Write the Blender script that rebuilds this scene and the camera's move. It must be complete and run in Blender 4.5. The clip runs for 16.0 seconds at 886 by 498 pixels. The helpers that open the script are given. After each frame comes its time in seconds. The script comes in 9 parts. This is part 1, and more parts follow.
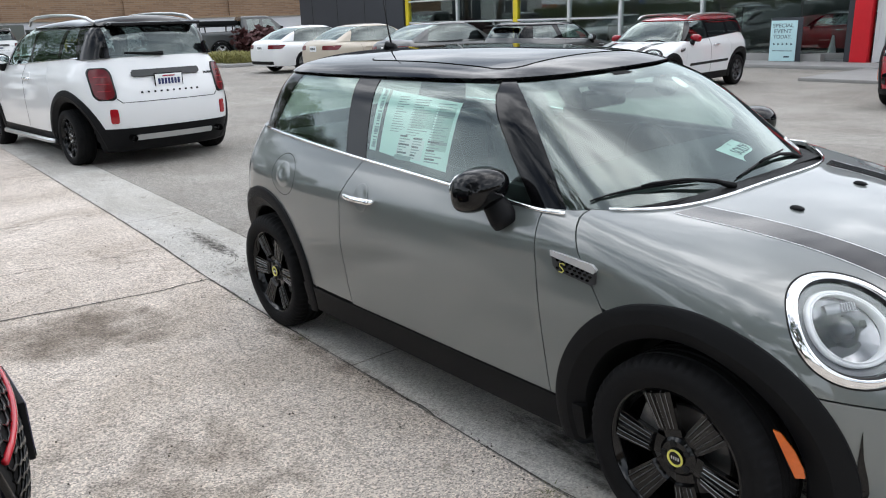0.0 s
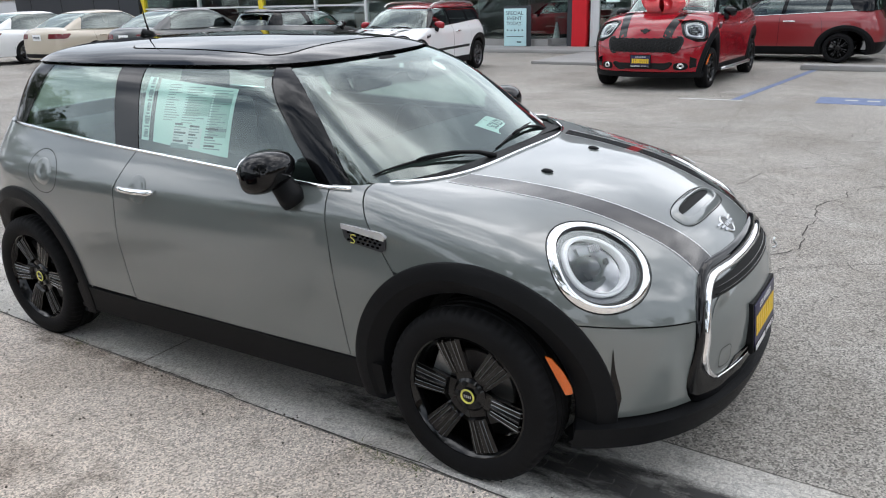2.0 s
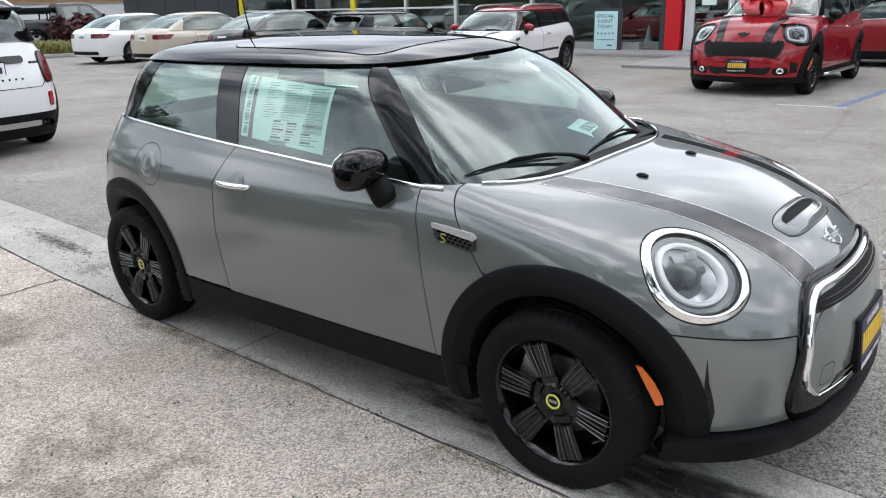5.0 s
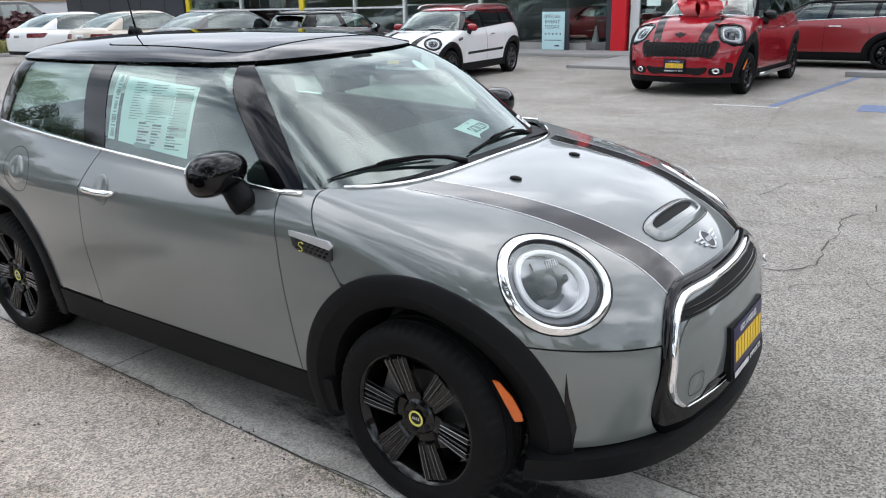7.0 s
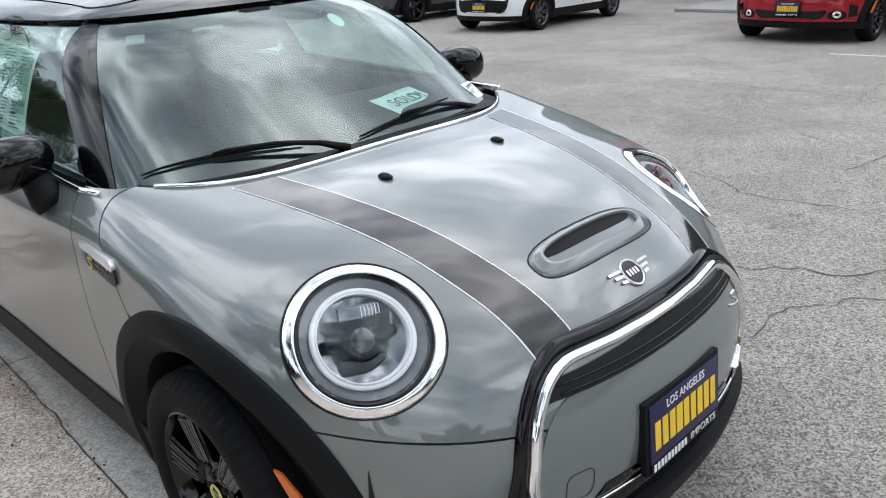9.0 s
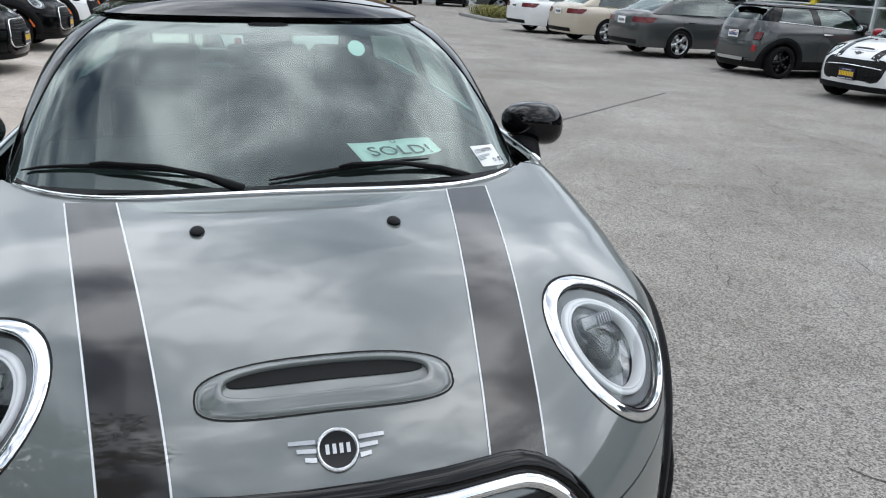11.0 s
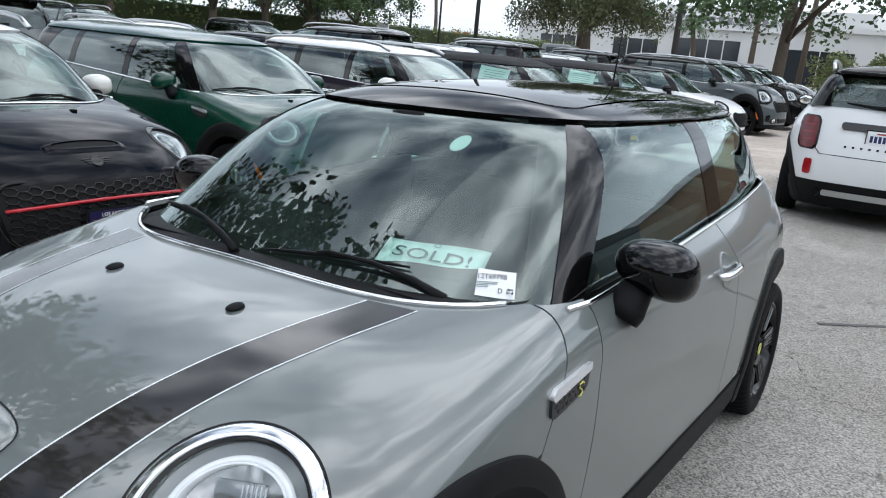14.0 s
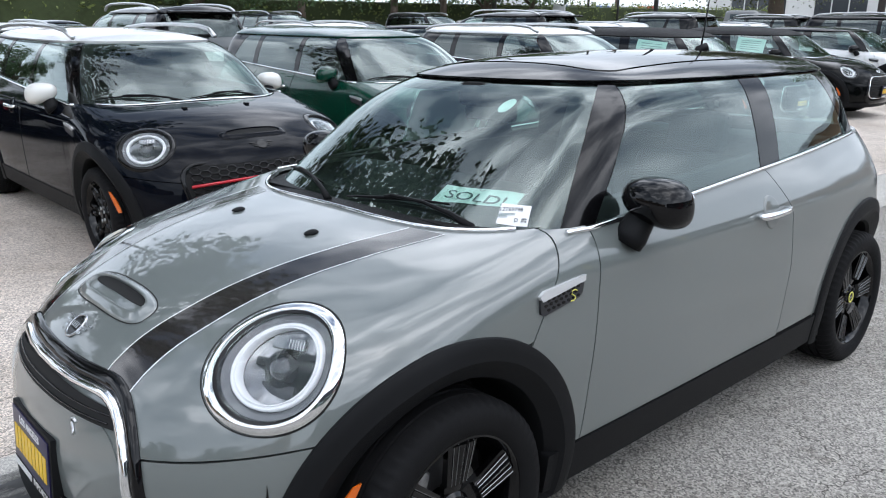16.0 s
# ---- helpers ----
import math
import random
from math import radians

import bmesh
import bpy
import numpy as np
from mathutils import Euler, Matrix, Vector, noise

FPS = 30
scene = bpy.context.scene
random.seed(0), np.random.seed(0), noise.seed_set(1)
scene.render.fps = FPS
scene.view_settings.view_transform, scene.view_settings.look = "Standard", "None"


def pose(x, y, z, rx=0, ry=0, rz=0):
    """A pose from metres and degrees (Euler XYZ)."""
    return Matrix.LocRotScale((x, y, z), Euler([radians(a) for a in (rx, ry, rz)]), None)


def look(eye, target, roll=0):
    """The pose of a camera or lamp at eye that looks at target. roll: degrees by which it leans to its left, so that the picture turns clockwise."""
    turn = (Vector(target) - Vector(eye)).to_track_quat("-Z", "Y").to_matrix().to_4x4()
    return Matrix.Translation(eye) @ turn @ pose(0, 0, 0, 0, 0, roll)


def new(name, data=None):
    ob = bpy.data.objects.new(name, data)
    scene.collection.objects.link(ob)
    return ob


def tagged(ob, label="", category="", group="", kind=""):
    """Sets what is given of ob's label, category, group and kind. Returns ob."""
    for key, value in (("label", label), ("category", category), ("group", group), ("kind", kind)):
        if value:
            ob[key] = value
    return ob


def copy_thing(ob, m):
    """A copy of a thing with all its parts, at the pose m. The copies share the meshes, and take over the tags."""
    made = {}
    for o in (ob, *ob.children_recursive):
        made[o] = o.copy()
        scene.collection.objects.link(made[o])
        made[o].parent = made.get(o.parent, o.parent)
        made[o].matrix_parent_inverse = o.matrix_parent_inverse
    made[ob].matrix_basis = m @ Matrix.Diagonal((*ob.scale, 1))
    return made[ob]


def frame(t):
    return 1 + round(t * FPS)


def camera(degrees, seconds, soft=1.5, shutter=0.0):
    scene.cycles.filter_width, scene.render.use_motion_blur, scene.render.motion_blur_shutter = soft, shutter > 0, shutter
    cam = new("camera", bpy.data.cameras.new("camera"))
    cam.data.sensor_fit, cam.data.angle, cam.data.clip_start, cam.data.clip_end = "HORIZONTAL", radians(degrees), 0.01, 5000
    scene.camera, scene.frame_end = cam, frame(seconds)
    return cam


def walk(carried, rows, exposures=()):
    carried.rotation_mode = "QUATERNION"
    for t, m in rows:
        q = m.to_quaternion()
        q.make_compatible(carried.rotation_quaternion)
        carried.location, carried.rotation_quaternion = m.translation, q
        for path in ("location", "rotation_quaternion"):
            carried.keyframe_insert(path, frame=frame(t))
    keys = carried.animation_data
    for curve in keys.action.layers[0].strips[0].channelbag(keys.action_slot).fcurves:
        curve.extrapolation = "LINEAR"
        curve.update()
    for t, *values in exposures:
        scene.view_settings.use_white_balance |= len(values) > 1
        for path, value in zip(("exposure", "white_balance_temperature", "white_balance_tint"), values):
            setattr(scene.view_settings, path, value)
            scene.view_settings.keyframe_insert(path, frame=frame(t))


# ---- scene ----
cam = camera(59.8, 16.0, 1.05)
PATH = [
    (0, (1.15, -2.535, 1.54), (-0.355, -1.349, 0.966), -1.9),
    (0.5, (1.148, -2.668, 1.55), (-0.249, -1.359, 0.971), -2.1),
    (1, (1.176, -2.734, 1.548), (-0.09, -1.303, 0.956), -2.2),
    (1.5, (1.193, -2.726, 1.549), (0.053, -1.199, 0.941), -1.9),
    (2, (1.21, -2.727, 1.547), (0.156, -1.144, 0.926), -1.5),
    (2.5, (1.208, -2.733, 1.543), (0.183, -1.135, 0.916), -1.1),
    (3, (1.199, -2.744, 1.546), (0.146, -1.163, 0.921), -0.9),
    (3.5, (1.188, -2.751, 1.549), (0.07, -1.212, 0.934), -1.0),
    (4, (1.182, -2.755, 1.55), (-0.011, -1.268, 0.945), -1.1),
    (4.2, (1.178, -2.752, 1.549), (-0.04, -1.286, 0.945), -1.2),
    (6.3, (1.218, -2.663, 1.523), (0.008, -1.194, 0.909), -2.0),
    (6.5, (1.255, -2.598, 1.522), (0.066, -1.111, 0.91), -1.9),
    (7, (1.347, -2.43, 1.513), (0.204, -0.907, 0.903), -1.2),
    (7.5, (1.359, -2.241, 1.482), (0.223, -0.718, 0.859), -1.1),
    (8, (1.33, -1.979, 1.48), (0.159, -0.494, 0.828), -1.4),
    (8.5, (1.387, -1.737, 1.454), (0.137, -0.339, 0.759), -2.2),
    (9, (1.478, -1.435, 1.474), (0.128, -0.151, 0.746), -2.6),
    (9.5, (1.537, -1.125, 1.457), (0.076, 0.033, 0.733), -2.1),
    (9.7, (1.576, -1.006, 1.488), (0.065, 0.096, 0.778), -1.5),
    (11.8, (1.646, 0.356, 1.47), (-0.255, 0.373, 0.846), 4.7),
    (12, (1.627, 0.479, 1.485), (-0.276, 0.351, 0.881), 4.6),
    (12.5, (1.486, 0.734, 1.468), (-0.376, 0.287, 0.892), 4.7),
    (13, (1.281, 0.949, 1.49), (-0.514, 0.263, 0.936), 5.7),
    (13.5, (1.168, 1.224, 1.519), (-0.546, 0.34, 0.99), 5.5),
    (14, (1.055, 1.386, 1.523), (-0.562, 0.328, 1.008), 5.1),
    (14.5, (0.925, 1.498, 1.53), (-0.584, 0.29, 1.016), 4.1),
    (15, (0.926, 1.727, 1.546), (-0.481, 0.408, 1.014), 2.9),
    (15.5, (0.988, 1.896, 1.561), (-0.345, 0.511, 1.008), 1.5),
    (16, (1.164, 2.006, 1.539), (-0.132, 0.595, 0.964), 0.4),
]
walk(cam, [(t, look(eye, target, roll)) for t, eye, target, roll in PATH],
     [(0, 0.42, 6220, 11), (3, 0.47, 6260, 12), (7, 0.49, 6180, 12), (9.5, 0.40, 6130, 11), (12, 0.14, 6100, 9.5), (13.5, 0.20, 6050, 10), (15, 0.36, 6000, 10.5), (16, 0.44, 5970, 11.5)])

# ---- world, sun and exposure ----
world = bpy.data.worlds.new("overcast_sky")
scene.world = world
world.use_nodes = True
wn, wl = world.node_tree.nodes, world.node_tree.links
wn.clear()
w_out = wn.new("ShaderNodeOutputWorld")
w_bg = wn.new("ShaderNodeBackground")
w_sky = wn.new("ShaderNodeTexSky")
w_sky.sky_type, w_sky.sun_disc = "NISHITA", False
w_sky.sun_elevation, w_sky.sun_rotation = radians(62), radians(10)
w_sky.air_density, w_sky.dust_density = 1.0, 3.0
w_tc = wn.new("ShaderNodeTexCoord")
w_map = wn.new("ShaderNodeMapping")
w_map.inputs["Scale"].default_value = (1.0, 1.25, 1.9)
w_noise = wn.new("ShaderNodeTexNoise")
w_noise.inputs["Scale"].default_value, w_noise.inputs["Detail"].default_value = 2.6, 8.0
w_noise.inputs["Roughness"].default_value, w_noise.inputs["Distortion"].default_value = 0.53, 0.35
w_ramp = wn.new("ShaderNodeValToRGB")
w_ramp.color_ramp.elements[0].position, w_ramp.color_ramp.elements[0].color = 0.37, (1.2, 1.5, 2.0, 1)
w_ramp.color_ramp.elements.new(0.50).color = (5.8, 6.1, 6.4, 1)
w_ramp.color_ramp.elements[2].position, w_ramp.color_ramp.elements[2].color = 0.64, (17.5, 17.5, 17.3, 1)
w_mix = wn.new("ShaderNodeMix")
w_mix.data_type = "RGBA"
w_mix.inputs["Factor"].default_value = 0.88
wl.new(w_tc.outputs["Generated"], w_map.inputs["Vector"])
wl.new(w_map.outputs["Vector"], w_noise.inputs["Vector"])
wl.new(w_noise.outputs["Fac"], w_ramp.inputs["Fac"])
wl.new(w_sky.outputs["Color"], w_mix.inputs["A"])
w_sep = wn.new("ShaderNodeSeparateXYZ")
w_fade = wn.new("ShaderNodeMapRange")
w_fade.interpolation_type = "SMOOTHSTEP"
w_fade.inputs["From Min"].default_value, w_fade.inputs["From Max"].default_value = 0.05, 0.62
w_fade.inputs["To Min"].default_value, w_fade.inputs["To Max"].default_value = 0.12, 1.0
w_haze = wn.new("ShaderNodeMix")
w_haze.data_type = "RGBA"
w_haze.inputs["A"].default_value = (7.6, 8.1, 8.4, 1)
wl.new(w_tc.outputs["Generated"], w_sep.inputs[0])
wl.new(w_sep.outputs["Z"], w_fade.inputs["Value"])
wl.new(w_fade.outputs["Result"], w_haze.inputs["Factor"])
wl.new(w_ramp.outputs["Color"], w_haze.inputs["B"])
wl.new(w_haze.outputs["Result"], w_mix.inputs["B"])
wl.new(w_mix.outputs["Result"], w_bg.inputs["Color"])
wl.new(w_bg.outputs["Background"], w_out.inputs["Surface"])
w_bg.inputs["Strength"].default_value = 0.15

sun_data = bpy.data.lights.new("sun", "SUN")
sun_data.energy, sun_data.angle, sun_data.color = 0.8, radians(110), (1.0, 0.98, 0.95)
sun = new("sun", sun_data)
sun.matrix_world = pose(0, 0, 20, -28, 0, -10)
scene.view_settings.exposure = 0.3

# ---- materials ----
MATS = {}


def mat(name, color, rough=0.5, metal=0.0, coat=0.0, vary=0.0, scale=6.0, bump=0.0, bscale=80.0, spec=0.5, dirt=0.0, coat_ior=1.5):
    """A principled surface with colour variation at two scales and fine relief."""
    if name in MATS:
        return MATS[name]
    m = MATS[name] = bpy.data.materials.new(name)
    m.use_nodes = True
    nt = m.node_tree
    b = nt.nodes["Principled BSDF"]
    b.inputs["Base Color"].default_value = (*color, 1)
    b.inputs["Roughness"].default_value, b.inputs["Metallic"].default_value = rough, metal
    b.inputs["Coat Weight"].default_value, b.inputs["Coat Roughness"].default_value = coat, 0.03
    b.inputs["Coat IOR"].default_value = coat_ior
    b.inputs["Specular IOR Level"].default_value = spec
    if vary or bump or dirt:
        tc = nt.nodes.new("ShaderNodeTexCoord")
        n1 = nt.nodes.new("ShaderNodeTexNoise")
        n1.inputs["Scale"].default_value, n1.inputs["Detail"].default_value = scale, 6
        n2 = nt.nodes.new("ShaderNodeTexNoise")
        n2.inputs["Scale"].default_value, n2.inputs["Detail"].default_value = bscale, 4
        nt.links.new(tc.outputs["Object"], n1.inputs["Vector"])
        nt.links.new(tc.outputs["Object"], n2.inputs["Vector"])
        if vary:
            add = nt.nodes.new("ShaderNodeMath")
            add.operation = "ADD"
            nt.links.new(n1.outputs["Fac"], add.inputs[0])
            nt.links.new(n2.outputs["Fac"], add.inputs[1])
            mr = nt.nodes.new("ShaderNodeMapRange")
            mr.inputs["From Min"].default_value, mr.inputs["From Max"].default_value = 0.6, 1.4
            mr.inputs["To Min"].default_value, mr.inputs["To Max"].default_value = 1 - vary, 1 + vary
            nt.links.new(add.outputs[0], mr.inputs["Value"])
            mx = nt.nodes.new("ShaderNodeVectorMath")
            mx.operation = "SCALE"
            mx.inputs[0].default_value = color
            nt.links.new(mr.outputs["Result"], mx.inputs["Scale"])
            nt.links.new(mx.outputs["Vector"], b.inputs["Base Color"])
        if dirt:
            mr2 = nt.nodes.new("ShaderNodeMapRange")
            mr2.inputs["From Min"].default_value, mr2.inputs["From Max"].default_value = 0.35, 0.75
            mr2.inputs["To Min"].default_value, mr2.inputs["To Max"].default_value = rough, rough + dirt
            nt.links.new(n1.outputs["Fac"], mr2.inputs["Value"])
            nt.links.new(mr2.outputs["Result"], b.inputs["Roughness"])
        if bump:
            bp = nt.nodes.new("ShaderNodeBump")
            bp.inputs["Strength"].default_value, bp.inputs["Distance"].default_value = bump, 0.01
            nt.links.new(n2.outputs["Fac"], bp.inputs["Height"])
            nt.links.new(bp.outputs["Normal"], b.inputs["Normal"])
    return m


def glass_mat(name, tint, gloss=0.0, ior=1.75):
    """A thin pane: tinted see-through with a reflection that grows towards grazing views."""
    if name in MATS:
        return MATS[name]
    m = MATS[name] = bpy.data.materials.new(name)
    m.use_nodes = True
    nt = m.node_tree
    nt.nodes.clear()
    out = nt.nodes.new("ShaderNodeOutputMaterial")
    tr = nt.nodes.new("ShaderNodeBsdfTransparent")
    tr.inputs["Color"].default_value = (*tint, 1)
    gl = nt.nodes.new("ShaderNodeBsdfGlossy")
    gl.inputs["Roughness"].default_value = 0.0
    gl.inputs["Color"].default_value = (0.90, 1.0, 0.975, 1)
    fr = nt.nodes.new("ShaderNodeLayerWeight")
    pw = nt.nodes.new("ShaderNodeMath")
    pw.operation = "POWER"
    pw.inputs[1].default_value = 4.2
    mr = nt.nodes.new("ShaderNodeMapRange")
    mr.inputs["From Min"].default_value, mr.inputs["From Max"].default_value = 0.0, 1.0
    mr.inputs["To Min"].default_value, mr.inputs["To Max"].default_value = gloss + ((ior - 1) / (ior + 1)) ** 2, 1.0
    mix = nt.nodes.new("ShaderNodeMixShader")
    nt.links.new(fr.outputs["Facing"], pw.inputs[0])
    nt.links.new(pw.outputs[0], mr.inputs["Value"])
    nt.links.new(mr.outputs["Result"], mix.inputs["Fac"])
    nt.links.new(tr.outputs["BSDF"], mix.inputs[1])
    nt.links.new(gl.outputs["BSDF"], mix.inputs[2])
    nt.links.new(mix.outputs["Shader"], out.inputs["Surface"])
    return m


def paint(name, color, flake=0.0, coat_ior=1.5):
    m = mat(name, color, 0.42, flake, 1.0, vary=0.02, scale=3.0, bscale=300.0, coat_ior=coat_ior)
    return m


GREY = paint("grey_paint", (0.118, 0.134, 0.128), 0.0, 1.75)
BLACK_GLOSS = mat("black_gloss_paint", (0.003, 0.003, 0.0035), 0.05, vary=0.02, spec=0.32)
PLASTIC = mat("black_plastic", (0.0085, 0.0088, 0.0095), 0.5, bump=0.12, bscale=900, vary=0.12, spec=0.10)
RUBBER = mat("tyre_rubber", (0.0085, 0.0085, 0.009), 0.68, vary=0.25, scale=9, bump=0.15, bscale=260, spec=0.10)
RIM_BLACK = mat("black_rim_paint", (0.003, 0.003, 0.0033), 0.10, 0.0, 0.0, spec=0.4)
RIM_SILVER = mat("machined_alloy", (0.55, 0.56, 0.57), 0.3, 1.0, vary=0.05)
CHROME = mat("chrome", (0.86, 0.87, 0.88), 0.05, 1.0)
# near-black for painted shade in gaps and openings; also black borders and bolts
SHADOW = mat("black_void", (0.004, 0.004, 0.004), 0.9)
STRIPE = mat("dark_stripe_vinyl", (0.022, 0.020, 0.0185), 0.08, 0.0, 0.35, vary=0.04, coat_ior=1.5)
WHITE_LINE = mat("white_pinstripe", (0.72, 0.73, 0.74), 0.35)
GLASS = glass_mat("tinted_car_glass", (0.64, 0.78, 0.73), 0.06, 1.68)
GLASS_DARK = glass_mat("privacy_car_glass", (0.16, 0.18, 0.18), 0.03)
LENS = glass_mat("clear_lens", (0.95, 0.955, 0.96), 0.01, 1.5)
AMBER = mat("amber_reflector", (0.62, 0.12, 0.006), 0.2, 0, 0.5, vary=0.1, scale=120)
RED_LENS = mat("red_lamp_lens", (0.11, 0.003, 0.006), 0.2, 0, 0.0, vary=0.2, scale=60)
SEAT = mat("dark_seat_cloth", (0.035, 0.035, 0.037), 0.8, vary=0.15, bump=0.2, bscale=200)
WHITE_LAMP = mat("lamp_ring_white", (0.78, 0.79, 0.80), 0.25)
YELLOW = mat("yellow_accent", (0.70, 0.66, 0.14), 0.4)
SILVER = mat("silver_trim", (0.62, 0.63, 0.64), 0.28, 1.0)
PAPER = mat("pale_green_paper", (0.74, 0.90, 0.85), 0.7, vary=0.03)
INK = mat("black_ink", (0.02, 0.03, 0.04), 0.6)
PAPER_WHITE = mat("white_label_paper", (0.82, 0.83, 0.83), 0.6, vary=0.03)
INK_GREY = mat("grey_ink", (0.24, 0.30, 0.30), 0.7)

# ---- helpers for meshes ----


def part(name, bm, material, parent=None, label="", smooth=True):
    """Links a bmesh as one mesh object, under a thing or a part when a parent is given."""
    me = bpy.data.meshes.new(name)
    bm.to_mesh(me)
    bm.free()
    return link_mesh(name, me, material, parent, label, smooth)


def link_mesh(name, me, material, parent=None, label="", smooth=True):
    for m in material if isinstance(material, (list, tuple)) else [material]:
        me.materials.append(m)
    if smooth:
        me.shade_smooth()
    ob = new(name, me)
    if parent is not None:
        ob.parent = parent
    if label:
        tagged(ob, label)
    return ob


def thing(name, label, category, m=None, group="", kind=""):
    ob = new(name)
    ob.empty_display_size = 0.1
    if m is not None:
        ob.matrix_basis = m
    return tagged(ob, label, category, group, kind)


def sharpen(bm, angle=35):
    for e in bm.edges:
        if len(e.link_faces) != 2 or e.calc_face_angle(0) > radians(angle):
            e.smooth = False


def box_bm(sx, sy, sz, cx=0, cy=0, cz=0, bevel=0.0, seg=2, bm=None):
    own = bm is None
    bm = bm or bmesh.new()
    r = bmesh.ops.create_cube(bm, size=1.0, matrix=Matrix.Translation((cx, cy, cz)) @ Matrix.Diagonal((sx, sy, sz, 1)))
    if bevel:
        es = list({e for v in r["verts"] for e in v.link_edges})
        bmesh.ops.bevel(bm, geom=es, offset=bevel, segments=seg, profile=0.6, affect="EDGES")
    if own:
        sharpen(bm)
    return bm


def lathe_bm(profile, steps=48, axis="y", bm=None, closed=False):
    """A profile of (along, radius) turned about an axis."""
    bm = bm or bmesh.new()
    rings = []
    for i in range(steps):
        a = 2 * math.pi * i / steps
        ring = []
        for h, r in profile:
            c, s = r * math.cos(a), r * math.sin(a)
            ring.append(bm.verts.new({"y": (c, h, s), "z": (c, s, h), "x": (h, c, s)}[axis]))
        rings.append(ring)
    n = len(profile)
    for i in range(steps):
        p, q = rings[i], rings[(i + 1) % steps]
        for j in range(n if closed else n - 1):
            k = (j + 1) % n
            bm.faces.new((p[j], p[k], q[k], q[j]))
    bmesh.ops.recalc_face_normals(bm, faces=bm.faces)
    sharpen(bm)
    return bm


def tube_bm(points, radius, sides=8, bm=None, cap=True, radii=None):
    bm = bm or bmesh.new()
    pts = [Vector(p) for p in points]
    rings = []
    up = Vector((0.13, 0.21, 0.97))
    for i, p in enumerate(pts):
        d = (pts[min(i + 1, len(pts) - 1)] - pts[max(i - 1, 0)]).normalized()
        a = d.cross(up)
        if a.length < 1e-3:
            a = d.cross(Vector((1, 0, 0)))
        a.normalize()
        b = d.cross(a)
        r = radii[i] if radii else radius
        rings.append([bm.verts.new(p + r * (math.cos(2 * math.pi * k / sides) * a + math.sin(2 * math.pi * k / sides) * b)) for k in range(sides)])
    for p, q in zip(rings, rings[1:]):
        for k in range(sides):
            bm.faces.new((p[k], p[(k + 1) % sides], q[(k + 1) % sides], q[k]))
    if cap:
        bm.faces.new(rings[0][::-1])
        bm.faces.new(rings[-1])
    return bm


def text_ob(name, body, size, material, parent, m, depth=0.0008, label="", align="CENTER", fit=None):
    """Lettering in the built-in font, turned into a mesh."""
    cu = bpy.data.curves.new(name, "FONT")
    cu.body, cu.size, cu.extrude, cu.align_x, cu.align_y = body, size, depth, align, "CENTER"
    cu.resolution_u = 3
    tmp = bpy.data.objects.new(name, cu)
    scene.collection.objects.link(tmp)
    me = bpy.data.meshes.new_from_object(tmp.evaluated_get(bpy.context.evaluated_depsgraph_get()))
    bpy.data.objects.remove(tmp)
    bpy.data.curves.remove(cu)
    if fit:
        co = np.array([v.co[:] for v in me.vertices])
        w = co[:, 0].max() - co[:, 0].min()
        h = co[:, 1].max() - co[:, 1].min()
        me.transform(Matrix.Diagonal((fit[0] / w, fit[1] / h, 1, 1)))
    me.transform(m)
    return link_mesh(name, me, material, parent, label, smooth=False)


def curve(pts):
    """A smooth function through (x, value) pairs, straight beyond the ends."""
    xs = np.array([p[0] for p in pts], float)
    ys = np.array([p[1] for p in pts], float)
    if xs[0] > xs[-1]:
        xs, ys = xs[::-1], ys[::-1]
    d = np.diff(ys) / np.diff(xs)
    m = np.empty_like(xs)
    m[0], m[-1] = d[0], d[-1]
    h = np.diff(xs)
    m[1:-1] = (d[:-1] * h[1:] + d[1:] * h[:-1]) / (h[:-1] + h[1:])

    def f(x):
        x = np.asarray(x, float)
        i = np.clip(np.searchsorted(xs, x) - 1, 0, len(xs) - 2)
        hh = xs[i + 1] - xs[i]
        t = np.clip((x - xs[i]) / hh, 0, 1)
        t2, t3 = t * t, t * t * t
        v = (2 * t3 - 3 * t2 + 1) * ys[i] + (t3 - 2 * t2 + t) * hh * m[i] + (3 * t2 - 2 * t3) * ys[i + 1] + (t3 - t2) * hh * m[i + 1]
        return v + np.where(x < xs[0], (x - xs[0]) * m[0], 0) + np.where(x > xs[-1], (x - xs[-1]) * m[-1], 0)
    return f


def smax(a, b, k):
    h = np.maximum(k - np.abs(a - b), 0) / k
    return np.maximum(a, b) + h * h * k * 0.25


def gradient(f, p, e=0.002):
    g = np.empty_like(p)
    for i in range(3):
        d = np.zeros(3)
        d[i] = e
        g[:, i] = (f(p + d) - f(p - d)) / (2 * e)
    return g


def project(f, p, off=0.0, steps=4):
    """Moves points onto the surface f = 0, then out along its normal by off."""
    p = p.copy()
    for _ in range(steps):
        g = gradient(f, p)
        p -= (f(p) / np.maximum((g * g).sum(1), 0.05))[:, None] * g
    if off:
        g = gradient(f, p)
        p += off * g / np.linalg.norm(g, axis=1)[:, None]
    return p


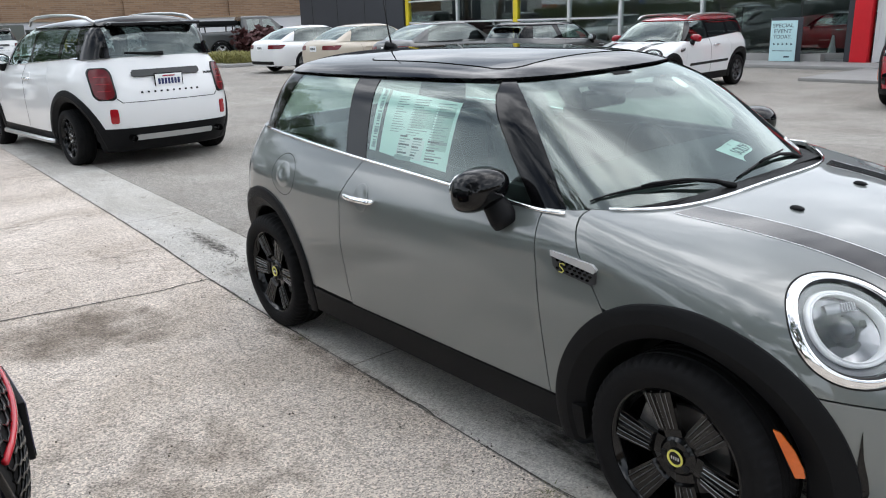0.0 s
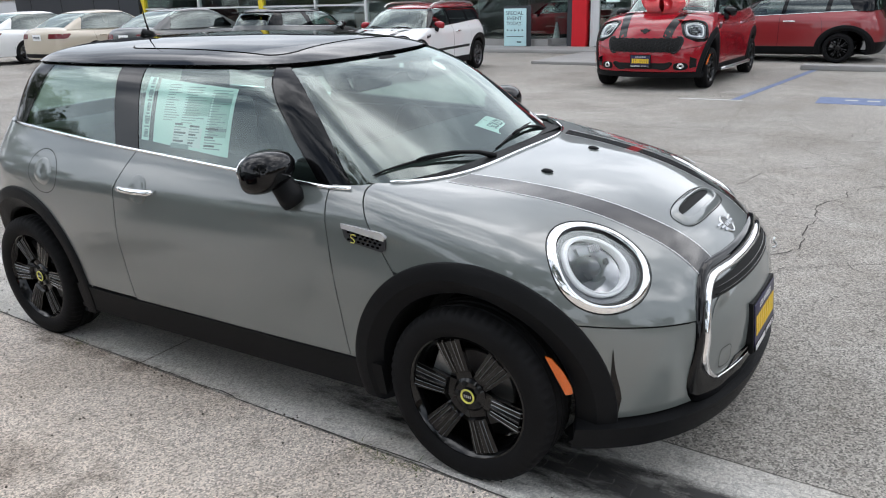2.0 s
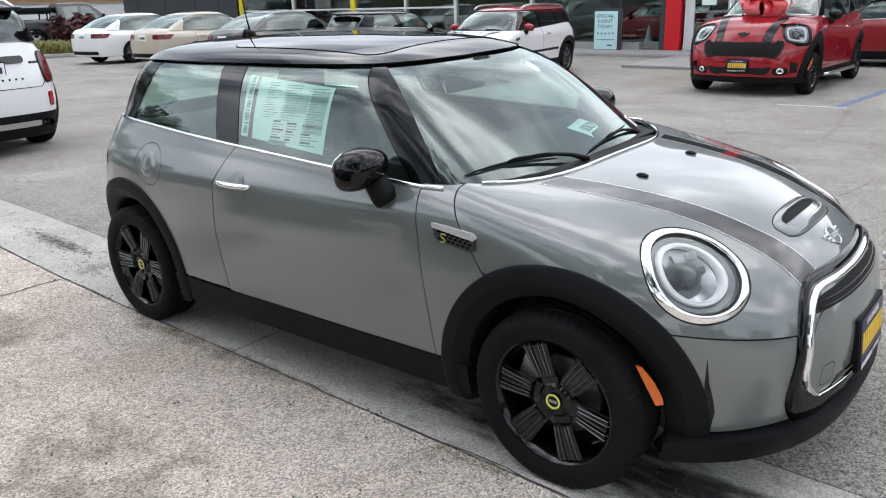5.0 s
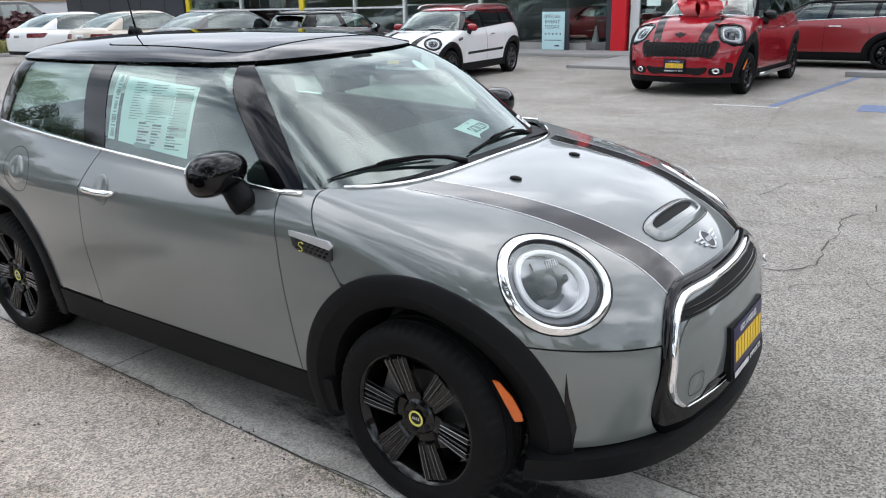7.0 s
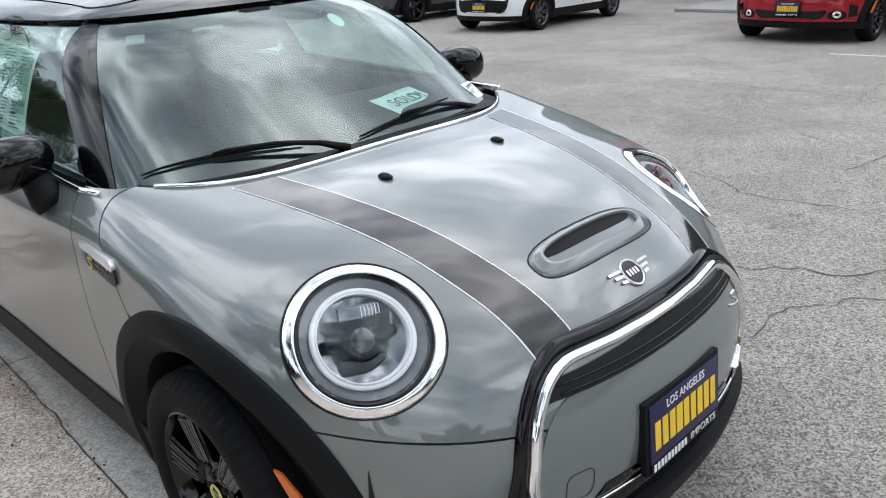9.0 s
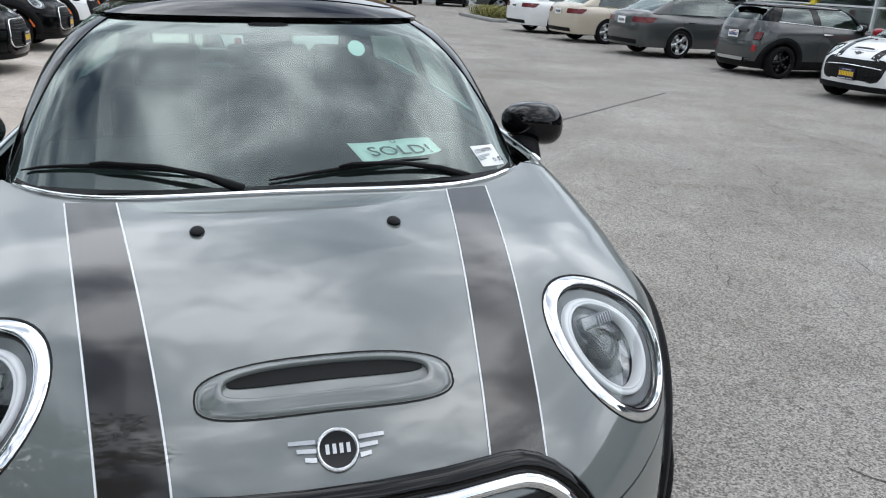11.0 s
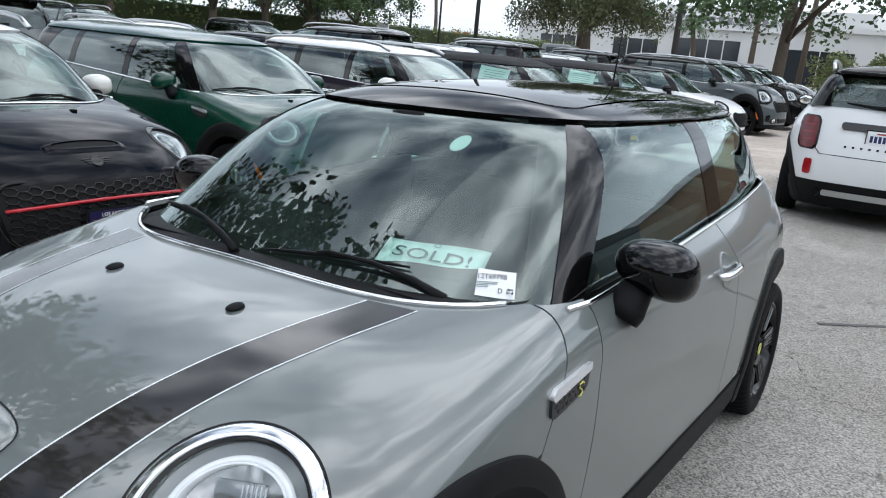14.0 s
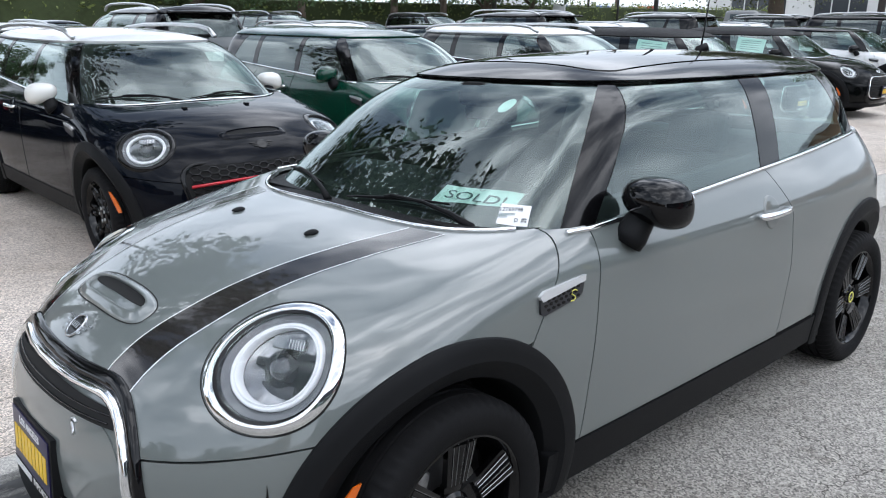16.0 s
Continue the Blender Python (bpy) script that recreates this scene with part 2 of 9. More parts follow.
def skin(f, lo, hi, cell):
    """Vertices and quads of the surface f = 0 inside a box."""
    ax = [np.arange(lo[i], hi[i] + cell, cell) for i in range(3)]
    grid = np.stack(np.meshgrid(*ax, indexing="ij"), -1)
    shape = grid.shape[:3]
    val = f(grid.reshape(-1, 3)).reshape(shape)
    ins = val < 0
    cells = tuple(s - 1 for s in shape)
    cnt = np.zeros(cells, int)
    acc = np.zeros((*cells, 3))
    sl = lambda d, ax_, n: slice(d, n - 1 + d)
    for axis in range(3):
        a = [slice(None)] * 3
        b = [slice(None)] * 3
        a[axis], b[axis] = slice(0, -1), slice(1, None)
        a, b = tuple(a), tuple(b)
        cross = ins[a] != ins[b]
        den = val[a] - val[b]
        t = np.where(cross, val[a] / np.where(np.abs(den) < 1e-9, 1e-9, den), 0)
        pos = grid[a] + t[..., None] * (grid[b] - grid[a])
        o = [i for i in range(3) if i != axis]
        for d0 in (0, 1):
            for d1 in (0, 1):
                src = [slice(None)] * 3
                src[o[0]] = slice(d0, shape[o[0]] - 1 + d0)
                src[o[1]] = slice(d1, shape[o[1]] - 1 + d1)
                src = tuple(src)
                c = cross[src]
                cnt += c
                acc += np.where(c[..., None], pos[src], 0)
    on = cnt > 0
    index = -np.ones(cells, int)
    index[on] = np.arange(on.sum())
    verts = acc[on] / cnt[on][:, None]
    quads = []
    for axis in range(3):
        a = [slice(None)] * 3
        b = [slice(None)] * 3
        a[axis], b[axis] = slice(0, -1), slice(1, None)
        cross = np.argwhere(ins[tuple(a)] != ins[tuple(b)])
        o = [(axis + 1) % 3, (axis + 2) % 3]
        ok = (cross[:, o[0]] > 0) & (cross[:, o[1]] > 0) & (cross[:, o[0]] < cells[o[0]]) & (cross[:, o[1]] < cells[o[1]])
        cross = cross[ok]
        inside = ins[tuple(cross.T)]
        q = []
        for d0, d1 in ((1, 1), (0, 1), (0, 0), (1, 0)):
            c = cross.copy()
            c[:, o[0]] -= d0
            c[:, o[1]] -= d1
            q.append(index[tuple(c.T)])
        q = np.stack(q, 1)
        q[~inside] = q[~inside][:, ::-1]
        quads.append(q)
    quads = np.concatenate(quads)
    quads = quads[(quads >= 0).all(1)]
    return project(f, verts, 0.0, 3), quads


def cut_panel(shell, planes, off=0.0, rim=0.012, warp=None):
    """A piece of a skin that lies on the positive side of every (point, normal) plane, with its edges folded in."""
    f, verts, quads = shell
    keep = np.ones(len(quads), bool)
    for co, no in planes:
        d = (verts - np.array(co)) @ (np.array(no) / np.linalg.norm(no))
        keep &= (d[quads] > 0).any(1)
    q = quads[keep]
    used, inv = np.unique(q, return_inverse=True)
    bm = bmesh.new()
    vs = [bm.verts.new(c) for c in verts[used]]
    for a in inv.reshape(q.shape):
        if len(set(a)) == 4:
            bm.faces.new([vs[i] for i in a])
    for co, no in planes:
        bmesh.ops.bisect_plane(bm, geom=bm.verts[:] + bm.edges[:] + bm.faces[:], plane_co=co, plane_no=no, clear_inner=True, dist=1e-4)
    finish_panel(bm, f, off, rim, warp)
    return bm


def finish_panel(bm, f, off, rim, warp=None):
    bm.verts.index_update()
    if not len(bm.verts):
        return bm
    p = np.array([v.co[:] for v in bm.verts])
    p = project(f, p, 0, 2)
    g = gradient(f, p)
    g /= np.linalg.norm(g, axis=1)[:, None]
    outer = p + off * g
    for v, c in zip(bm.verts, outer):
        v.co = c
    if rim:
        edges = [e for e in bm.edges if len(e.link_faces) == 1]
        normals = {v: Vector(g[v.index]) for e in edges for v in e.verts}
        for e in edges:
            e.smooth = False
        low = {v: bm.verts.new(v.co - rim * n) for v, n in normals.items()}
        for e in edges:
            a, b = e.verts
            if e.link_loops[0].vert == a:
                a, b = b, a
            bm.faces.new((a, b, low[b], low[a]))
    if warp:
        for v in bm.verts:
            v.co = warp(v.co)
    return bm


def grid_fill(poly, cell):
    """A flat polygon of 2D points, cut by a grid, as a bmesh in the xy plane."""
    bm = bmesh.new()
    bm.faces.new([bm.verts.new((x, y, 0)) for x, y in poly])
    for i in range(2):
        lo, hi = min(p[i] for p in poly), max(p[i] for p in poly)
        n = int((hi - lo) / cell)
        for k in range(1, n + 1):
            c = lo + (hi - lo) * k / (n + 1)
            co, no = [0, 0, 0], [0, 0, 0]
            co[i], no[i] = c, 1
            bmesh.ops.bisect_plane(bm, geom=bm.verts[:] + bm.edges[:] + bm.faces[:], plane_co=co, plane_no=no, dist=1e-5)
    return bm


def drop_on(f, uv, axis, sign, far=1.6):
    """Where lines along an axis first meet the surface, coming from outside. uv: the other two coordinates."""
    uv = np.asarray(uv, float)
    o = {"x": (1, 2), "y": (0, 2), "z": (0, 1)}[axis]
    k = "xyz".index(axis)
    p = np.zeros((len(uv), 3))
    p[:, o[0]], p[:, o[1]] = uv[:, 0], uv[:, 1]
    start = far if axis != "x" else (1.0 if sign > 0 else 4.0)
    pos = np.full(len(uv), start)
    done = np.zeros(len(uv), bool)
    for _ in range(int((start + 1.2) / 0.02)):
        p[:, k] = sign * pos
        done |= f(p) < 0
        pos = np.where(done, pos, pos - 0.02)
        if done.all():
            break
    lo, hi = pos.copy(), pos + 0.02
    for _ in range(12):
        mid = (lo + hi) / 2
        p[:, k] = sign * mid
        inside = f(p) < 0
        lo, hi = np.where(inside, mid, lo), np.where(inside, hi, mid)
    p[:, k] = sign * (lo + hi) / 2
    return p


def decal(f, poly, axis, sign, off=0.002, rim=0.004, cell=0.03, warp=None):
    """A thin piece of the outline poly laid onto a surface, seen along an axis."""
    bm = grid_fill(poly, cell)
    uv = [v.co[:2] for v in bm.verts]
    p = drop_on(f, uv, axis, sign)
    for v, c in zip(bm.verts, p):
        v.co = c
    bm.normal_update()
    g = gradient(f, p)
    if sum(Vector(a).dot(v.normal) for a, v in zip(g, bm.verts)) < 0:
        bmesh.ops.reverse_faces(bm, faces=bm.faces)
    return finish_panel(bm, f, off, rim, warp)


def ring_decal(f, outer, inner, axis, sign, profile=((0, 0.0), (0.12, 0.006), (0.5, 0.008), (0.88, 0.006), (1, 0.0)), warp=None):
    """A moulded band between two matched outlines laid onto a surface."""
    n = len(outer)
    rows = []
    for t, off in profile:
        uv = [(a[0] + (b[0] - a[0]) * t, a[1] + (b[1] - a[1]) * t) for a, b in zip(outer, inner)]
        p = drop_on(f, uv, axis, sign)
        g = gradient(f, p)
        rows.append(p + off * g / np.linalg.norm(g, axis=1)[:, None])
    bm = bmesh.new()
    vs = [[bm.verts.new(c) for c in r] for r in rows]
    for a, b in zip(vs, vs[1:]):
        for i in range(n):
            bm.faces.new((a[i], a[(i + 1) % n], b[(i + 1) % n], b[i]))
    bmesh.ops.recalc_face_normals(bm, faces=bm.faces)
    if warp:
        for v in bm.verts:
            v.co = warp(v.co)
    return bm


def rounded(cx, cy, hw, hh, r, n=6, taper=0.0):
    """A rounded rectangle outline; taper widens the top."""
    pts = []
    for sx, sy, a0 in ((1, 1, 0), (-1, 1, 90), (-1, -1, 180), (1, -1, 270)):
        for i in range(n + 1):
            a = radians(a0 + 90 * i / n)
            x = sx * (hw - r) + r * math.cos(a)
            y = sy * (hh - r) + r * math.sin(a)
            pts.append((cx + x * (1 + taper * y / hh), cy + y))
    return pts


def close_set(poly, k=5):
    """The same outline with k points to every edge."""
    return [(a[0] + (b[0] - a[0]) * i / k, a[1] + (b[1] - a[1]) * i / k) for a, b in zip(poly, poly[1:] + poly[:1]) for i in range(k)]


def ellipse(cx, cy, rx, ry, n=32, tilt=0.0):
    c, s = math.cos(radians(tilt)), math.sin(radians(tilt))
    return [(cx + rx * math.cos(a) * c - ry * math.sin(a) * s, cy + rx * math.cos(a) * s + ry * math.sin(a) * c) for a in (2 * math.pi * i / n for i in range(n))]


# ---- car bodies ----


def hatch_fields(rear=0.0, roof_up=0.0, boxy=0.0):
    """Lower body and cabin of a small hatchback; x ahead from the front axle, z up from the ground."""
    plan = curve([(0.7, 0.715), (0.45, 0.788), (0.2, 0.813), (-0.3, 0.822), (-1.2, 0.836), (-2.2, 0.836), (-2.7, 0.80), (-3.0, 0.745)])
    flank = curve([(0.1, -0.05), (0.25, -0.022), (0.36, -0.006), (0.5, 0.002), (0.65, 0.006), (0.78, 0.0), (0.86, -0.008), (0.93, -0.04), (1.0, -0.086), (1.08, -0.15)])
    hood = curve([(-1.2, 1.05), (-0.5, 0.985), (-0.2, 0.952), (0.0, 0.934), (0.2, 0.902), (0.4, 0.848), (0.52, 0.80), (0.6, 0.755), (0.66, 0.712), (0.72, 0.66), (0.8, 0.57)])
    nose = curve([(0.1, 0.64), (0.2, 0.70), (0.35, 0.735), (0.5, 0.742), (0.62, 0.735), (0.72, 0.715), (0.85, 0.67)])
    tail = curve([(0.1, -2.95), (0.3, -3.06), (0.5, -3.10), (0.7, -3.085), (0.9, -3.02), (1.05, -2.95)])
    cabin = curve([(-0.3, 0.66), (-0.6, 0.70), (-1.0, 0.728), (-1.6, 0.738), (-2.2, 0.722), (-2.7, 0.665 + 0.05 * boxy), (-2.95, 0.60 + 0.09 * boxy)])
    tumble = curve([(0.9, -0.03), (0.98, 0.0), (1.1, 0.045), (1.2, 0.09), (1.31, 0.155), (1.42, 0.24)])
    screen = curve([(0.88, -0.20), (0.95, -0.295), (1.05, -0.432), (1.18, -0.62), (1.31, -0.835), (1.42, -1.05)])
    roof = curve([(-0.6, 1.27), (-0.8, 1.335), (-1.0, 1.367), (-1.4, 1.396), (-1.8, 1.404), (-2.3, 1.398), (-2.7, 1.378 + 0.02 * boxy), (-3.0, 1.33 + 0.04 * boxy)])
    back = curve([(0.9, -3.0), (1.0, -2.965), (1.2, -2.87 - 0.06 * boxy), (1.35, -2.77 - 0.12 * boxy), (1.45, -2.70 - 0.15 * boxy)])

    crown = curve([(-1.0, 0.03), (-0.4, 0.035), (0.0, 0.078), (0.3, 0.13), (0.6, 0.30), (0.8, 0.36)])
    sag = curve([(-1.0, 0.0), (-0.4, 0.02), (0.0, 0.09), (0.3, 0.16), (0.6, 0.40), (0.8, 0.55)])
    blend = curve([(-1.0, 0.06), (-0.4, 0.07), (0.0, 0.115), (0.3, 0.135), (0.8, 0.16)])

    def body(p):
        x, y, z = p[:, 0], np.abs(p[:, 1]), p[:, 2]
        side = y - plan(x) - flank(z)
        top = z - (hood(x) - crown(x) * y ** 2 - sag(x) * y ** 4)
        front = x - (nose(z) - 0.26 * y ** 2 - 0.62 * y ** 4)
        end = tail(z) + 0.10 * y ** 2 + 0.42 * y ** 4 - x
        low = 0.17 - z
        f = smax(side, top, blend(x))
        f = smax(f, front, 0.16)
        f = smax(f, end, 0.20)
        return smax(f, low, 0.04)

    def holed(p):
        f = body(p)
        y = np.abs(p[:, 1])
        for hub in (0.015, -2.495):
            r = np.hypot(p[:, 0] - hub, p[:, 2] - 0.315)
            f = np.maximum(f, np.where(y > 0.52, 0.385 - r, -1))
        return f

    def house(p):
        x, y, z = p[:, 0], np.abs(p[:, 1]), p[:, 2]
        side = y - (cabin(x) - tumble(z))
        front = (x - (screen(z) - 0.12 * y ** 2 - 0.5 * y ** 4)) * 0.62
        top = z - (roof(x) + roof_up - 0.12 * y ** 2 - 0.35 * y ** 4)
        end = (back(z) + 0.12 * y ** 2 + 0.25 * y ** 4 - x)
        f = smax(side, front, 0.09)
        f = smax(f, top, 0.07)
        return smax(f, end, 0.16)
    return body, holed, house


def plane_line(a, b, keep):
    """A plane across the car through two (x, z) points, its positive side holding the (x, z) point keep."""
    dx, dz = b[0] - a[0], b[1] - a[1]
    n = np.array((-dz, 0.0, dx)) / math.hypot(dx, dz)
    if (keep[0] - a[0]) * n[0] + (keep[1] - a[1]) * n[2] < 0:
        n = -n
    return (np.array((a[0], 0, a[1])) + n * 0.0022, n)


BELT_A, BELT_B = (-0.55, 0.945), (-2.60, 1.047)


def cut_union(shell, planes, anyof, off=0.0, rim=0.012, drop=None, warp=None, snap=None):
    """Like cut_panel, but keeps what is on the positive side of at least one of the planes anyof, less what drop() names."""
    f, verts, quads = shell
    keep = np.ones(len(quads), bool)
    for co, no in planes:
        d = (verts - np.array(co)) @ np.array(no)
        keep &= (d[quads] > 0).any(1)
    if anyof:
        best = np.max([(verts - np.array(co)) @ np.array(no) for co, no in anyof], 0)
        keep &= (best[quads] > 0).any(1)
    q = quads[keep]
    used, inv = np.unique(q, return_inverse=True)
    bm = bmesh.new()
    vs = [bm.verts.new(c) for c in verts[used]]
    for a in inv.reshape(q.shape):
        if len(set(a)) == 4:
            bm.faces.new([vs[i] for i in a])
    for co, no in planes:
        bmesh.ops.bisect_plane(bm, geom=bm.verts[:] + bm.edges[:] + bm.faces[:], plane_co=co, plane_no=no, clear_inner=True, dist=1e-4)
    for co, no in anyof:
        bmesh.ops.bisect_plane(bm, geom=bm.verts[:] + bm.edges[:] + bm.faces[:], plane_co=co, plane_no=no, dist=1e-4)
    gone = []
    for fc in bm.faces:
        c = fc.calc_center_median()
        if anyof and max((c - Vector(co)).dot(Vector(no)) for co, no in anyof) < 0:
            gone.append(fc)
        elif drop and drop(c):
            gone.append(fc)
    bmesh.ops.delete(bm, geom=gone, context="FACES")
    if snap:
        for v in {v for e in bm.edges if len(e.link_faces) == 1 for v in e.verts}:
            v.co = snap(v.co)
    return finish_panel(bm, f, off, rim, warp)


def along(f, pts, way, reach=0.35):
    """Where lines through pts, going along way, first meet the surface from outside."""
    pts = np.asarray(pts, float)
    way = np.asarray(way, float) / np.linalg.norm(way)
    s = np.full(len(pts), reach)
    done = np.zeros(len(pts), bool)
    for _ in range(int(2 * reach / 0.01)):
        done |= f(pts + s[:, None] * way) < 0
        s = np.where(done, s, s - 0.01)
    lo, hi = s.copy(), s + 0.01
    for _ in range(10):
        mid = (lo + hi) / 2
        ins = f(pts + mid[:, None] * way) < 0
        lo, hi = np.where(ins, mid, lo), np.where(ins, hi, mid)
    return pts + ((lo + hi) / 2)[:, None] * way


def disc_frame(n):
    n = Vector(n).normalized()
    u = Vector((0, 0, 1)).cross(n).normalized()
    return u, n.cross(u), n


def round_off(a, p):
    """The unit circle, or a rounded square for larger p."""
    c, s = math.cos(a), math.sin(a)
    return math.copysign(abs(c) ** (2 / p), c), math.copysign(abs(s) ** (2 / p), s)


def lamp_ring(f, c, n, ru, rv, r0, r1, profile, count=56, warp=None, p=2.0):
    """A moulded ring about the axis n, lying on the surface f; radii as shares of ru and rv."""
    u, v, n = disc_frame(n)
    bm = bmesh.new()
    rows = []
    for t, off in profile:
        r = r0 + (r1 - r0) * t
        pts = [Vector(c) + r * (ru * a * u + rv * b * v) for a, b in (round_off(2 * math.pi * i / count, p) for i in range(count))]
        rows.append([bm.verts.new(Vector(q) + off * n) for q in along(f, pts, n)])
    for a, b in zip(rows, rows[1:]):
        for i in range(count):
            bm.faces.new((a[i], a[(i + 1) % count], b[(i + 1) % count], b[i]))
    bmesh.ops.recalc_face_normals(bm, faces=bm.faces)
    if warp:
        for vv in bm.verts:
            vv.co = warp(vv.co)
    return bm


def dome(f, c, n, ru, rv, rmax, rise, depth=0.0, count=48, rings=8, warp=None, p=2.0):
    """A lens: a filled ellipse on the surface, raised in the middle; depth sinks it along its axis."""
    u, v, n = disc_frame(n)
    bm = bmesh.new()
    rows = []
    rim_pts = [Vector(c) + rmax * (ru * a * u + rv * b * v) for a, b in (round_off(2 * math.pi * i / count, p) for i in range(count))]
    rim_on = [Vector(q) for q in along(f, rim_pts, n)]
    mid = sum(rim_on, Vector()) / count
    for k in range(rings):
        t = 1 - k / rings
        h = rise * (1 - t * t)
        rows.append([bm.verts.new(mid + (q - mid) * t + (h - depth) * n) for q in rim_on])
    for a, b in zip(rows, rows[1:]):
        for i in range(count):
            bm.faces.new((a[i], a[(i + 1) % count], b[(i + 1) % count], b[i]))
    top = bm.verts.new(mid + (rise - depth) * n)
    for i in range(count):
        bm.faces.new((rows[-1][i], rows[-1][(i + 1) % count], top))
    bmesh.ops.recalc_face_normals(bm, faces=bm.faces)
    if warp:
        for vv in bm.verts:
            vv.co = warp(vv.co)
    return bm


def wheel(parent, m, style="power", rim_mat=None, fine=True, name="wheel", spin=11.5):
    """A wheel whose outer face looks along +y: tyre, rim, hub cap."""
    root = new(name)
    root.parent = parent
    root.matrix_basis = m
    root.empty_display_size = 0.1
    R, W = 0.308, 0.1
    steps = 180 if fine else 40
    prof = [(-W, 0.215), (-W, 0.25), (-W * 0.98, 0.285), (-W * 0.8, 0.303), (-W * 0.62, R)]
    if fine:
        for g in (-0.036, 0.0, 0.036):
            prof += [(g - 0.006, R), (g - 0.004, R - 0.007), (g + 0.004, R - 0.007), (g + 0.006, R)]
    prof += [(W * 0.62, R), (W * 0.8, 0.303), (W * 0.95, 0.288), (W * 1.0, 0.262), (W * 0.98, 0.238), (W * 0.9, 0.222), (W * 0.82, 0.215)]
    bm = lathe_bm(prof, steps)
    if fine:
        ring = len(prof)
        bm.verts.ensure_lookup_table()
        for i in range(steps):
            for j in (3, 4, ring - 7, ring - 6):
                if i % 3 == 0:
                    v = bm.verts[i * ring + j]
                    k = 1 - 0.010 / math.hypot(v.co.x, v.co.z)
                    v.co.x, v.co.z = v.co.x * k, v.co.z * k
    part("tyre", bm, RUBBER, root)
    rim_mat = rim_mat or RIM_BLACK
    rim = lathe_bm([(-0.07, 0.205), (0.02, 0.198), (0.062, 0.206), (0.074, 0.220), (0.086, 0.222), (0.088, 0.214), (0.078, 0.206), (0.05, 0.196)], 56)
    rim = part("rim", rim, rim_mat, root)
    part("brake_disc", lathe_bm([(0.0, 0.05), (0.0, 0.135), (-0.012, 0.138), (-0.02, 0.05)], 32), mat("brake_disc_steel", (0.20, 0.20, 0.20), 0.45, 0.9), root)
    cal = box_bm(0.075, 0.05, 0.15, 0.128, 0.012, 0.03, 0.014, 2)
    bmesh.ops.rotate(cal, verts=cal.verts, matrix=Matrix.Rotation(radians(-20), 3, "Y"))
    part("brake_caliper", cal, mat("cast_caliper", (0.30, 0.30, 0.30), 0.45, 0.8, vary=0.2, scale=40), root)
    # added black disc: paints the shade behind the spokes
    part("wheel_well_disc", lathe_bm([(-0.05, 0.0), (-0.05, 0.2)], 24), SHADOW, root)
    n = {"power": 6, "five": 5, "multi": 10, "star": 7}[style]
    wide = {"power": 0.050, "five": 0.06, "multi": 0.022, "star": 0.03}[style]
    for i in range(n):
        a = 2 * math.pi * i / n + radians(spin)
        bm = bmesh.new()
        if style == "power":
            # a flat tapering blade with raised ribs along it
            secs = [(0.05, 0.60, 0.054, 0.03), (0.080, 0.66, 0.058, 0.026), (0.086, 0.70, 0.068, 0.03), (0.15, 0.86, 0.074, 0.03), (0.200, 0.98, 0.078, 0.032), (0.206, 0.95, 0.068, 0.02)]
            rows = []
            for r, w, h, th in secs:
                ww = wide * w
                row = []
                for k in range(12):
                    t = -1 + 2 * k / 11
                    ridge = 0.0035 if k in (2, 3, 5, 6, 8, 9) and r > 0.08 else 0.0
                    row.append(bm.verts.new((r, h + ridge - 0.004 * t * t, t * ww)))
                row += [bm.verts.new((r, h - th, ww * 0.8)), bm.verts.new((r, h - th, -ww * 0.8))]
                rows.append(row)
            for p, q in zip(rows, rows[1:]):
                for k in range(14):
                    bm.faces.new((p[k], q[k], q[(k + 1) % 14], p[(k + 1) % 14]))
            bm.faces.new(rows[-1])
            bmesh.ops.recalc_face_normals(bm, faces=bm.faces)
            sharpen(bm, 20)
        else:
            for j in ((-1, 1) if style in ("star",) else (0,)):
                d = 0.028 * j
                pts = [(0.04, 0.05, 0), (0.12, 0.066, d * 0.6), (0.205, 0.07, d)]
                for (r0, h0, z0), (r1, h1, z1) in zip(pts, pts[1:]):
                    w0 = wide * (0.8 if j == 0 else 0.5)
                    vs = [bm.verts.new(c) for c in ((r0, h0, z0 - w0), (r0, h0, z0 + w0), (r1, h1, z1 + w0), (r1, h1, z1 - w0), (r0, h0 - 0.03, z0 - w0 * 0.7), (r0, h0 - 0.03, z0 + w0 * 0.7), (r1, h1 - 0.025, z1 + w0 * 0.7), (r1, h1 - 0.025, z1 - w0 * 0.7))]
                    for fc in ((0, 3, 2, 1), (0, 1, 5, 4), (1, 2, 6, 5), (2, 3, 7, 6), (3, 0, 4, 7)):
                        bm.faces.new([vs[q] for q in fc])
            sharpen(bm, 20)
        bmesh.ops.rotate(bm, verts=bm.verts, matrix=Matrix.Rotation(a, 3, "Y"))
        part("spoke", bm, rim_mat, rim)
        if style == "power":
            ribs = bmesh.new()
            for k in (-0.72, -0.36, 0.0, 0.36, 0.72):
                q = [Vector((r, h + 0.0022, k * wide * w)) for r, w, h in ((0.090, 0.71, 0.0686), (0.15, 0.86, 0.0745), (0.199, 0.975, 0.0782))]
                tube_bm(q, 0.0012, 4, ribs)
                box_bm(0.003, 0.004, 0.0045, 0.2015, 0.0745, k * wide * 0.97, bm=ribs)
            bmesh.ops.rotate(ribs, verts=ribs.verts, matrix=Matrix.Rotation(a, 3, "Y"))
            part("spoke_ribs", ribs, mat("machined_rib", (0.20, 0.205, 0.21), 0.28, 0.9), rim, smooth=False)
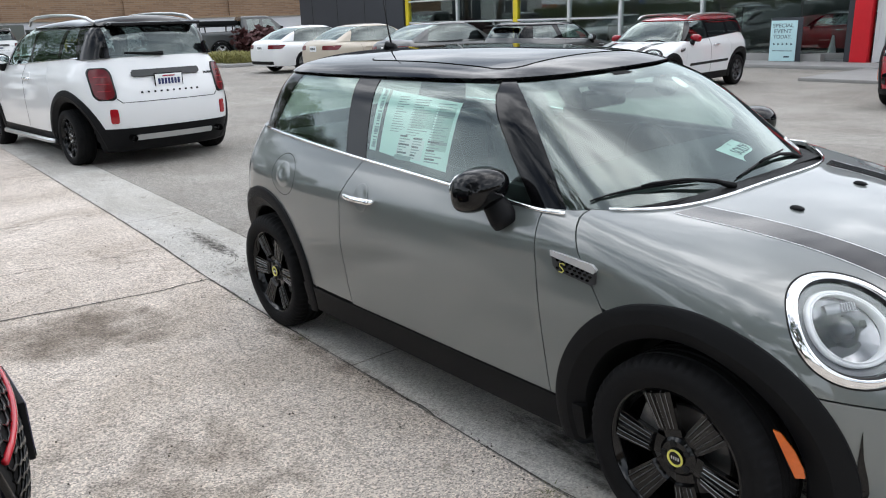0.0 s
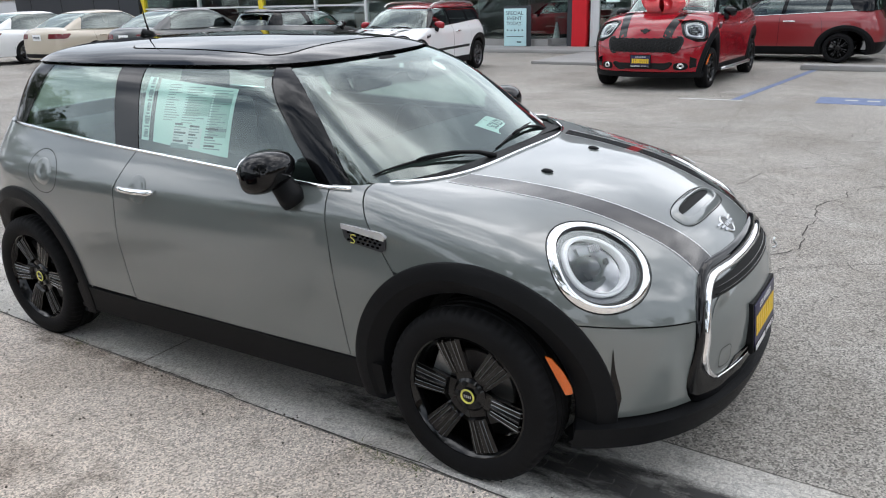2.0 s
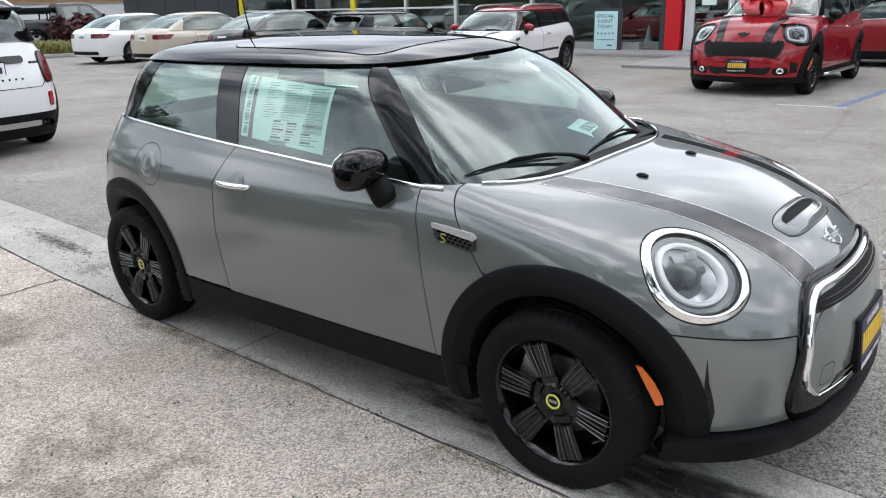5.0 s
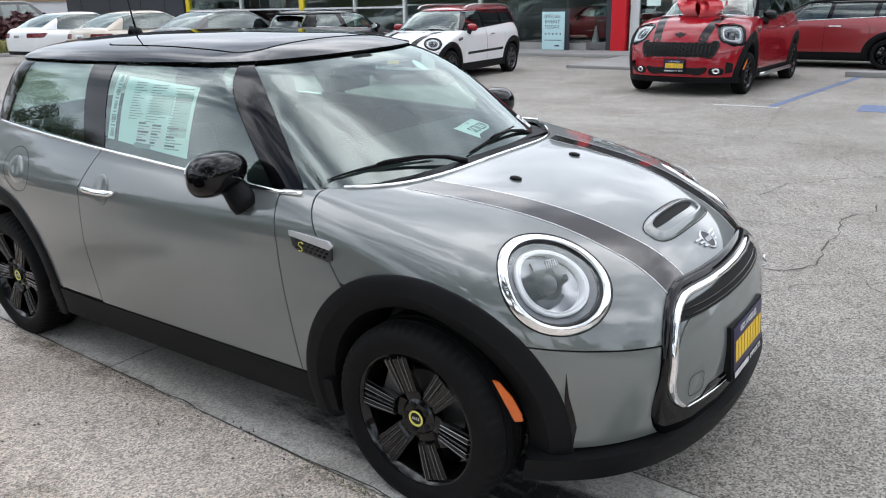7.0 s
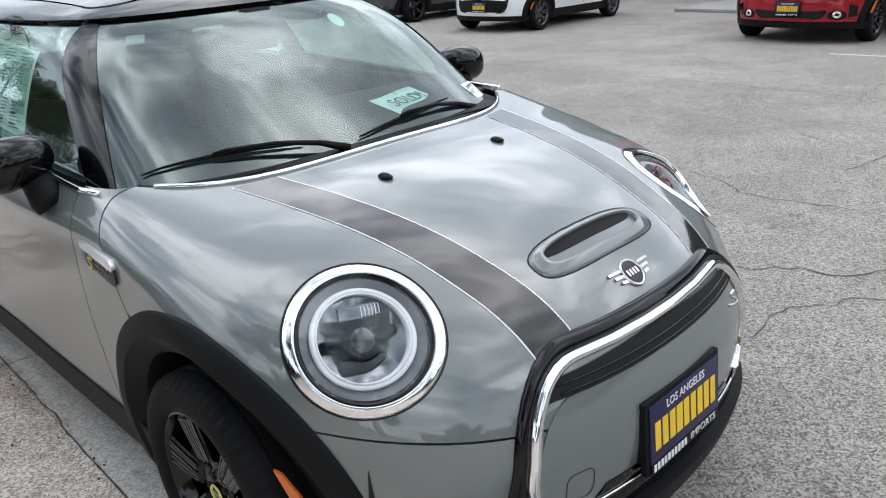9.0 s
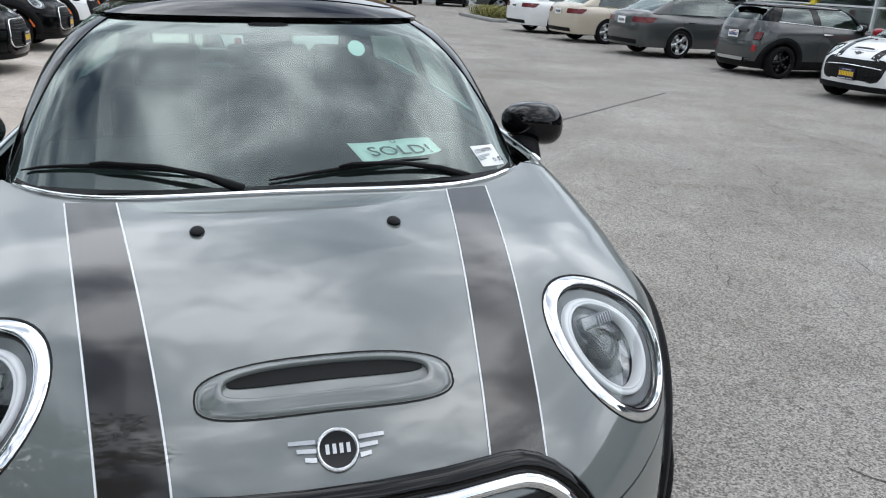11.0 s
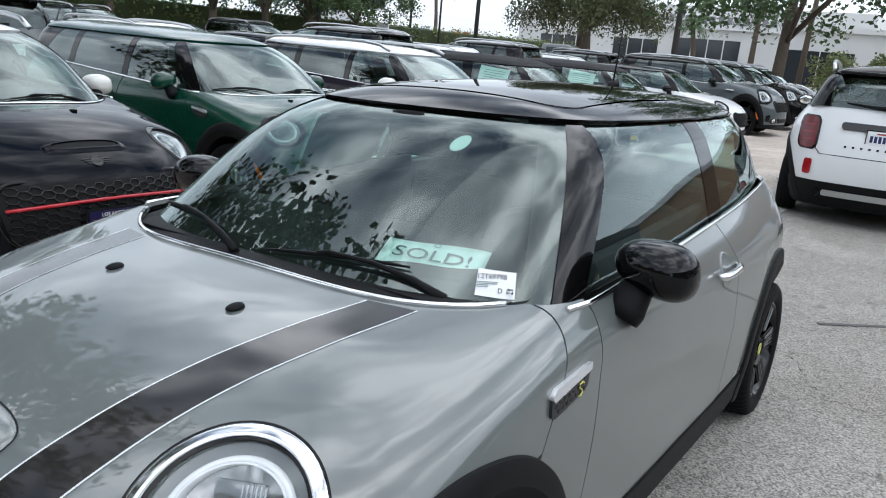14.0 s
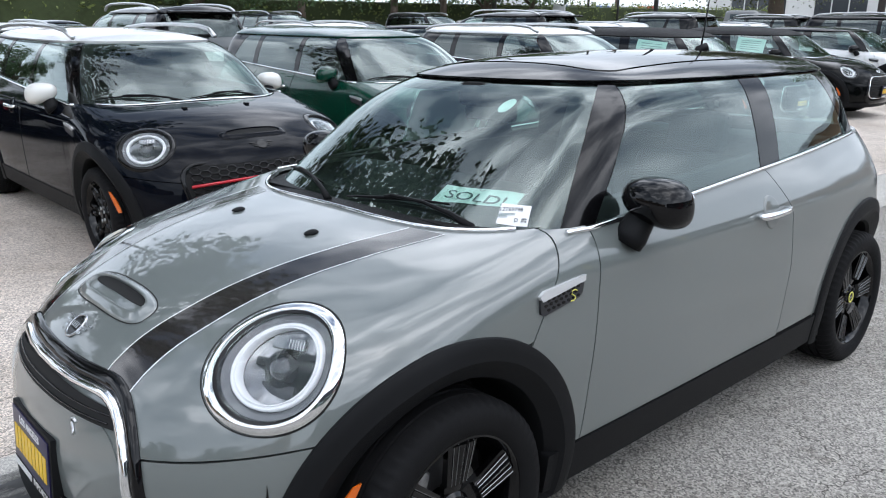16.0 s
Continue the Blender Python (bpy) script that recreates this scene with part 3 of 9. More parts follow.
    hub = part("hub", lathe_bm([(0.03, 0.062), (0.055, 0.060), (0.063, 0.05), (0.063, 0.0)], 28), rim_mat, rim)
    for i in range(5 if fine else 0):
        a = 2 * math.pi * i / 5
        bm = lathe_bm([(0.050, 0.011), (0.066, 0.011), (0.068, 0.008), (0.068, 0.0)], 6)
        bmesh.ops.translate(bm, verts=bm.verts, vec=(0.043 * math.cos(a), 0, 0.043 * math.sin(a)))
        part("lug_bolt", bm, SHADOW if style == "power" else SILVER, rim)
    cap = part("hub_cap", lathe_bm([(0.06, 0.029), (0.069, 0.028), (0.071, 0.024), (0.069, 0.022), (0.069, 0.0)], 28), [BLACK_GLOSS], root)
    if style == "power":
        part("cap_ring", lathe_bm([(0.069, 0.027), (0.0725, 0.026), (0.0725, 0.021), (0.069, 0.020)], 28), YELLOW, root)
        for k, w in enumerate((0.006, 0.003, 0.006, 0.003)):
            part("cap_mark", box_bm(0.0035, 0.001, 0.010, (k - 1.5) * 0.0075, 0.0705, 0), SILVER, cap)
    return root


CLAD_R0, CLAD_R1 = 0.350, 0.462


def arch_trim(body, hub, s, warp=None, r0=CLAD_R0, r1=CLAD_R1, lo=-28, hi=208):
    """The black wheel-arch moulding, laid on the flank."""
    bm = bmesh.new()
    n = 60
    rows = []
    # deep return, sloping inner band, crease, flat outer face
    for r, off in ((r0 - 0.002, -0.26), (r0, -0.034), (r0 + 0.006, -0.020), (r0 + 0.052, 0.013), (r0 + 0.056, 0.0155), (r0 + 0.085, 0.0145), (r1 - 0.010, 0.012), (r1 - 0.003, 0.009), (r1, 0.0)):
        uv = []
        for i in range(n + 1):
            a = radians(lo + (hi - lo) * i / n)
            uv.append((hub + r * math.cos(a), max(0.312 + r * math.sin(a), 0.20)))
        p = drop_on(body, uv, "y", s)
        g = gradient(body, p)
        g /= np.linalg.norm(g, axis=1)[:, None]
        if off < -0.05:
            p[:, 1] += s * off
        else:
            p += off * g
        rows.append([bm.verts.new(c) for c in p])
    for a, b in zip(rows, rows[1:]):
        for i in range(n):
            bm.faces.new((a[i], a[i + 1], b[i + 1], b[i]))
    bmesh.ops.recalc_face_normals(bm, faces=bm.faces)
    if sum(fc.normal.y * s for fc in bm.faces) < 0:
        bmesh.ops.reverse_faces(bm, faces=bm.faces)
    sharpen(bm, 22)
    if warp:
        for v in bm.verts:
            v.co = warp(v.co)
    return bm


def cowl_x(y):
    return -0.185 - 1.05 * abs(y) ** 4


COWL_PLANES = []
_ys = (-0.70, -0.66, -0.58, -0.46, -0.28, 0.28, 0.46, 0.58, 0.66, 0.70)
for _a, _b in zip(_ys, _ys[1:]):
    _p, _q = Vector((cowl_x(_a), _a, 0)), Vector((cowl_x(_b), _b, 0))
    _n = Vector((_q.y - _p.y, _p.x - _q.x, 0)).normalized()
    COWL_PLANES.append((_p, _n))


HL_C, HL_N, HL_R = (0.360, 0.592, 0.748), (0.79, 0.36, 0.50), 0.155


def seat(parent, x, y, material):
    bm = box_bm(0.5, 0.48, 0.16, x + 0.02, y, 0.42, 0.05, 3)
    part("seat_cushion", bm, material, parent)
    bm = box_bm(0.14, 0.46, 0.58, 0, 0, 0.29, 0.06, 3)
    bmesh.ops.rotate(bm, verts=bm.verts, matrix=Matrix.Rotation(radians(-17), 3, "Y"))
    bmesh.ops.translate(bm, verts=bm.verts, vec=(x - 0.24, y, 0.45))
    part("seat_back", bm, material, parent)
    bm = box_bm(0.09, 0.26, 0.17, 0, 0, 0, 0.04, 3)
    bmesh.ops.rotate(bm, verts=bm.verts, matrix=Matrix.Rotation(radians(-12), 3, "Y"))
    bmesh.ops.translate(bm, verts=bm.verts, vec=(x - 0.46, y, 1.09))
    part("head_restraint", bm, material, parent)


def cabin_interior(car, house, warp=None, rear=True):
    inside = new("interior")
    inside.parent = car
    wp = warp or (lambda c: c)
    for y in (-0.36, 0.36):
        seat(inside, wp(Vector((-1.35, 0, 0))).x, y, SEAT)
    if rear:
        bm = box_bm(0.2, 1.1, 0.55, wp(Vector((-2.35, 0, 0))).x, 0, 0.75, 0.06, 3)
        part("rear_seat", bm, SEAT, inside)
    bm = box_bm(0.42, 1.26, 0.16, -0.68, 0, 0.86, 0.05, 3)
    part("dashboard", bm, PLASTIC, inside)
    bm = box_bm(0.34, 1.2, 0.02, -0.46, 0, 0.932, 0.006, 2)
    part("dash_top", bm, PLASTIC, inside)
    bm = box_bm(2.3, 1.36, 0.04, wp(Vector((-1.6, 0, 0))).x, 0, 0.36)
    part("cabin_floor", bm, SEAT, inside)
    lining = mat("grey_headliner", (0.50, 0.49, 0.47), 0.9, vary=0.06, bump=0.1, bscale=300)
    part("headliner", box_bm(1.5, 0.94, 0.02, wp(Vector((-1.78, 0, 0))).x, 0, wp(Vector((-1.7, 0, 1.322))).z, 0.008), lining, inside)
    for y in (-0.655, 0.655):
        part("door_lining", box_bm(1.15, 0.05, 0.47, -1.17, y, 0.755, 0.015), SEAT, inside)
        strip = box_bm(1.16, 0.04, 0.085, 0, 0, 0, 0.01)
        bmesh.ops.rotate(strip, verts=strip.verts, matrix=Matrix.Rotation(radians(2.85), 3, "Y"))
        bmesh.ops.translate(strip, verts=strip.verts, vec=(-1.19, math.copysign(0.676, y), 0.976))
        part("door_capping", strip, SEAT, inside)
    part("rear_shelf", box_bm(0.34, 1.05, 0.02, wp(Vector((-2.62, 0, 0))).x, 0, 0.99, 0.006), SEAT, inside)
    bm = lathe_bm([(0.0, 0.185), (0.012, 0.178), (0.0, 0.165), (-0.012, 0.178)], 32, "x", closed=True)
    bmesh.ops.create_cube(bm, size=1.0, matrix=Matrix.Diagonal((0.03, 0.33, 0.035, 1)))
    bmesh.ops.rotate(bm, verts=bm.verts, matrix=Matrix.Rotation(radians(-22), 3, "Y"))
    bmesh.ops.translate(bm, verts=bm.verts, vec=(-0.95, 0.36, 0.88))
    part("steering_wheel", bm, PLASTIC, inside)
    bm = box_bm(0.035, 0.25, 0.075, -0.93, 0.0, 1.205, 0.016, 3)
    part("rear_view_mirror", bm, BLACK_GLOSS, inside)
    bm = box_bm(0.13, 0.15, 0.09, -0.885, 0, 1.268, 0.035, 3)
    part("mirror_sensor", bm, PLASTIC, inside)
    return inside


def door_mirror(car, s, material, warp=None):
    """A rounded wing mirror on a short foot."""
    root = new("door_mirror")
    root.parent = car
    base = Vector((-0.765, s * 0.848, 1.008))
    if warp:
        base = warp(base)
    bm = bmesh.new()
    bmesh.ops.create_uvsphere(bm, u_segments=28, v_segments=18, radius=1.0)
    for v in bm.verts:
        x, y, z = v.co
        bl = 1 / max((abs(x) ** 2.4 + abs(y) ** 2.4 + abs(z) ** 2.4) ** (1 / 2.4), 1e-6)
        x, y, z = x * bl, y * bl, z * bl
        sx = 0.105 if x > 0 else 0.055
        v.co = (x * sx, y * 0.103 * s, z * (0.070 + 0.012 * y) - 0.012 * y + 0.006 * x)
    bmesh.ops.recalc_face_normals(bm, faces=bm.faces)
    bmesh.ops.translate(bm, verts=bm.verts, vec=base)
    part("mirror_housing", bm, material, root)
    bm = bmesh.new()
    bmesh.ops.create_uvsphere(bm, u_segments=20, v_segments=10, radius=1.0)
    bmesh.ops.scale(bm, verts=bm.verts, vec=(0.006, 0.080, 0.052))
    bmesh.ops.translate(bm, verts=bm.verts, vec=base + Vector((-0.052, 0, 0.0)))
    part("mirror_glass", bm, CHROME, root)
    bm = tube_bm([base + Vector((0.085, -s * 0.050, -0.118)), base + Vector((0.078, -s * 0.042, -0.10)), base + Vector((0.05, -s * 0.035, -0.06)), base + Vector((0.02, -s * 0.03, -0.03))], 0.03, 16, radii=[0.048, 0.050, 0.044, 0.040])
    part("mirror_foot", bm, PLASTIC, root)
    return root


def mini_car(label, m, body_mat, roof_mat, kind="hatch", cell=0.024, fine=True, mirror_mat=None, rim="power", rim_mat=None, stripes=None, grille="frame", chrome=None, category="car", group="", plate=True, red_line=False, rear_glass=None, name="small_car", bezel=None):
    """A small rounded British-style hatchback and its longer, taller and open relatives."""
    car = thing(name, label, category, m, group)
    longer = {"hatch": 0.0, "cabrio": 0.0, "club": 0.175, "country": 0.175}[kind]
    tail_add = {"hatch": 0.0, "cabrio": 0.0, "club": 0.24, "country": 0.20}[kind]
    wide = {"hatch": 1.0, "cabrio": 1.0, "club": 1.042, "country": 1.065}[kind]
    tall = {"hatch": 1.0, "cabrio": 0.995, "club": 1.02, "country": 1.13}[kind]
    boxy = 0.0 if kind in ("hatch", "cabrio") else 1.0
    body, holed, house = hatch_fields(boxy=boxy)
    base = -2.495 - longer

    def warp(c):
        x = c.x
        if x < -0.45:
            t = min((-0.45 - x) / 1.6, 1.0)
            x -= longer * t
        if x < -2.05 - longer:
            t = min((-2.05 - longer - x) / 1.0, 1.0)
            x -= (tail_add) * t
        y = c.y * (1 + (0.09 if kind == "country" else 0.055) * min(max(x + 0.4, 0) / 0.7, 1)) if boxy else c.y
        up = tall ** 1.4
        if kind == "country":
            t = min(max((x + 1.1) / 1.3, 0.0), 1.0)
            up += 0.30 * t * t * (3 - 2 * t)
        z = c.z if c.z < 0.45 else 0.45 + (c.z - 0.45) * up
        return Vector((x, y * wide, z))
    wp = None if kind == "hatch" else warp
    # lower body
    shell = (body, *skin(body, (-3.25, -0.95, 0.1), (0.85, 0.95, 1.12), cell))

    def in_arch(c, r=0.405):
        if abs(c.y) < 0.5:
            return False
        return math.hypot(c.x - 0.015, c.z - 0.312) < r or math.hypot(c.x + 2.495, c.z - 0.312) < r

    hn = Vector(HL_N).normalized()

    hole_r = 0.160 if kind == "country" else HL_R

    def in_lamp(c, r=hole_r - 0.002):
        d = c - Vector((HL_C[0], math.copysign(HL_C[1], c.y), HL_C[2]))
        n = Vector((hn.x, math.copysign(hn.y, c.y), hn.z))
        return (d - d.dot(n) * n).length < r and c.x > 0.05

    def lamp_edge(c):
        co, no = plane_line(bump_a, bump_b, (0.6, 0.9))
        if abs((np.array(c) - co) @ no) < 0.003:
            return c
        o = Vector((HL_C[0], math.copysign(HL_C[1], c.y), HL_C[2]))
        n = Vector((hn.x, math.copysign(hn.y, c.y), hn.z))
        d = c - o
        k = d.dot(n)
        flat = d - k * n
        if c.x > 0.05 and 0.12 < flat.length < 0.19:
            return o + k * n + flat.normalized() * hole_r
        return c
    gap = 0.0022
    sill_z = 0.342
    bump_a, bump_b = (0.336, 0.612), (0.63, 0.565)
    hood_a, hood_b = (-0.405, 0.945), (-0.275, 0.745)
    belt_up = plane_line(BELT_A, BELT_B, (-1.5, 0.5))
    door_f = plane_line((-0.54, 0.95), (-0.472, 0.34), (-1.0, 0.6))
    back = -0.42 * boxy
    rear_line = [((a + back, za), (c + back, zc)) for a, za, c, zc in ((-1.60, 1.0, -1.70, 0.84), (-1.70, 0.84, -1.713, 0.62), (-1.713, 0.62, -1.68, 0.34))]
    door_r = [plane_line(a, c, (-1.0, 0.6)) for a, c in rear_line]
    quarter_f = [plane_line(a, c, (-2.8, 0.6)) for a, c in rear_line]
    above_sill = ((0, 0, sill_z + gap), (0, 0, 1))
    for s in (1, -1):
        half = ((0, 0.3 * s, 0), (0, s, 0))
        door = part("door", cut_union(shell, [half, belt_up, door_f, *door_r, above_sill], [], 0, 0.014, in_arch, wp), body_mat, car)
        if boxy:
            x0 = -1.36
            part("door_gap", cut_panel(shell, [half, belt_up, ((x0 - 0.003, 0, 0), (1, 0, 0)), ((x0 + 0.003, 0, 0), (-1, 0, 0)), above_sill], 0.0012, 0.002, wp), SHADOW, door)
        part("front_wing", cut_union(shell, [half, plane_line((-0.54, 0.95), (-0.472, 0.34), (0.3, 0.6)), plane_line(hood_a, hood_b, (-1, 0.6)), above_sill, ((0, 0, 0.955), (0, 0, -1))], [], 0, 0.014, in_arch, wp), body_mat, car)
        part("rear_quarter", cut_union(shell, [((0, 0, 0), (0, s, 0)), belt_up, ((-1.5, 0, 0), (-1, 0, 0)), ((0, 0, 0.26), (0, 0, 1))], quarter_f, 0, 0.014, lambda c: in_arch(c) or (c.z < sill_z and c.x > -2.4), wp), body_mat, car)
        part("front_bumper", cut_union(shell, [((0, 0.0 * s, 0), (0, s, 0)), plane_line(bump_a, bump_b, (0.6, 0.2)), ((0.2, 0, 0), (1, 0, 0)), ((0, 0, 0.285), (0, 0, 1))], [], 0, 0.012, in_arch, wp), body_mat, car)
        part("side_sill", cut_union(shell, [half, ((-0.3, 0, 0), (-1, 0, 0)), ((-2.15, 0, 0), (1, 0, 0)), ((0, 0, sill_z - gap), (0, 0, -1)), ((0, 0, 0.215), (0, 0, 1))], [], 0.006, 0.03, lambda c: in_arch(c, 0.36), wp), PLASTIC, car)
        for hub, nm in ((0.015, "front_arch_trim"), (-2.495, "rear_arch_trim")):
            part(nm, arch_trim(body, hub, s, wp), PLASTIC if kind != "hatch" or fine else PLASTIC, car)
        # headlight
        c, n = (HL_C[0], s * HL_C[1], HL_C[2]), (hn.x, s * hn.y, hn.z)
        ru, rv = (0.172, 0.138) if kind == "country" else (HL_R, HL_R)
        sq = 3.4 if kind == "country" else 2.0
        lamp = part("headlight", dome(body, c, n, ru, rv, 0.62, -0.022, 0.050, warp=wp, p=sq), mat("lamp_bowl", (0.20, 0.205, 0.215), 0.10, 0.95, vary=0.6, scale=26, bscale=60), car)
        part("headlight_bezel", lamp_ring(body, c, n, ru, rv, 1.045, 0.880, ((0, -0.004), (0.05, -0.0005), (0.3, 0.0032), (0.65, 0.0068), (0.9, 0.0080), (0.96, 0.0060), (1.0, -0.020)), warp=wp, p=sq), bezel or CHROME, lamp)
        part("bezel_seam", lamp_ring(body, c, n, ru, rv, 1.056, 1.035, ((0, 0.0), (0.2, 0.001), (1.0, 0.001)), warp=wp, p=sq), SHADOW, lamp)
        part("lamp_wall", lamp_ring(body, c, n, ru, rv, 0.890, 0.80, ((0, -0.003), (0.3, -0.004), (0.6, -0.006), (1.0, -0.022)), warp=wp, p=sq), BLACK_GLOSS, lamp)
        part("lamp_trim", lamp_ring(body, c, n, ru, rv, 0.815, 0.66, ((0, -0.016), (0.5, -0.022), (1.0, -0.030)), warp=wp, p=sq), mat("satin_lamp_trim", (0.13, 0.133, 0.14), 0.3, 0.5), lamp)
        part("light_ring", lamp_ring(body, c, n, ru, rv, 0.690, 0.585, ((0, -0.034), (0.05, -0.019), (0.3, -0.016), (0.66, -0.018), (0.70, -0.021), (0.74, -0.016), (0.94, -0.017), (1.0, -0.046)), warp=wp, p=sq), WHITE_LAMP, lamp)
        part("lens", dome(body, c, n, ru, rv, 0.835, 0.016, 0.006, warp=wp, p=sq), LENS, lamp).visible_shadow = False
        # projector, its shroud and the finned modules above and below it
        u, v, nn = disc_frame(n)
        mid = Vector(along(body, [c], n)[0])
        turn = Matrix((u, v, nn)).transposed().to_4x4()

        def inside(name, bm, at, material):
            bmesh.ops.transform(bm, matrix=Matrix.Translation(mid + at[0] * u + at[1] * v + at[2] * nn) @ turn, verts=bm.verts)
            if wp:
                for vv in bm.verts:
                    vv.co = wp(vv.co)
            return part(name, bm, material, lamp)
        bm = bmesh.new()
        bmesh.ops.create_uvsphere(bm, u_segments=20, v_segments=12, radius=0.030)
        bmesh.ops.scale(bm, verts=bm.verts, vec=(1, 1, 0.5))
        inside("projector", bm, (0.0, -0.006, -0.040), mat("projector_glass", (0.012, 0.014, 0.02), 0.04, 0, 1.0))
        inside("projector_shroud", lathe_bm([(0.0, 0.044), (0.012, 0.036), (0.010, 0.031), (-0.006, 0.030)], 24, "z"), (0.0, -0.006, -0.044), BLACK_GLOSS)
        inside("lamp_divider", box_bm(0.150, 0.020, 0.02, bevel=0.004), (0.0, 0.004, -0.058), BLACK_GLOSS)
        if fine:
            inside("lamp_module", box_bm(0.085, 0.030, 0.02, bevel=0.005), (0.004, 0.052, -0.052), mat("lamp_chrome", (0.20, 0.205, 0.215), 0.15, 1.0))
            for k in range(6):
                inside("lamp_fin", box_bm(0.0022, 0.022, 0.006, bevel=0.0008), (0.010 + 0.0075 * k, 0.052, -0.0415), SILVER)
            inside("lamp_shelf", box_bm(0.10, 0.034, 0.02, bevel=0.008), (-0.006, -0.056, -0.056), mat("lamp_grey", (0.05, 0.052, 0.056), 0.25, 0.6))
        door_mirror(car, s, mirror_mat or BLACK_GLOSS, wp)
    # bonnet: a clamshell that carries the headlights
    keep = [plane_line(hood_a, hood_b, (0.5, 0.7)), plane_line(bump_a, bump_b, (0.6, 0.9))]
    part("bonnet", cut_union(shell, keep, COWL_PLANES, 0, 0.014, lambda c: in_arch(c) or in_lamp(c), wp, lamp_edge), body_mat, car)
    # added black backing inset under the panels, paints gaps and arches as shaded
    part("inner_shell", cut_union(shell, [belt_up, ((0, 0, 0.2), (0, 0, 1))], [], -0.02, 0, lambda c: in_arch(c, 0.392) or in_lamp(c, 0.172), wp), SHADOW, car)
    part("front_lip", cut_union(shell, [((0.2, 0, 0), (1, 0, 0)), ((0, 0, 0.275), (0, 0, -1)), ((0, 0, 0.205), (0, 0, 1))], [], 0.040 if kind == "hatch" else 0.014, 0.060 if kind == "hatch" else 0.03, lambda c: in_arch(c, 0.345), wp), PLASTIC, car)
    part("rear_valance", cut_union(shell, [((-2.3, 0, 0), (-1, 0, 0)), ((0, 0, 0.30 if not boxy else 0.43), (0, 0, -1))], [], 0.006, 0.03, lambda c: in_arch(c, 0.36), wp), PLASTIC, car)
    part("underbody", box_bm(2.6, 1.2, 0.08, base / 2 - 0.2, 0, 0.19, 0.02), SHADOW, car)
    # cabin
    cab = (house, *skin(house, (-3.15, -0.85, 0.85), (-0.05, 0.85, 1.5), cell))
    rz = 1.318
    under = ((0, 0, rz - 0.002), (0, 0, -1))
    over_belt = plane_line((BELT_A[0], BELT_A[1] - 0.015), (BELT_B[0], BELT_B[1] - 0.015), (-1.5, 1.2))
    low = ((0, 0, 0.92), (0, 0, 1))
    win_lo, win_hi = ((-0.655, 0.962), (-0.835, 1.152)), ((-0.835, 1.152), (-1.0, 1.31))
    screen_mat, side_mat = GLASS, GLASS
    post = (((-1.40, 1.32), (-1.36, 1.0)), ((-1.48, 1.318), (-1.44, 1.017))) if boxy else (((-1.71, 1.32), (-1.625, 1.0)), ((-1.885, 1.318), (-1.79, 1.017)))
    dark = rear_glass or GLASS_DARK
    edge = {}
    for s in (1, -1):
        a, b = Vector((-0.525, 0.682 * s, 0.956)), Vector((-0.93, 0.482 * s, 1.302))
        nn = (b - a).cross(Vector((-0.70, 0.606 * s, 1.145)) - a)
        if nn.y * s > 0:
            nn = -nn
        edge[s] = (a, nn.normalized())
    ws = part("windscreen", cut_panel(cab, [edge[1], edge[-1], ((0, 0, rz - 0.004), (0, 0, -1)), low, ((-1.1, 0, 0), (1, 0, 0))], 0.0, 0.0, wp), screen_mat, car)
    ws.visible_shadow = False
    for s in (1, -1):
        a, nn = edge[s]
        part("screen_border", cut_panel(cab, [edge[s], (a + nn * 0.078, -nn), ((0, 0, rz - 0.004), (0, 0, -1)), low, ((-1.1, 0, 0), (1, 0, 0))], -0.003, 0.0, wp), SHADOW, ws)
    part("screen_border", cut_panel(cab, [(edge[1][0] + edge[1][1] * 0.078, edge[1][1]), (edge[-1][0] + edge[-1][1] * 0.078, edge[-1][1]), ((0, 0, rz - 0.036), (0, 0, 1)), ((0, 0, rz - 0.004), (0, 0, -1)), ((-1.1, 0, 0), (1, 0, 0))], -0.003, 0.0, wp), SHADOW, ws)
    part("screen_border", cut_panel(cab, [(edge[1][0] + edge[1][1] * 0.078, edge[1][1]), (edge[-1][0] + edge[-1][1] * 0.078, edge[-1][1]), ((0, 0, 0.972), (0, 0, -1)), low, ((-1.1, 0, 0), (1, 0, 0))], -0.003, 0.0, wp), SHADOW, ws)
    for s in (1, -1):
        half = ((0, 0.25 * s, 0), (0, s, 0))
        out = (edge[s][0], -edge[s][1])
        part("front_pillar", cut_union(cab, [half, out, under, low], [plane_line(*win_lo, (-0.3, 1.1)), plane_line(*win_hi, (-0.3, 1.1))], 0.003, 0.012, None, wp), BLACK_GLOSS, car)
        g = part("door_window", cut_panel(cab, [half, plane_line(*win_lo, (-1.3, 1.1)), plane_line(*win_hi, (-1.3, 1.1)), plane_line(*post[0], (-1.1, 1.1)), under, over_belt], -0.001, 0.0, wp), side_mat, car)
        g.visible_shadow = False
        part("centre_pillar", cut_panel(cab, [half, plane_line(*post[0], (-2.3, 1.1)), plane_line(*post[1], (-1.1, 1.1)), under, over_belt], 0.0, 0.006, wp), BLACK_GLOSS, car)
        g = part("quarter_window", cut_panel(cab, [half, plane_line(*post[1], (-2.3, 1.1)), plane_line((-2.45, 1.33), (-2.585, 1.055), (-1.3, 1.1)), under, over_belt], -0.001, 0.0, wp), dark, car)
        g.visible_shadow = False
        if boxy:
            part("rear_door_pillar", cut_panel(cab, [half, plane_line((-2.16, 1.318), (-2.13, 1.017), (-3.0, 1.1)), plane_line((-2.24, 1.318), (-2.21, 1.017), (-1.3, 1.1)), under, over_belt], 0.001, 0.004, wp), BLACK_GLOSS, car)
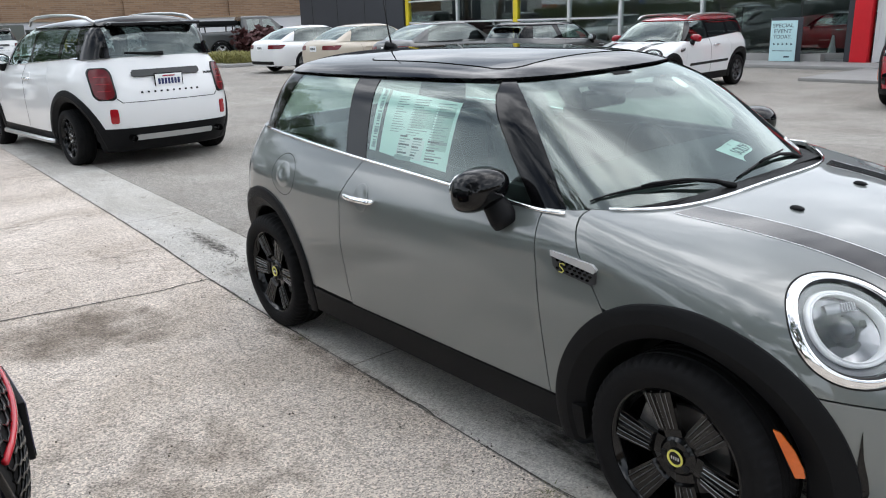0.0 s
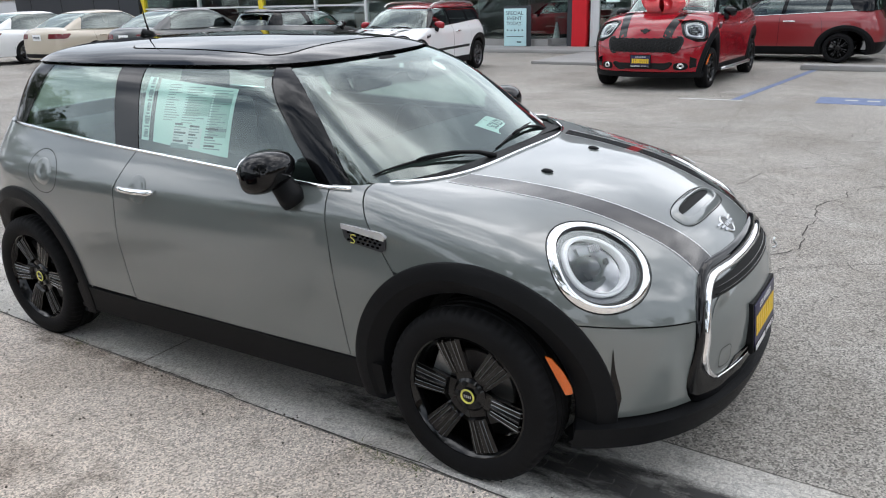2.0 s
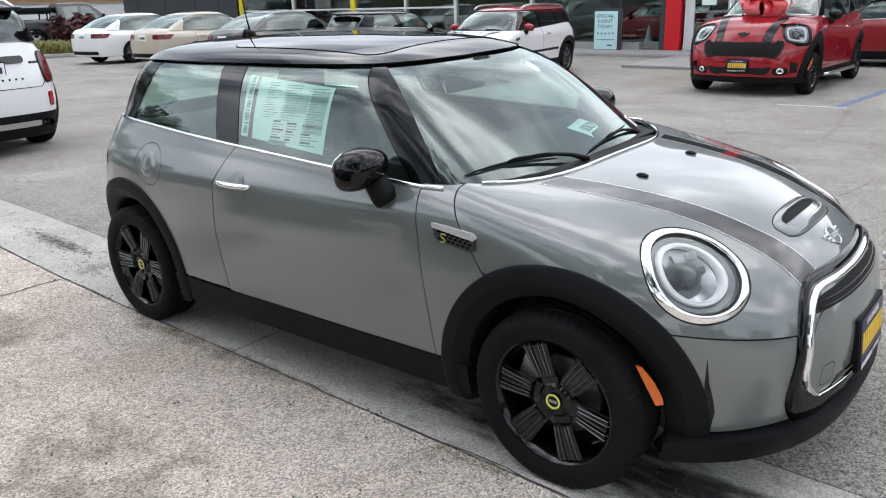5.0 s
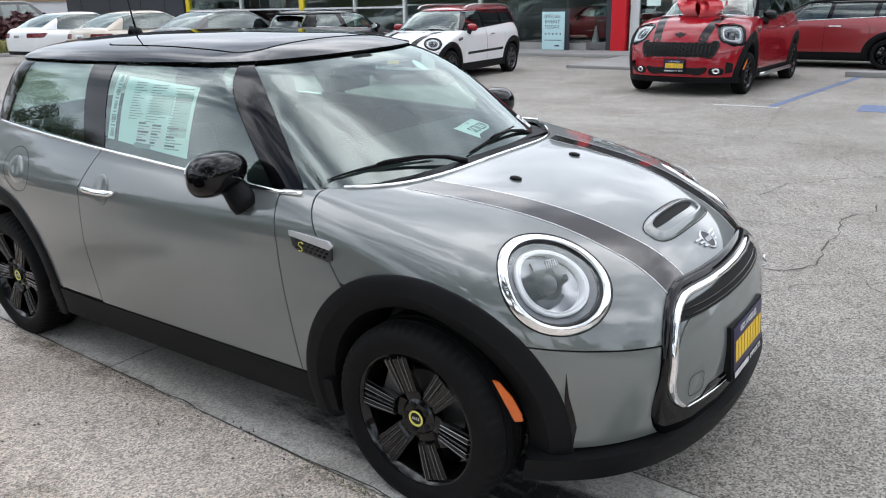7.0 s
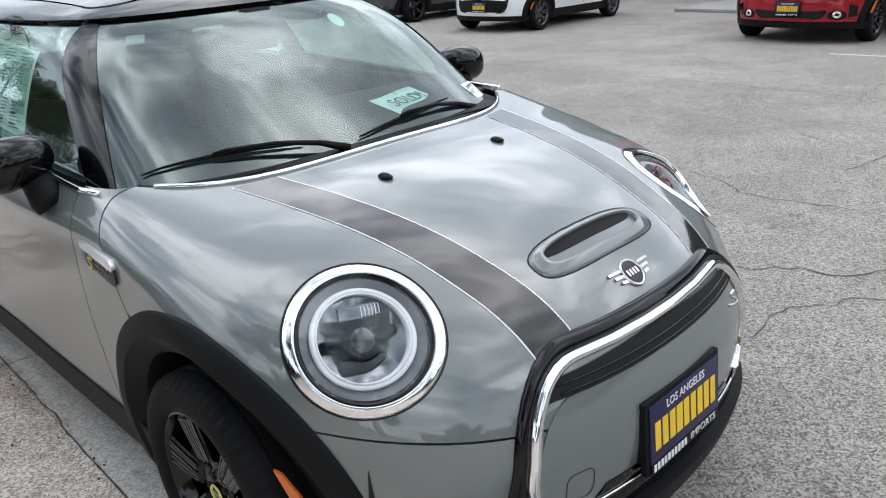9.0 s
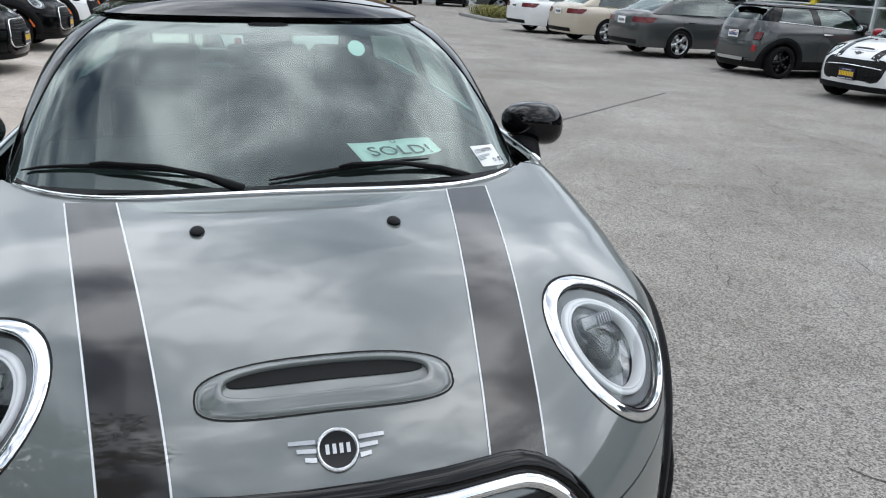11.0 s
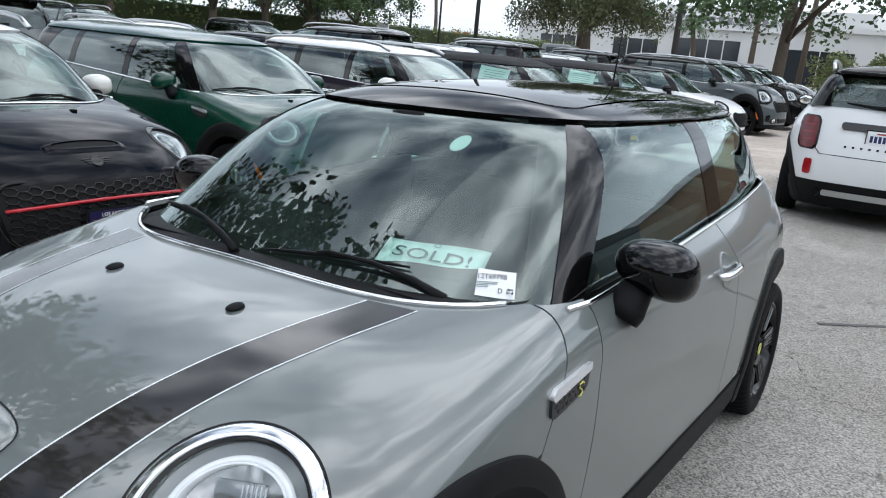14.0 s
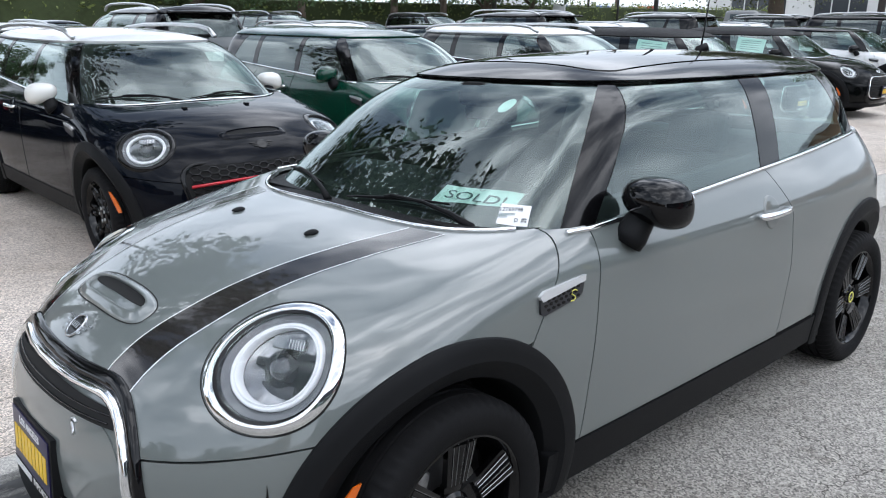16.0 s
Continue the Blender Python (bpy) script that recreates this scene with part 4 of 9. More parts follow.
        part("rear_pillar", cut_panel(cab, [half, plane_line((-2.45, 1.33), (-2.585, 1.055), (-3.0, 1.1)), ((0, 0.50 * s, 0), (0, s, 0)), under, over_belt], 0.0, 0.012, wp), BLACK_GLOSS, car)
        # bright waistline
        pts = []
        for x in np.linspace(-0.455, -2.62, 26):
            z = BELT_A[1] + (x - BELT_A[0]) * (BELT_B[1] - BELT_A[1]) / (BELT_B[0] - BELT_A[0]) if x < -0.55 else 0.945
            p = drop_on(body, [(x, z)], "y", s)[0]
            pts.append(Vector((p[0], p[1] + s * 0.001, p[2] + 0.004)))
        if wp:
            pts = [wp(p) for p in pts]
        part("waist_trim", tube_bm(pts, 0.0075, 8), chrome or CHROME, car)
    g = part("rear_window", cut_panel(cab, [((0, 0.5, 0), (0, -1, 0)), ((0, -0.5, 0), (0, 1, 0)), ((-2.3, 0, 0), (-1, 0, 0)), under, over_belt], -0.001, 0.0, wp), dark, car)
    g.visible_shadow = False
    pts = []
    for y in np.linspace(-0.645, 0.645, 31):
        p = drop_on(body, [(cowl_x(y), y)], "z", 1)[0]
        pts.append(Vector((p[0] - 0.004, p[1], p[2] + 0.004)))
    if wp:
        pts = [wp(p) for p in pts]
    part("cowl_trim", tube_bm(pts, 0.0065, 8), chrome or CHROME, car)
    part("cowl_panel", cut_union(shell, [((-0.75, 0, 0), (1, 0, 0)), ((0, 0.66, 0), (0, -1, 0)), ((0, -0.66, 0), (0, 1, 0)), ((0, 0, 0.85), (0, 0, 1))], [], -0.016, 0.0, lambda c: c.x > cowl_x(c.y) + 0.02, wp), PLASTIC, car)
    if kind == "cabrio":
        part("soft_top", cut_panel(cab, [((0, 0, rz - 0.03), (0, 0, 1))], 0.012, 0.02, wp), mat("black_canvas", (0.012, 0.012, 0.013), 0.85, vary=0.2, bump=0.3, bscale=500), car)
    else:
        part("roof", cut_panel(cab, [((0, 0, rz), (0, 0, 1))], 0.012, 0.022, wp), roof_mat, car)
    cabin_interior(car, house, wp)
    for x in (0.015, base):
        for s in (1, -1):
            mm = pose(x, s * 0.745 * wide, 0.308, 0, 0, 0 if s > 0 else 180)
            wheel(car, mm, rim, rim_mat, fine, spin={(0.015, 1): 25.0, (0.015, -1): 49.5, (base, 1): 6.0, (base, -1): 0.0}[(x, s)])
    return car, body, house, wp

# ---- ground ----
HERO = pose(0.006, 0.008, 0.014, 1.55, -0.665, 0)


def ground_z(x, y):
    """The lot is flat but for the shallow gutter under the parked car."""
    w = math.exp(-((x + 1.25) / 2.9) ** 4 - (y / 1.7) ** 4)
    return (0.014 + 0.0271 * y + 0.0116 * x) * w


def gutter_edge(x):
    return -0.850 - 0.016 * x - 0.012 * max(x, 0.0)


def ground_bm():
    xs = sorted({*np.linspace(-7, 5, 61), -6000, -400, -120, -60, -40, -20, -12, 8, 15, 40, 120, 6000})
    ys = sorted({*np.linspace(-5, 5, 51), -6000, -300, -100, -40, -20, -10, 10, 20, 40, 100, 300, 6000})
    bm = bmesh.new()
    g = [[bm.verts.new((x, y, ground_z(x, y))) for y in ys] for x in xs]
    for i in range(len(xs) - 1):
        for j in range(len(ys) - 1):
            bm.faces.new((g[i][j], g[i + 1][j], g[i + 1][j + 1], g[i][j + 1]))
    return bm


def paving(name, base, pale, dark, crack, grain=1.0, crack_scale=0.55, stain=0.5, speckle=0.85):
    """Worn paving: aggregate grain, blotches, stains and wandering cracks."""
    m = bpy.data.materials.new(name)
    m.use_nodes = True
    nt = m.node_tree
    N = nt.nodes.new
    b = nt.nodes["Principled BSDF"]
    b.inputs["Roughness"].default_value = 0.92
    b.inputs["Specular IOR Level"].default_value = 0.25
    geo = N("ShaderNodeNewGeometry")

    def noise_node(scale, detail=5, rough=0.6, dist=0.0):
        n = N("ShaderNodeTexNoise")
        n.inputs["Scale"].default_value, n.inputs["Detail"].default_value = scale, detail
        n.inputs["Roughness"].default_value, n.inputs["Distortion"].default_value = rough, dist
        nt.links.new(geo.outputs["Position"], n.inputs["Vector"])
        return n

    def ramp(src, lo, hi, a, c):
        r = N("ShaderNodeValToRGB")
        r.color_ramp.elements[0].position, r.color_ramp.elements[0].color = lo, (*a, 1)
        r.color_ramp.elements[1].position, r.color_ramp.elements[1].color = hi, (*c, 1)
        nt.links.new(src, r.inputs["Fac"])
        return r.outputs["Color"]

    def mix(kind, fac, a, c):
        x = N("ShaderNodeMix")
        x.data_type, x.blend_type = "RGBA", kind
        if isinstance(fac, float):
            x.inputs["Factor"].default_value = fac
        else:
            nt.links.new(fac, x.inputs["Factor"])
        nt.links.new(a, x.inputs["A"])
        nt.links.new(c, x.inputs["B"])
        return x.outputs["Result"]
    big = noise_node(0.35, 4, 0.55)
    mid = noise_node(2.2, 5, 0.6)
    col = mix("MIX", mid.outputs["Fac"], ramp(big.outputs["Fac"], 0.3, 0.7, dark, base), ramp(big.outputs["Fac"], 0.35, 0.7, base, pale))
    # aggregate: small stones, light and dark
    vor = N("ShaderNodeTexVoronoi")
    vor.inputs["Scale"].default_value = 95.0 * grain
    nt.links.new(geo.outputs["Position"], vor.inputs["Vector"])
    bw = N("ShaderNodeRGBToBW")
    nt.links.new(vor.outputs["Color"], bw.inputs["Color"])
    stones = ramp(bw.outputs["Val"], 0.15, 0.85, (0.30, 0.30, 0.30), (1.80, 1.78, 1.74))
    col = mix("MULTIPLY", speckle, col, stones)
    fine = noise_node(420.0, 2, 0.5)
    col = mix("MULTIPLY", 0.6, col, ramp(fine.outputs["Fac"], 0.3, 0.7, (0.6, 0.6, 0.6), (1.35, 1.35, 1.35)))
    st = noise_node(0.9, 6, 0.7, 0.6)
    col = mix("MULTIPLY", stain, col, ramp(st.outputs["Fac"], 0.40, 0.60, (0.66, 0.63, 0.59), (1, 1, 1)))
    spots = noise_node(7.0, 3, 0.5)
    col = mix("MULTIPLY", 0.6, col, ramp(spots.outputs["Fac"], 0.26, 0.36, (0.45, 0.43, 0.40), (1, 1, 1)))
    # cracks
    wob = noise_node(1.3, 5, 0.65)
    off = N("ShaderNodeVectorMath")
    off.operation = "MULTIPLY_ADD"
    off.inputs[1].default_value = (0.55, 0.55, 0.0)
    nt.links.new(wob.outputs["Color"], off.inputs[0])
    nt.links.new(geo.outputs["Position"], off.inputs[2])
    cv = N("ShaderNodeTexVoronoi")
    cv.feature, cv.voronoi_dimensions = "DISTANCE_TO_EDGE", "2D"
    cv.inputs["Scale"].default_value = crack_scale
    nt.links.new(off.outputs["Vector"], cv.inputs["Vector"])
    width = noise_node(0.5, 3)
    thr = N("ShaderNodeMapRange")
    thr.inputs["From Min"].default_value, thr.inputs["From Max"].default_value = 0.42, 0.75
    thr.inputs["To Min"].default_value, thr.inputs["To Max"].default_value = 0.0010, 0.0036
    nt.links.new(width.outputs["Fac"], thr.inputs["Value"])
    lt = N("ShaderNodeMath")
    lt.operation = "DIVIDE"
    lt.use_clamp = True
    nt.links.new(cv.outputs["Distance"], lt.inputs[0])
    nt.links.new(thr.outputs["Result"], lt.inputs[1])
    col = mix("MULTIPLY", crack, col, ramp(lt.outputs[0], 0.3, 1.0, (0.22, 0.21, 0.20), (1, 1, 1)))
    nt.links.new(col, b.inputs["Base Color"])
    hsum = N("ShaderNodeMath")
    hsum.operation = "MULTIPLY_ADD"
    hsum.inputs[1].default_value = 0.6
    nt.links.new(bw.outputs["Val"], hsum.inputs[0])
    nt.links.new(fine.outputs["Fac"], hsum.inputs[2])
    h2 = N("ShaderNodeMath")
    h2.operation = "ADD"
    nt.links.new(hsum.outputs[0], h2.inputs[0])
    nt.links.new(lt.outputs[0], h2.inputs[1])
    bp = N("ShaderNodeBump")
    bp.inputs["Strength"].default_value, bp.inputs["Distance"].default_value = 0.55, 0.006
    nt.links.new(h2.outputs[0], bp.inputs["Height"])
    nt.links.new(bp.outputs["Normal"], b.inputs["Normal"])
    MATS[name] = m
    return m


ASPHALT = paving("worn_asphalt", (0.312, 0.298, 0.277), (0.40, 0.382, 0.355), (0.238, 0.227, 0.21), 0.95, 1.65, 0.78)
CONCRETE = paving("stained_concrete", (0.60, 0.54, 0.485), (0.68, 0.62, 0.56), (0.48, 0.425, 0.375), 0.55, 1.6, 0.28, 0.65, 0.7)
STRIP = paving("smooth_gutter_concrete", (0.53, 0.52, 0.49), (0.60, 0.585, 0.55), (0.43, 0.42, 0.395), 0.25, 1.5, 0.4, 0.6, 0.35)
tagged(part("ground", ground_bm(), ASPHALT), "worn pale grey asphalt car park with wandering cracks", "ground", kind="structure")


def sheet_bm(x0, x1, ya, yb, lift, step=0.25, far=None):
    """A thin sheet that follows the ground between two lines ya(x) and yb(x)."""
    xs = np.arange(x0, x1 + step, step)
    bm = bmesh.new()
    rows = []
    for x in xs:
        a, c = ya(x), yb(x)
        ys = np.linspace(a, c, 9)
        rows.append([bm.verts.new((x, y, ground_z(x, y) + lift)) for y in ys])
    for p, q in zip(rows, rows[1:]):
        for i in range(8):
            bm.faces.new((p[i], q[i], q[i + 1], p[i + 1]))
    bmesh.ops.recalc_face_normals(bm, faces=bm.faces)
    if bm.faces[:][0].normal.z < 0:
        bmesh.ops.reverse_faces(bm, faces=bm.faces)
    return bm


tagged(part("pavement_apron", sheet_bm(-45, 10, lambda x: gutter_edge(x) - (2.2 if abs(x) < 9 else 2.2), lambda x: gutter_edge(x) - 0.006, 0.004), CONCRETE), "stained rough concrete apron with brown blotches", "pavement", kind="structure")
tagged(part("pavement_apron_far", sheet_bm(-45, 10, lambda x: gutter_edge(x) - 16.0, lambda x: gutter_edge(x) - 2.2, 0.004, 1.0), CONCRETE), "stained rough concrete parking apron under a row of cars", "pavement", kind="structure")
gut = thing("gutter", "shallow pale concrete gutter strip with dirty joints", "gutter", kind="structure")
gx = [10.0, 6.2, 2.45, -1.75, -5.3, -9.2, -13.0, -17, -21, -25, -30, -38, -45]
for a, c in zip(gx, gx[1:]):
    part("gutter_slab", sheet_bm(c + 0.006, a - 0.006, lambda x: gutter_edge(x), lambda x: gutter_edge(x) + 0.56, 0.007, (a - c - 0.012) / 16), STRIP, gut)
# stains: sheets of dirt, damp and painted car shade whose edge is broken up by noise


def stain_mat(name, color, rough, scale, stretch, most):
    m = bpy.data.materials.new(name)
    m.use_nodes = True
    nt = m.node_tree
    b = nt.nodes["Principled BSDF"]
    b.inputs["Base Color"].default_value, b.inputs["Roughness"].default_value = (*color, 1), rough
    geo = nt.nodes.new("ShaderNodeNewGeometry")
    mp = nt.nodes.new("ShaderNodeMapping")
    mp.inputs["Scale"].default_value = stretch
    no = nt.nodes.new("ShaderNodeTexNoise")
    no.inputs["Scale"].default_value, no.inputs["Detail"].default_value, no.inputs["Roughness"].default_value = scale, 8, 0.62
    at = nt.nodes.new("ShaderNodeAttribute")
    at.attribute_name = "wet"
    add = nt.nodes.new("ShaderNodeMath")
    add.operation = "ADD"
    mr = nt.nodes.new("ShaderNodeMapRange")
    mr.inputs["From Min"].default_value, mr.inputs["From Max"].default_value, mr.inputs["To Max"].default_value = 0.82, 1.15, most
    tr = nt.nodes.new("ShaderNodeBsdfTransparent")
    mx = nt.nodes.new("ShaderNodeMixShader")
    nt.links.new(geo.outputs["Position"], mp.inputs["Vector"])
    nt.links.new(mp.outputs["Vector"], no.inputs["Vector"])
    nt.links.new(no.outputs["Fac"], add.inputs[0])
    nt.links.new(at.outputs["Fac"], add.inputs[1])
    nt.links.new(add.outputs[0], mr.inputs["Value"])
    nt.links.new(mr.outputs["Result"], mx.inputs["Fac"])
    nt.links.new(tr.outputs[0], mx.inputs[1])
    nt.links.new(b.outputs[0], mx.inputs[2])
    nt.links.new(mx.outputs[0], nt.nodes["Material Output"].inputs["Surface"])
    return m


def stain(name, x, y, rx, ry, peak, material, label, lift=0.0105):
    """A soft-edged patch of dirt, damp or painted shade round (x, y)."""
    ob = part(name, sheet_bm(x - rx, x + rx, lambda q: y - ry, lambda q: y + ry, lift, rx / 24), material)
    wet = ob.data.attributes.new("wet", "FLOAT", "POINT")
    for i, v in enumerate(ob.data.vertices):
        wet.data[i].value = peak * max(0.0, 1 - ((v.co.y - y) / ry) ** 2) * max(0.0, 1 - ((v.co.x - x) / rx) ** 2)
    return tagged(ob, label, "stain", kind="structure")


# near-black: wet gutter dirt and the car's shade in one colour
DAMP_SHADE = stain_mat("damp_and_car_shade", (0.026, 0.026, 0.027), 0.45, 9.0, (0.5, 1.8, 1.0), 0.80)
BROWN_DIRT = stain_mat("brown_dirt", (0.15, 0.115, 0.085), 0.9, 6.0, (1, 1, 1), 0.55)
DARK_GRIT = stain_mat("dark_wet_grit", (0.09, 0.08, 0.07), 0.9, 22.0, (0.8, 1.5, 1), 0.75)
# the first two patches paint the car's shadow along with the damp
stain("damp_stain", 0.45, -0.60, 1.9, 0.23, 0.66, DAMP_SHADE, "damp stain with painted car shade along a concrete gutter")
stain("oil_stain", -0.2, -0.40, 0.8, 0.26, 0.62, DAMP_SHADE, "painted car shade with some damp on concrete under a parked car")
stain("dirt_stain", -3.1, -1.68, 0.62, 0.75, 0.62, BROWN_DIRT, "brown dirt stain on a rough concrete apron")
stain("dirt_stain", -1.4, -1.75, 1.0, 0.7, 0.45, BROWN_DIRT, "faint brown dirt stain on a rough concrete apron")
stain("dirt_stain", -2.0, -0.86, 1.6, 0.10, 0.50, BROWN_DIRT, "brown dirt line along a concrete gutter joint")
stain("grit_stain", -4.25, -0.48, 0.75, 0.12, 0.55, DARK_GRIT, "dark gritty dirt on a pale concrete gutter")
stain("grit_stain", -3.5, -0.62, 0.6, 0.2, 0.36, DARK_GRIT, "loose dark grit on a pale concrete gutter")

# cracks and joints: narrow dark furrows that wander between a few corners
CRACK = mat("crack_dirt", (0.085, 0.078, 0.07), 0.95, vary=0.35, scale=3, bscale=40)
crack_rnd = random.Random(17)


def crack(pts, width=0.011, label="wandering crack in worn asphalt", lift=0.003, wander=0.10):
    line = [Vector((*pts[0], 0))]
    for a, b in zip(pts, pts[1:]):
        a, b = Vector((*a, 0)), Vector((*b, 0))
        n = max(4, int((b - a).length / 0.055))
        side = Vector((a.y - b.y, b.x - a.x, 0)).normalized()
        drift = 0.0
        for k in range(1, n + 1):
            drift = 0.82 * drift + crack_rnd.gauss(0, wander * 0.16)
            line.append(a.lerp(b, k / n) + side * drift * math.sin(math.pi * k / n) * 1.6)
    bm = bmesh.new()
    rows = []
    for i, p in enumerate(line):
        d = (line[min(i + 1, len(line) - 1)] - line[max(i - 1, 0)]).normalized()
        w = Vector((-d.y, d.x, 0)) * width * crack_rnd.uniform(0.25, 0.9) * (0.5 if i in (0, len(line) - 1) else 1) * 0.5
        z = Vector((0, 0, ground_z(p.x, p.y) + lift))
        rows.append((bm.verts.new(p - w + z), bm.verts.new(p + w + z)))
    for a, b in zip(rows, rows[1:]):
        bm.faces.new((a[0], b[0], b[1], a[1]))
    for fc in bm.faces:
        fc.normal_update()
        if fc.normal.z < 0:
            fc.normal_flip()
    tagged(part("crack", bm, CRACK, smooth=False), label, "crack", kind="structure")


crack([(-6.5, 6.3), (-2.99, 6.44), (-0.86, 6.38), (0.66, 6.38), (3.0, 6.3)], 0.016)
crack([(0.52, 8.0), (0.42, 7.3), (0.26, 6.38)], 0.014)
crack([(0.02, 6.41), (-0.03, 5.76), (0.46, 5.01), (0.81, 4.59), (1.6, 4.2)], 0.013)
crack([(-0.2, 3.83), (-0.13, 4.36), (0.46, 5.01)], 0.012)
crack([(1.5, 4.6), (0.83, 4.31), (0.47, 3.43), (0.54, 2.28), (0.42, 2.07), (-0.08, 1.79)], 0.015)
crack([(-1.9, 3.5), (-0.96, 3.22), (-0.36, 2.98), (0.49, 3.05)], 0.011)
crack([(0.54, 2.28), (0.74, 2.23), (1.03, 1.93), (1.7, 1.5)], 0.010)
crack([(-1.36, 9.25), (-1.13, 7.8), (-0.98, 6.4)], 0.015)
crack([(-3.25, 6.99), (-2.67, 7.59), (-2.4, 8.72)], 0.014)
crack([(-4.4, 4.6), (-3.07, 3.96), (-2.56, 4.91), (-1.56, 4.86), (-0.13, 4.36)], 0.012)
crack([(-2.56, 4.91), (-3.1, 5.9), (-2.99, 6.44)], 0.011)
crack([(0.4, 1.19), (0.36, 1.45), (0.53, 1.84), (1.2, 2.4)], 0.009)
crack([(-5.4, 8.4), (-4.0, 8.2), (-2.67, 7.59)], 0.014)
crack([(-1.6, 2.4), (-2.6, 2.9), (-3.6, 2.6)], 0.008)
APRON_JOINT = "rough dirty joint across a concrete apron"
for x, w in ((-3.5, 0.020), (-4.42, 0.009), (-5.83, 0.012), (-7.9, 0.012), (-10.2, 0.012)):
    crack([(x, gutter_edge(x)), (x - 0.03, -1.6), (x - 0.10, -2.9)], w, APRON_JOINT, 0.007, 0.03)
crack([(x, gutter_edge(x) - 0.003) for x in (2.4, 0.8, -0.6, -2.2, -4.0, -6.0, -9.0)], 0.009, "dirty joint between an apron and a gutter", 0.009, 0.012)
crack([(x, gutter_edge(x) + 0.562) for x in (2.4, 0.8, -0.6, -2.2, -4.0, -6.0, -9.0)], 0.007, "dirty joint between a gutter and asphalt", 0.0085, 0.012)
# dirt and small weeds along the joint
rnd = random.Random(5)
bm = bmesh.new()
for i in range(620):
    x = rnd.uniform(-7, 3)
    y = gutter_edge(x) + rnd.gauss(0, 0.05)
    if i > 150:
        x, y = rnd.gauss(-3.9, 0.5), rnd.gauss(-0.52, 0.12)
    if i > 330:
        x, y = rnd.uniform(-6, 1.6), rnd.uniform(-2.6, -0.9)
    r = rnd.uniform(0.0015, 0.005)
    bmesh.ops.create_icosphere(bm, subdivisions=1, radius=r, matrix=Matrix.Translation((x, y, ground_z(x, y) + 0.008 + r * 0.5)))
tagged(part("grit", bm, mat("brown_grit", (0.10, 0.085, 0.07), 0.95, vary=0.3)), "loose brown grit along a gutter joint", "grit", kind="stuff")
bm = bmesh.new()
for cx in (-0.42, -0.18, -0.30, 0.3, -2.2, -3.0):
    for k in range(26):
        x, y = cx + rnd.gauss(0, 0.03), gutter_edge(cx) - 0.03 + rnd.gauss(0, 0.02)
        a, l = rnd.uniform(0, 6.28), rnd.uniform(0.012, 0.03)
        z = ground_z(x, y) + 0.008
        w = Vector((math.cos(a + 1.57), math.sin(a + 1.57), 0)) * 0.0022
        p0, p1 = Vector((x, y, z)), Vector((x + math.cos(a) * l, y + math.sin(a) * l, z + l * 0.5))
        bm.faces.new([bm.verts.new(v) for v in (p0 - w, p0 + w, p1)])
tagged(part("weeds", bm, mat("dry_weed", (0.13, 0.14, 0.06), 0.9, vary=0.3)), "small dry weeds in a gutter joint", "weed", kind="stuff")
BLUE_PAINT = mat("worn_blue_paint", (0.135, 0.175, 0.29), 0.85, vary=0.35, scale=9, bscale=70)
LINE_PAINT = mat("worn_white_paint", (0.46, 0.46, 0.445), 0.85, vary=0.3, scale=9)


def ground_mark(name, x0, y0, x1, y1, w, material, label):
    d = Vector((x1 - x0, y1 - y0, 0))
    bm = box_bm(d.length, w, 0.004, 0, 0, 0.002)
    ob = part(name, bm, material)
    ob.matrix_basis = pose((x0 + x1) / 2, (y0 + y1) / 2, 0.0, 0, 0, math.degrees(math.atan2(d.y, d.x)))
    tagged(ob, label, "road marking", kind="structure")
    return ob


ground_mark("marking_blue", -1.52, 9.2, -1.20, 14.2, 0.11, BLUE_PAINT, "worn blue painted parking bay line")
ground_mark("marking_blue_across", -2.3, 9.12, -1.4, 9.2, 0.09, LINE_PAINT, "worn white painted parking bay line")
ground_mark("marking_blue_box", -0.45, 9.65, 1.6, 9.75, 0.72, BLUE_PAINT, "worn blue painted box on asphalt")
for k in range(3):
    ground_mark("marking_white_bar", -0.1 + 0.28 * k, 9.72, 0.06 + 0.28 * k, 9.73, 0.10, LINE_PAINT, "worn white painted bars on a blue box").location.z = 0.004
# dark sealed joint in the lot
ground_mark("marking_joint", -4.2, 0.85, -9.0, 6.4, 0.035, mat("dark_joint_tar", (0.10, 0.098, 0.095), 0.9, vary=0.3), "dark tar-filled joint in the asphalt")

hero, h_body, h_house, _ = mini_car("grey electric three-door hatchback with black roof and dark bonnet stripes", HERO, GREY, BLACK_GLOSS, rear_glass=GLASS)

# ---- the grey hatchback's own details ----


def stripe_poly(y0, y1, n=24):
    """An outline in plan between two shares of the bonnet stripe's width, from the cowl to the nose."""
    def edge(t, k):
        x = 0.640 - 0.835 * t
        inner = 0.247 + 0.146 * t ** 1.3 + 0.04 * t * (1 - t)
        return x - 0.03 * k * t, inner + k * (0.108 + 0.012 * t)
    left = [edge(i / n, y0) for i in range(n + 1)]
    right = [edge(i / n, y1) for i in range(n, -1, -1)]
    return left + right


def mirror_poly(poly, s):
    return poly if s > 0 else [(x, -y) for x, y in poly][::-1]


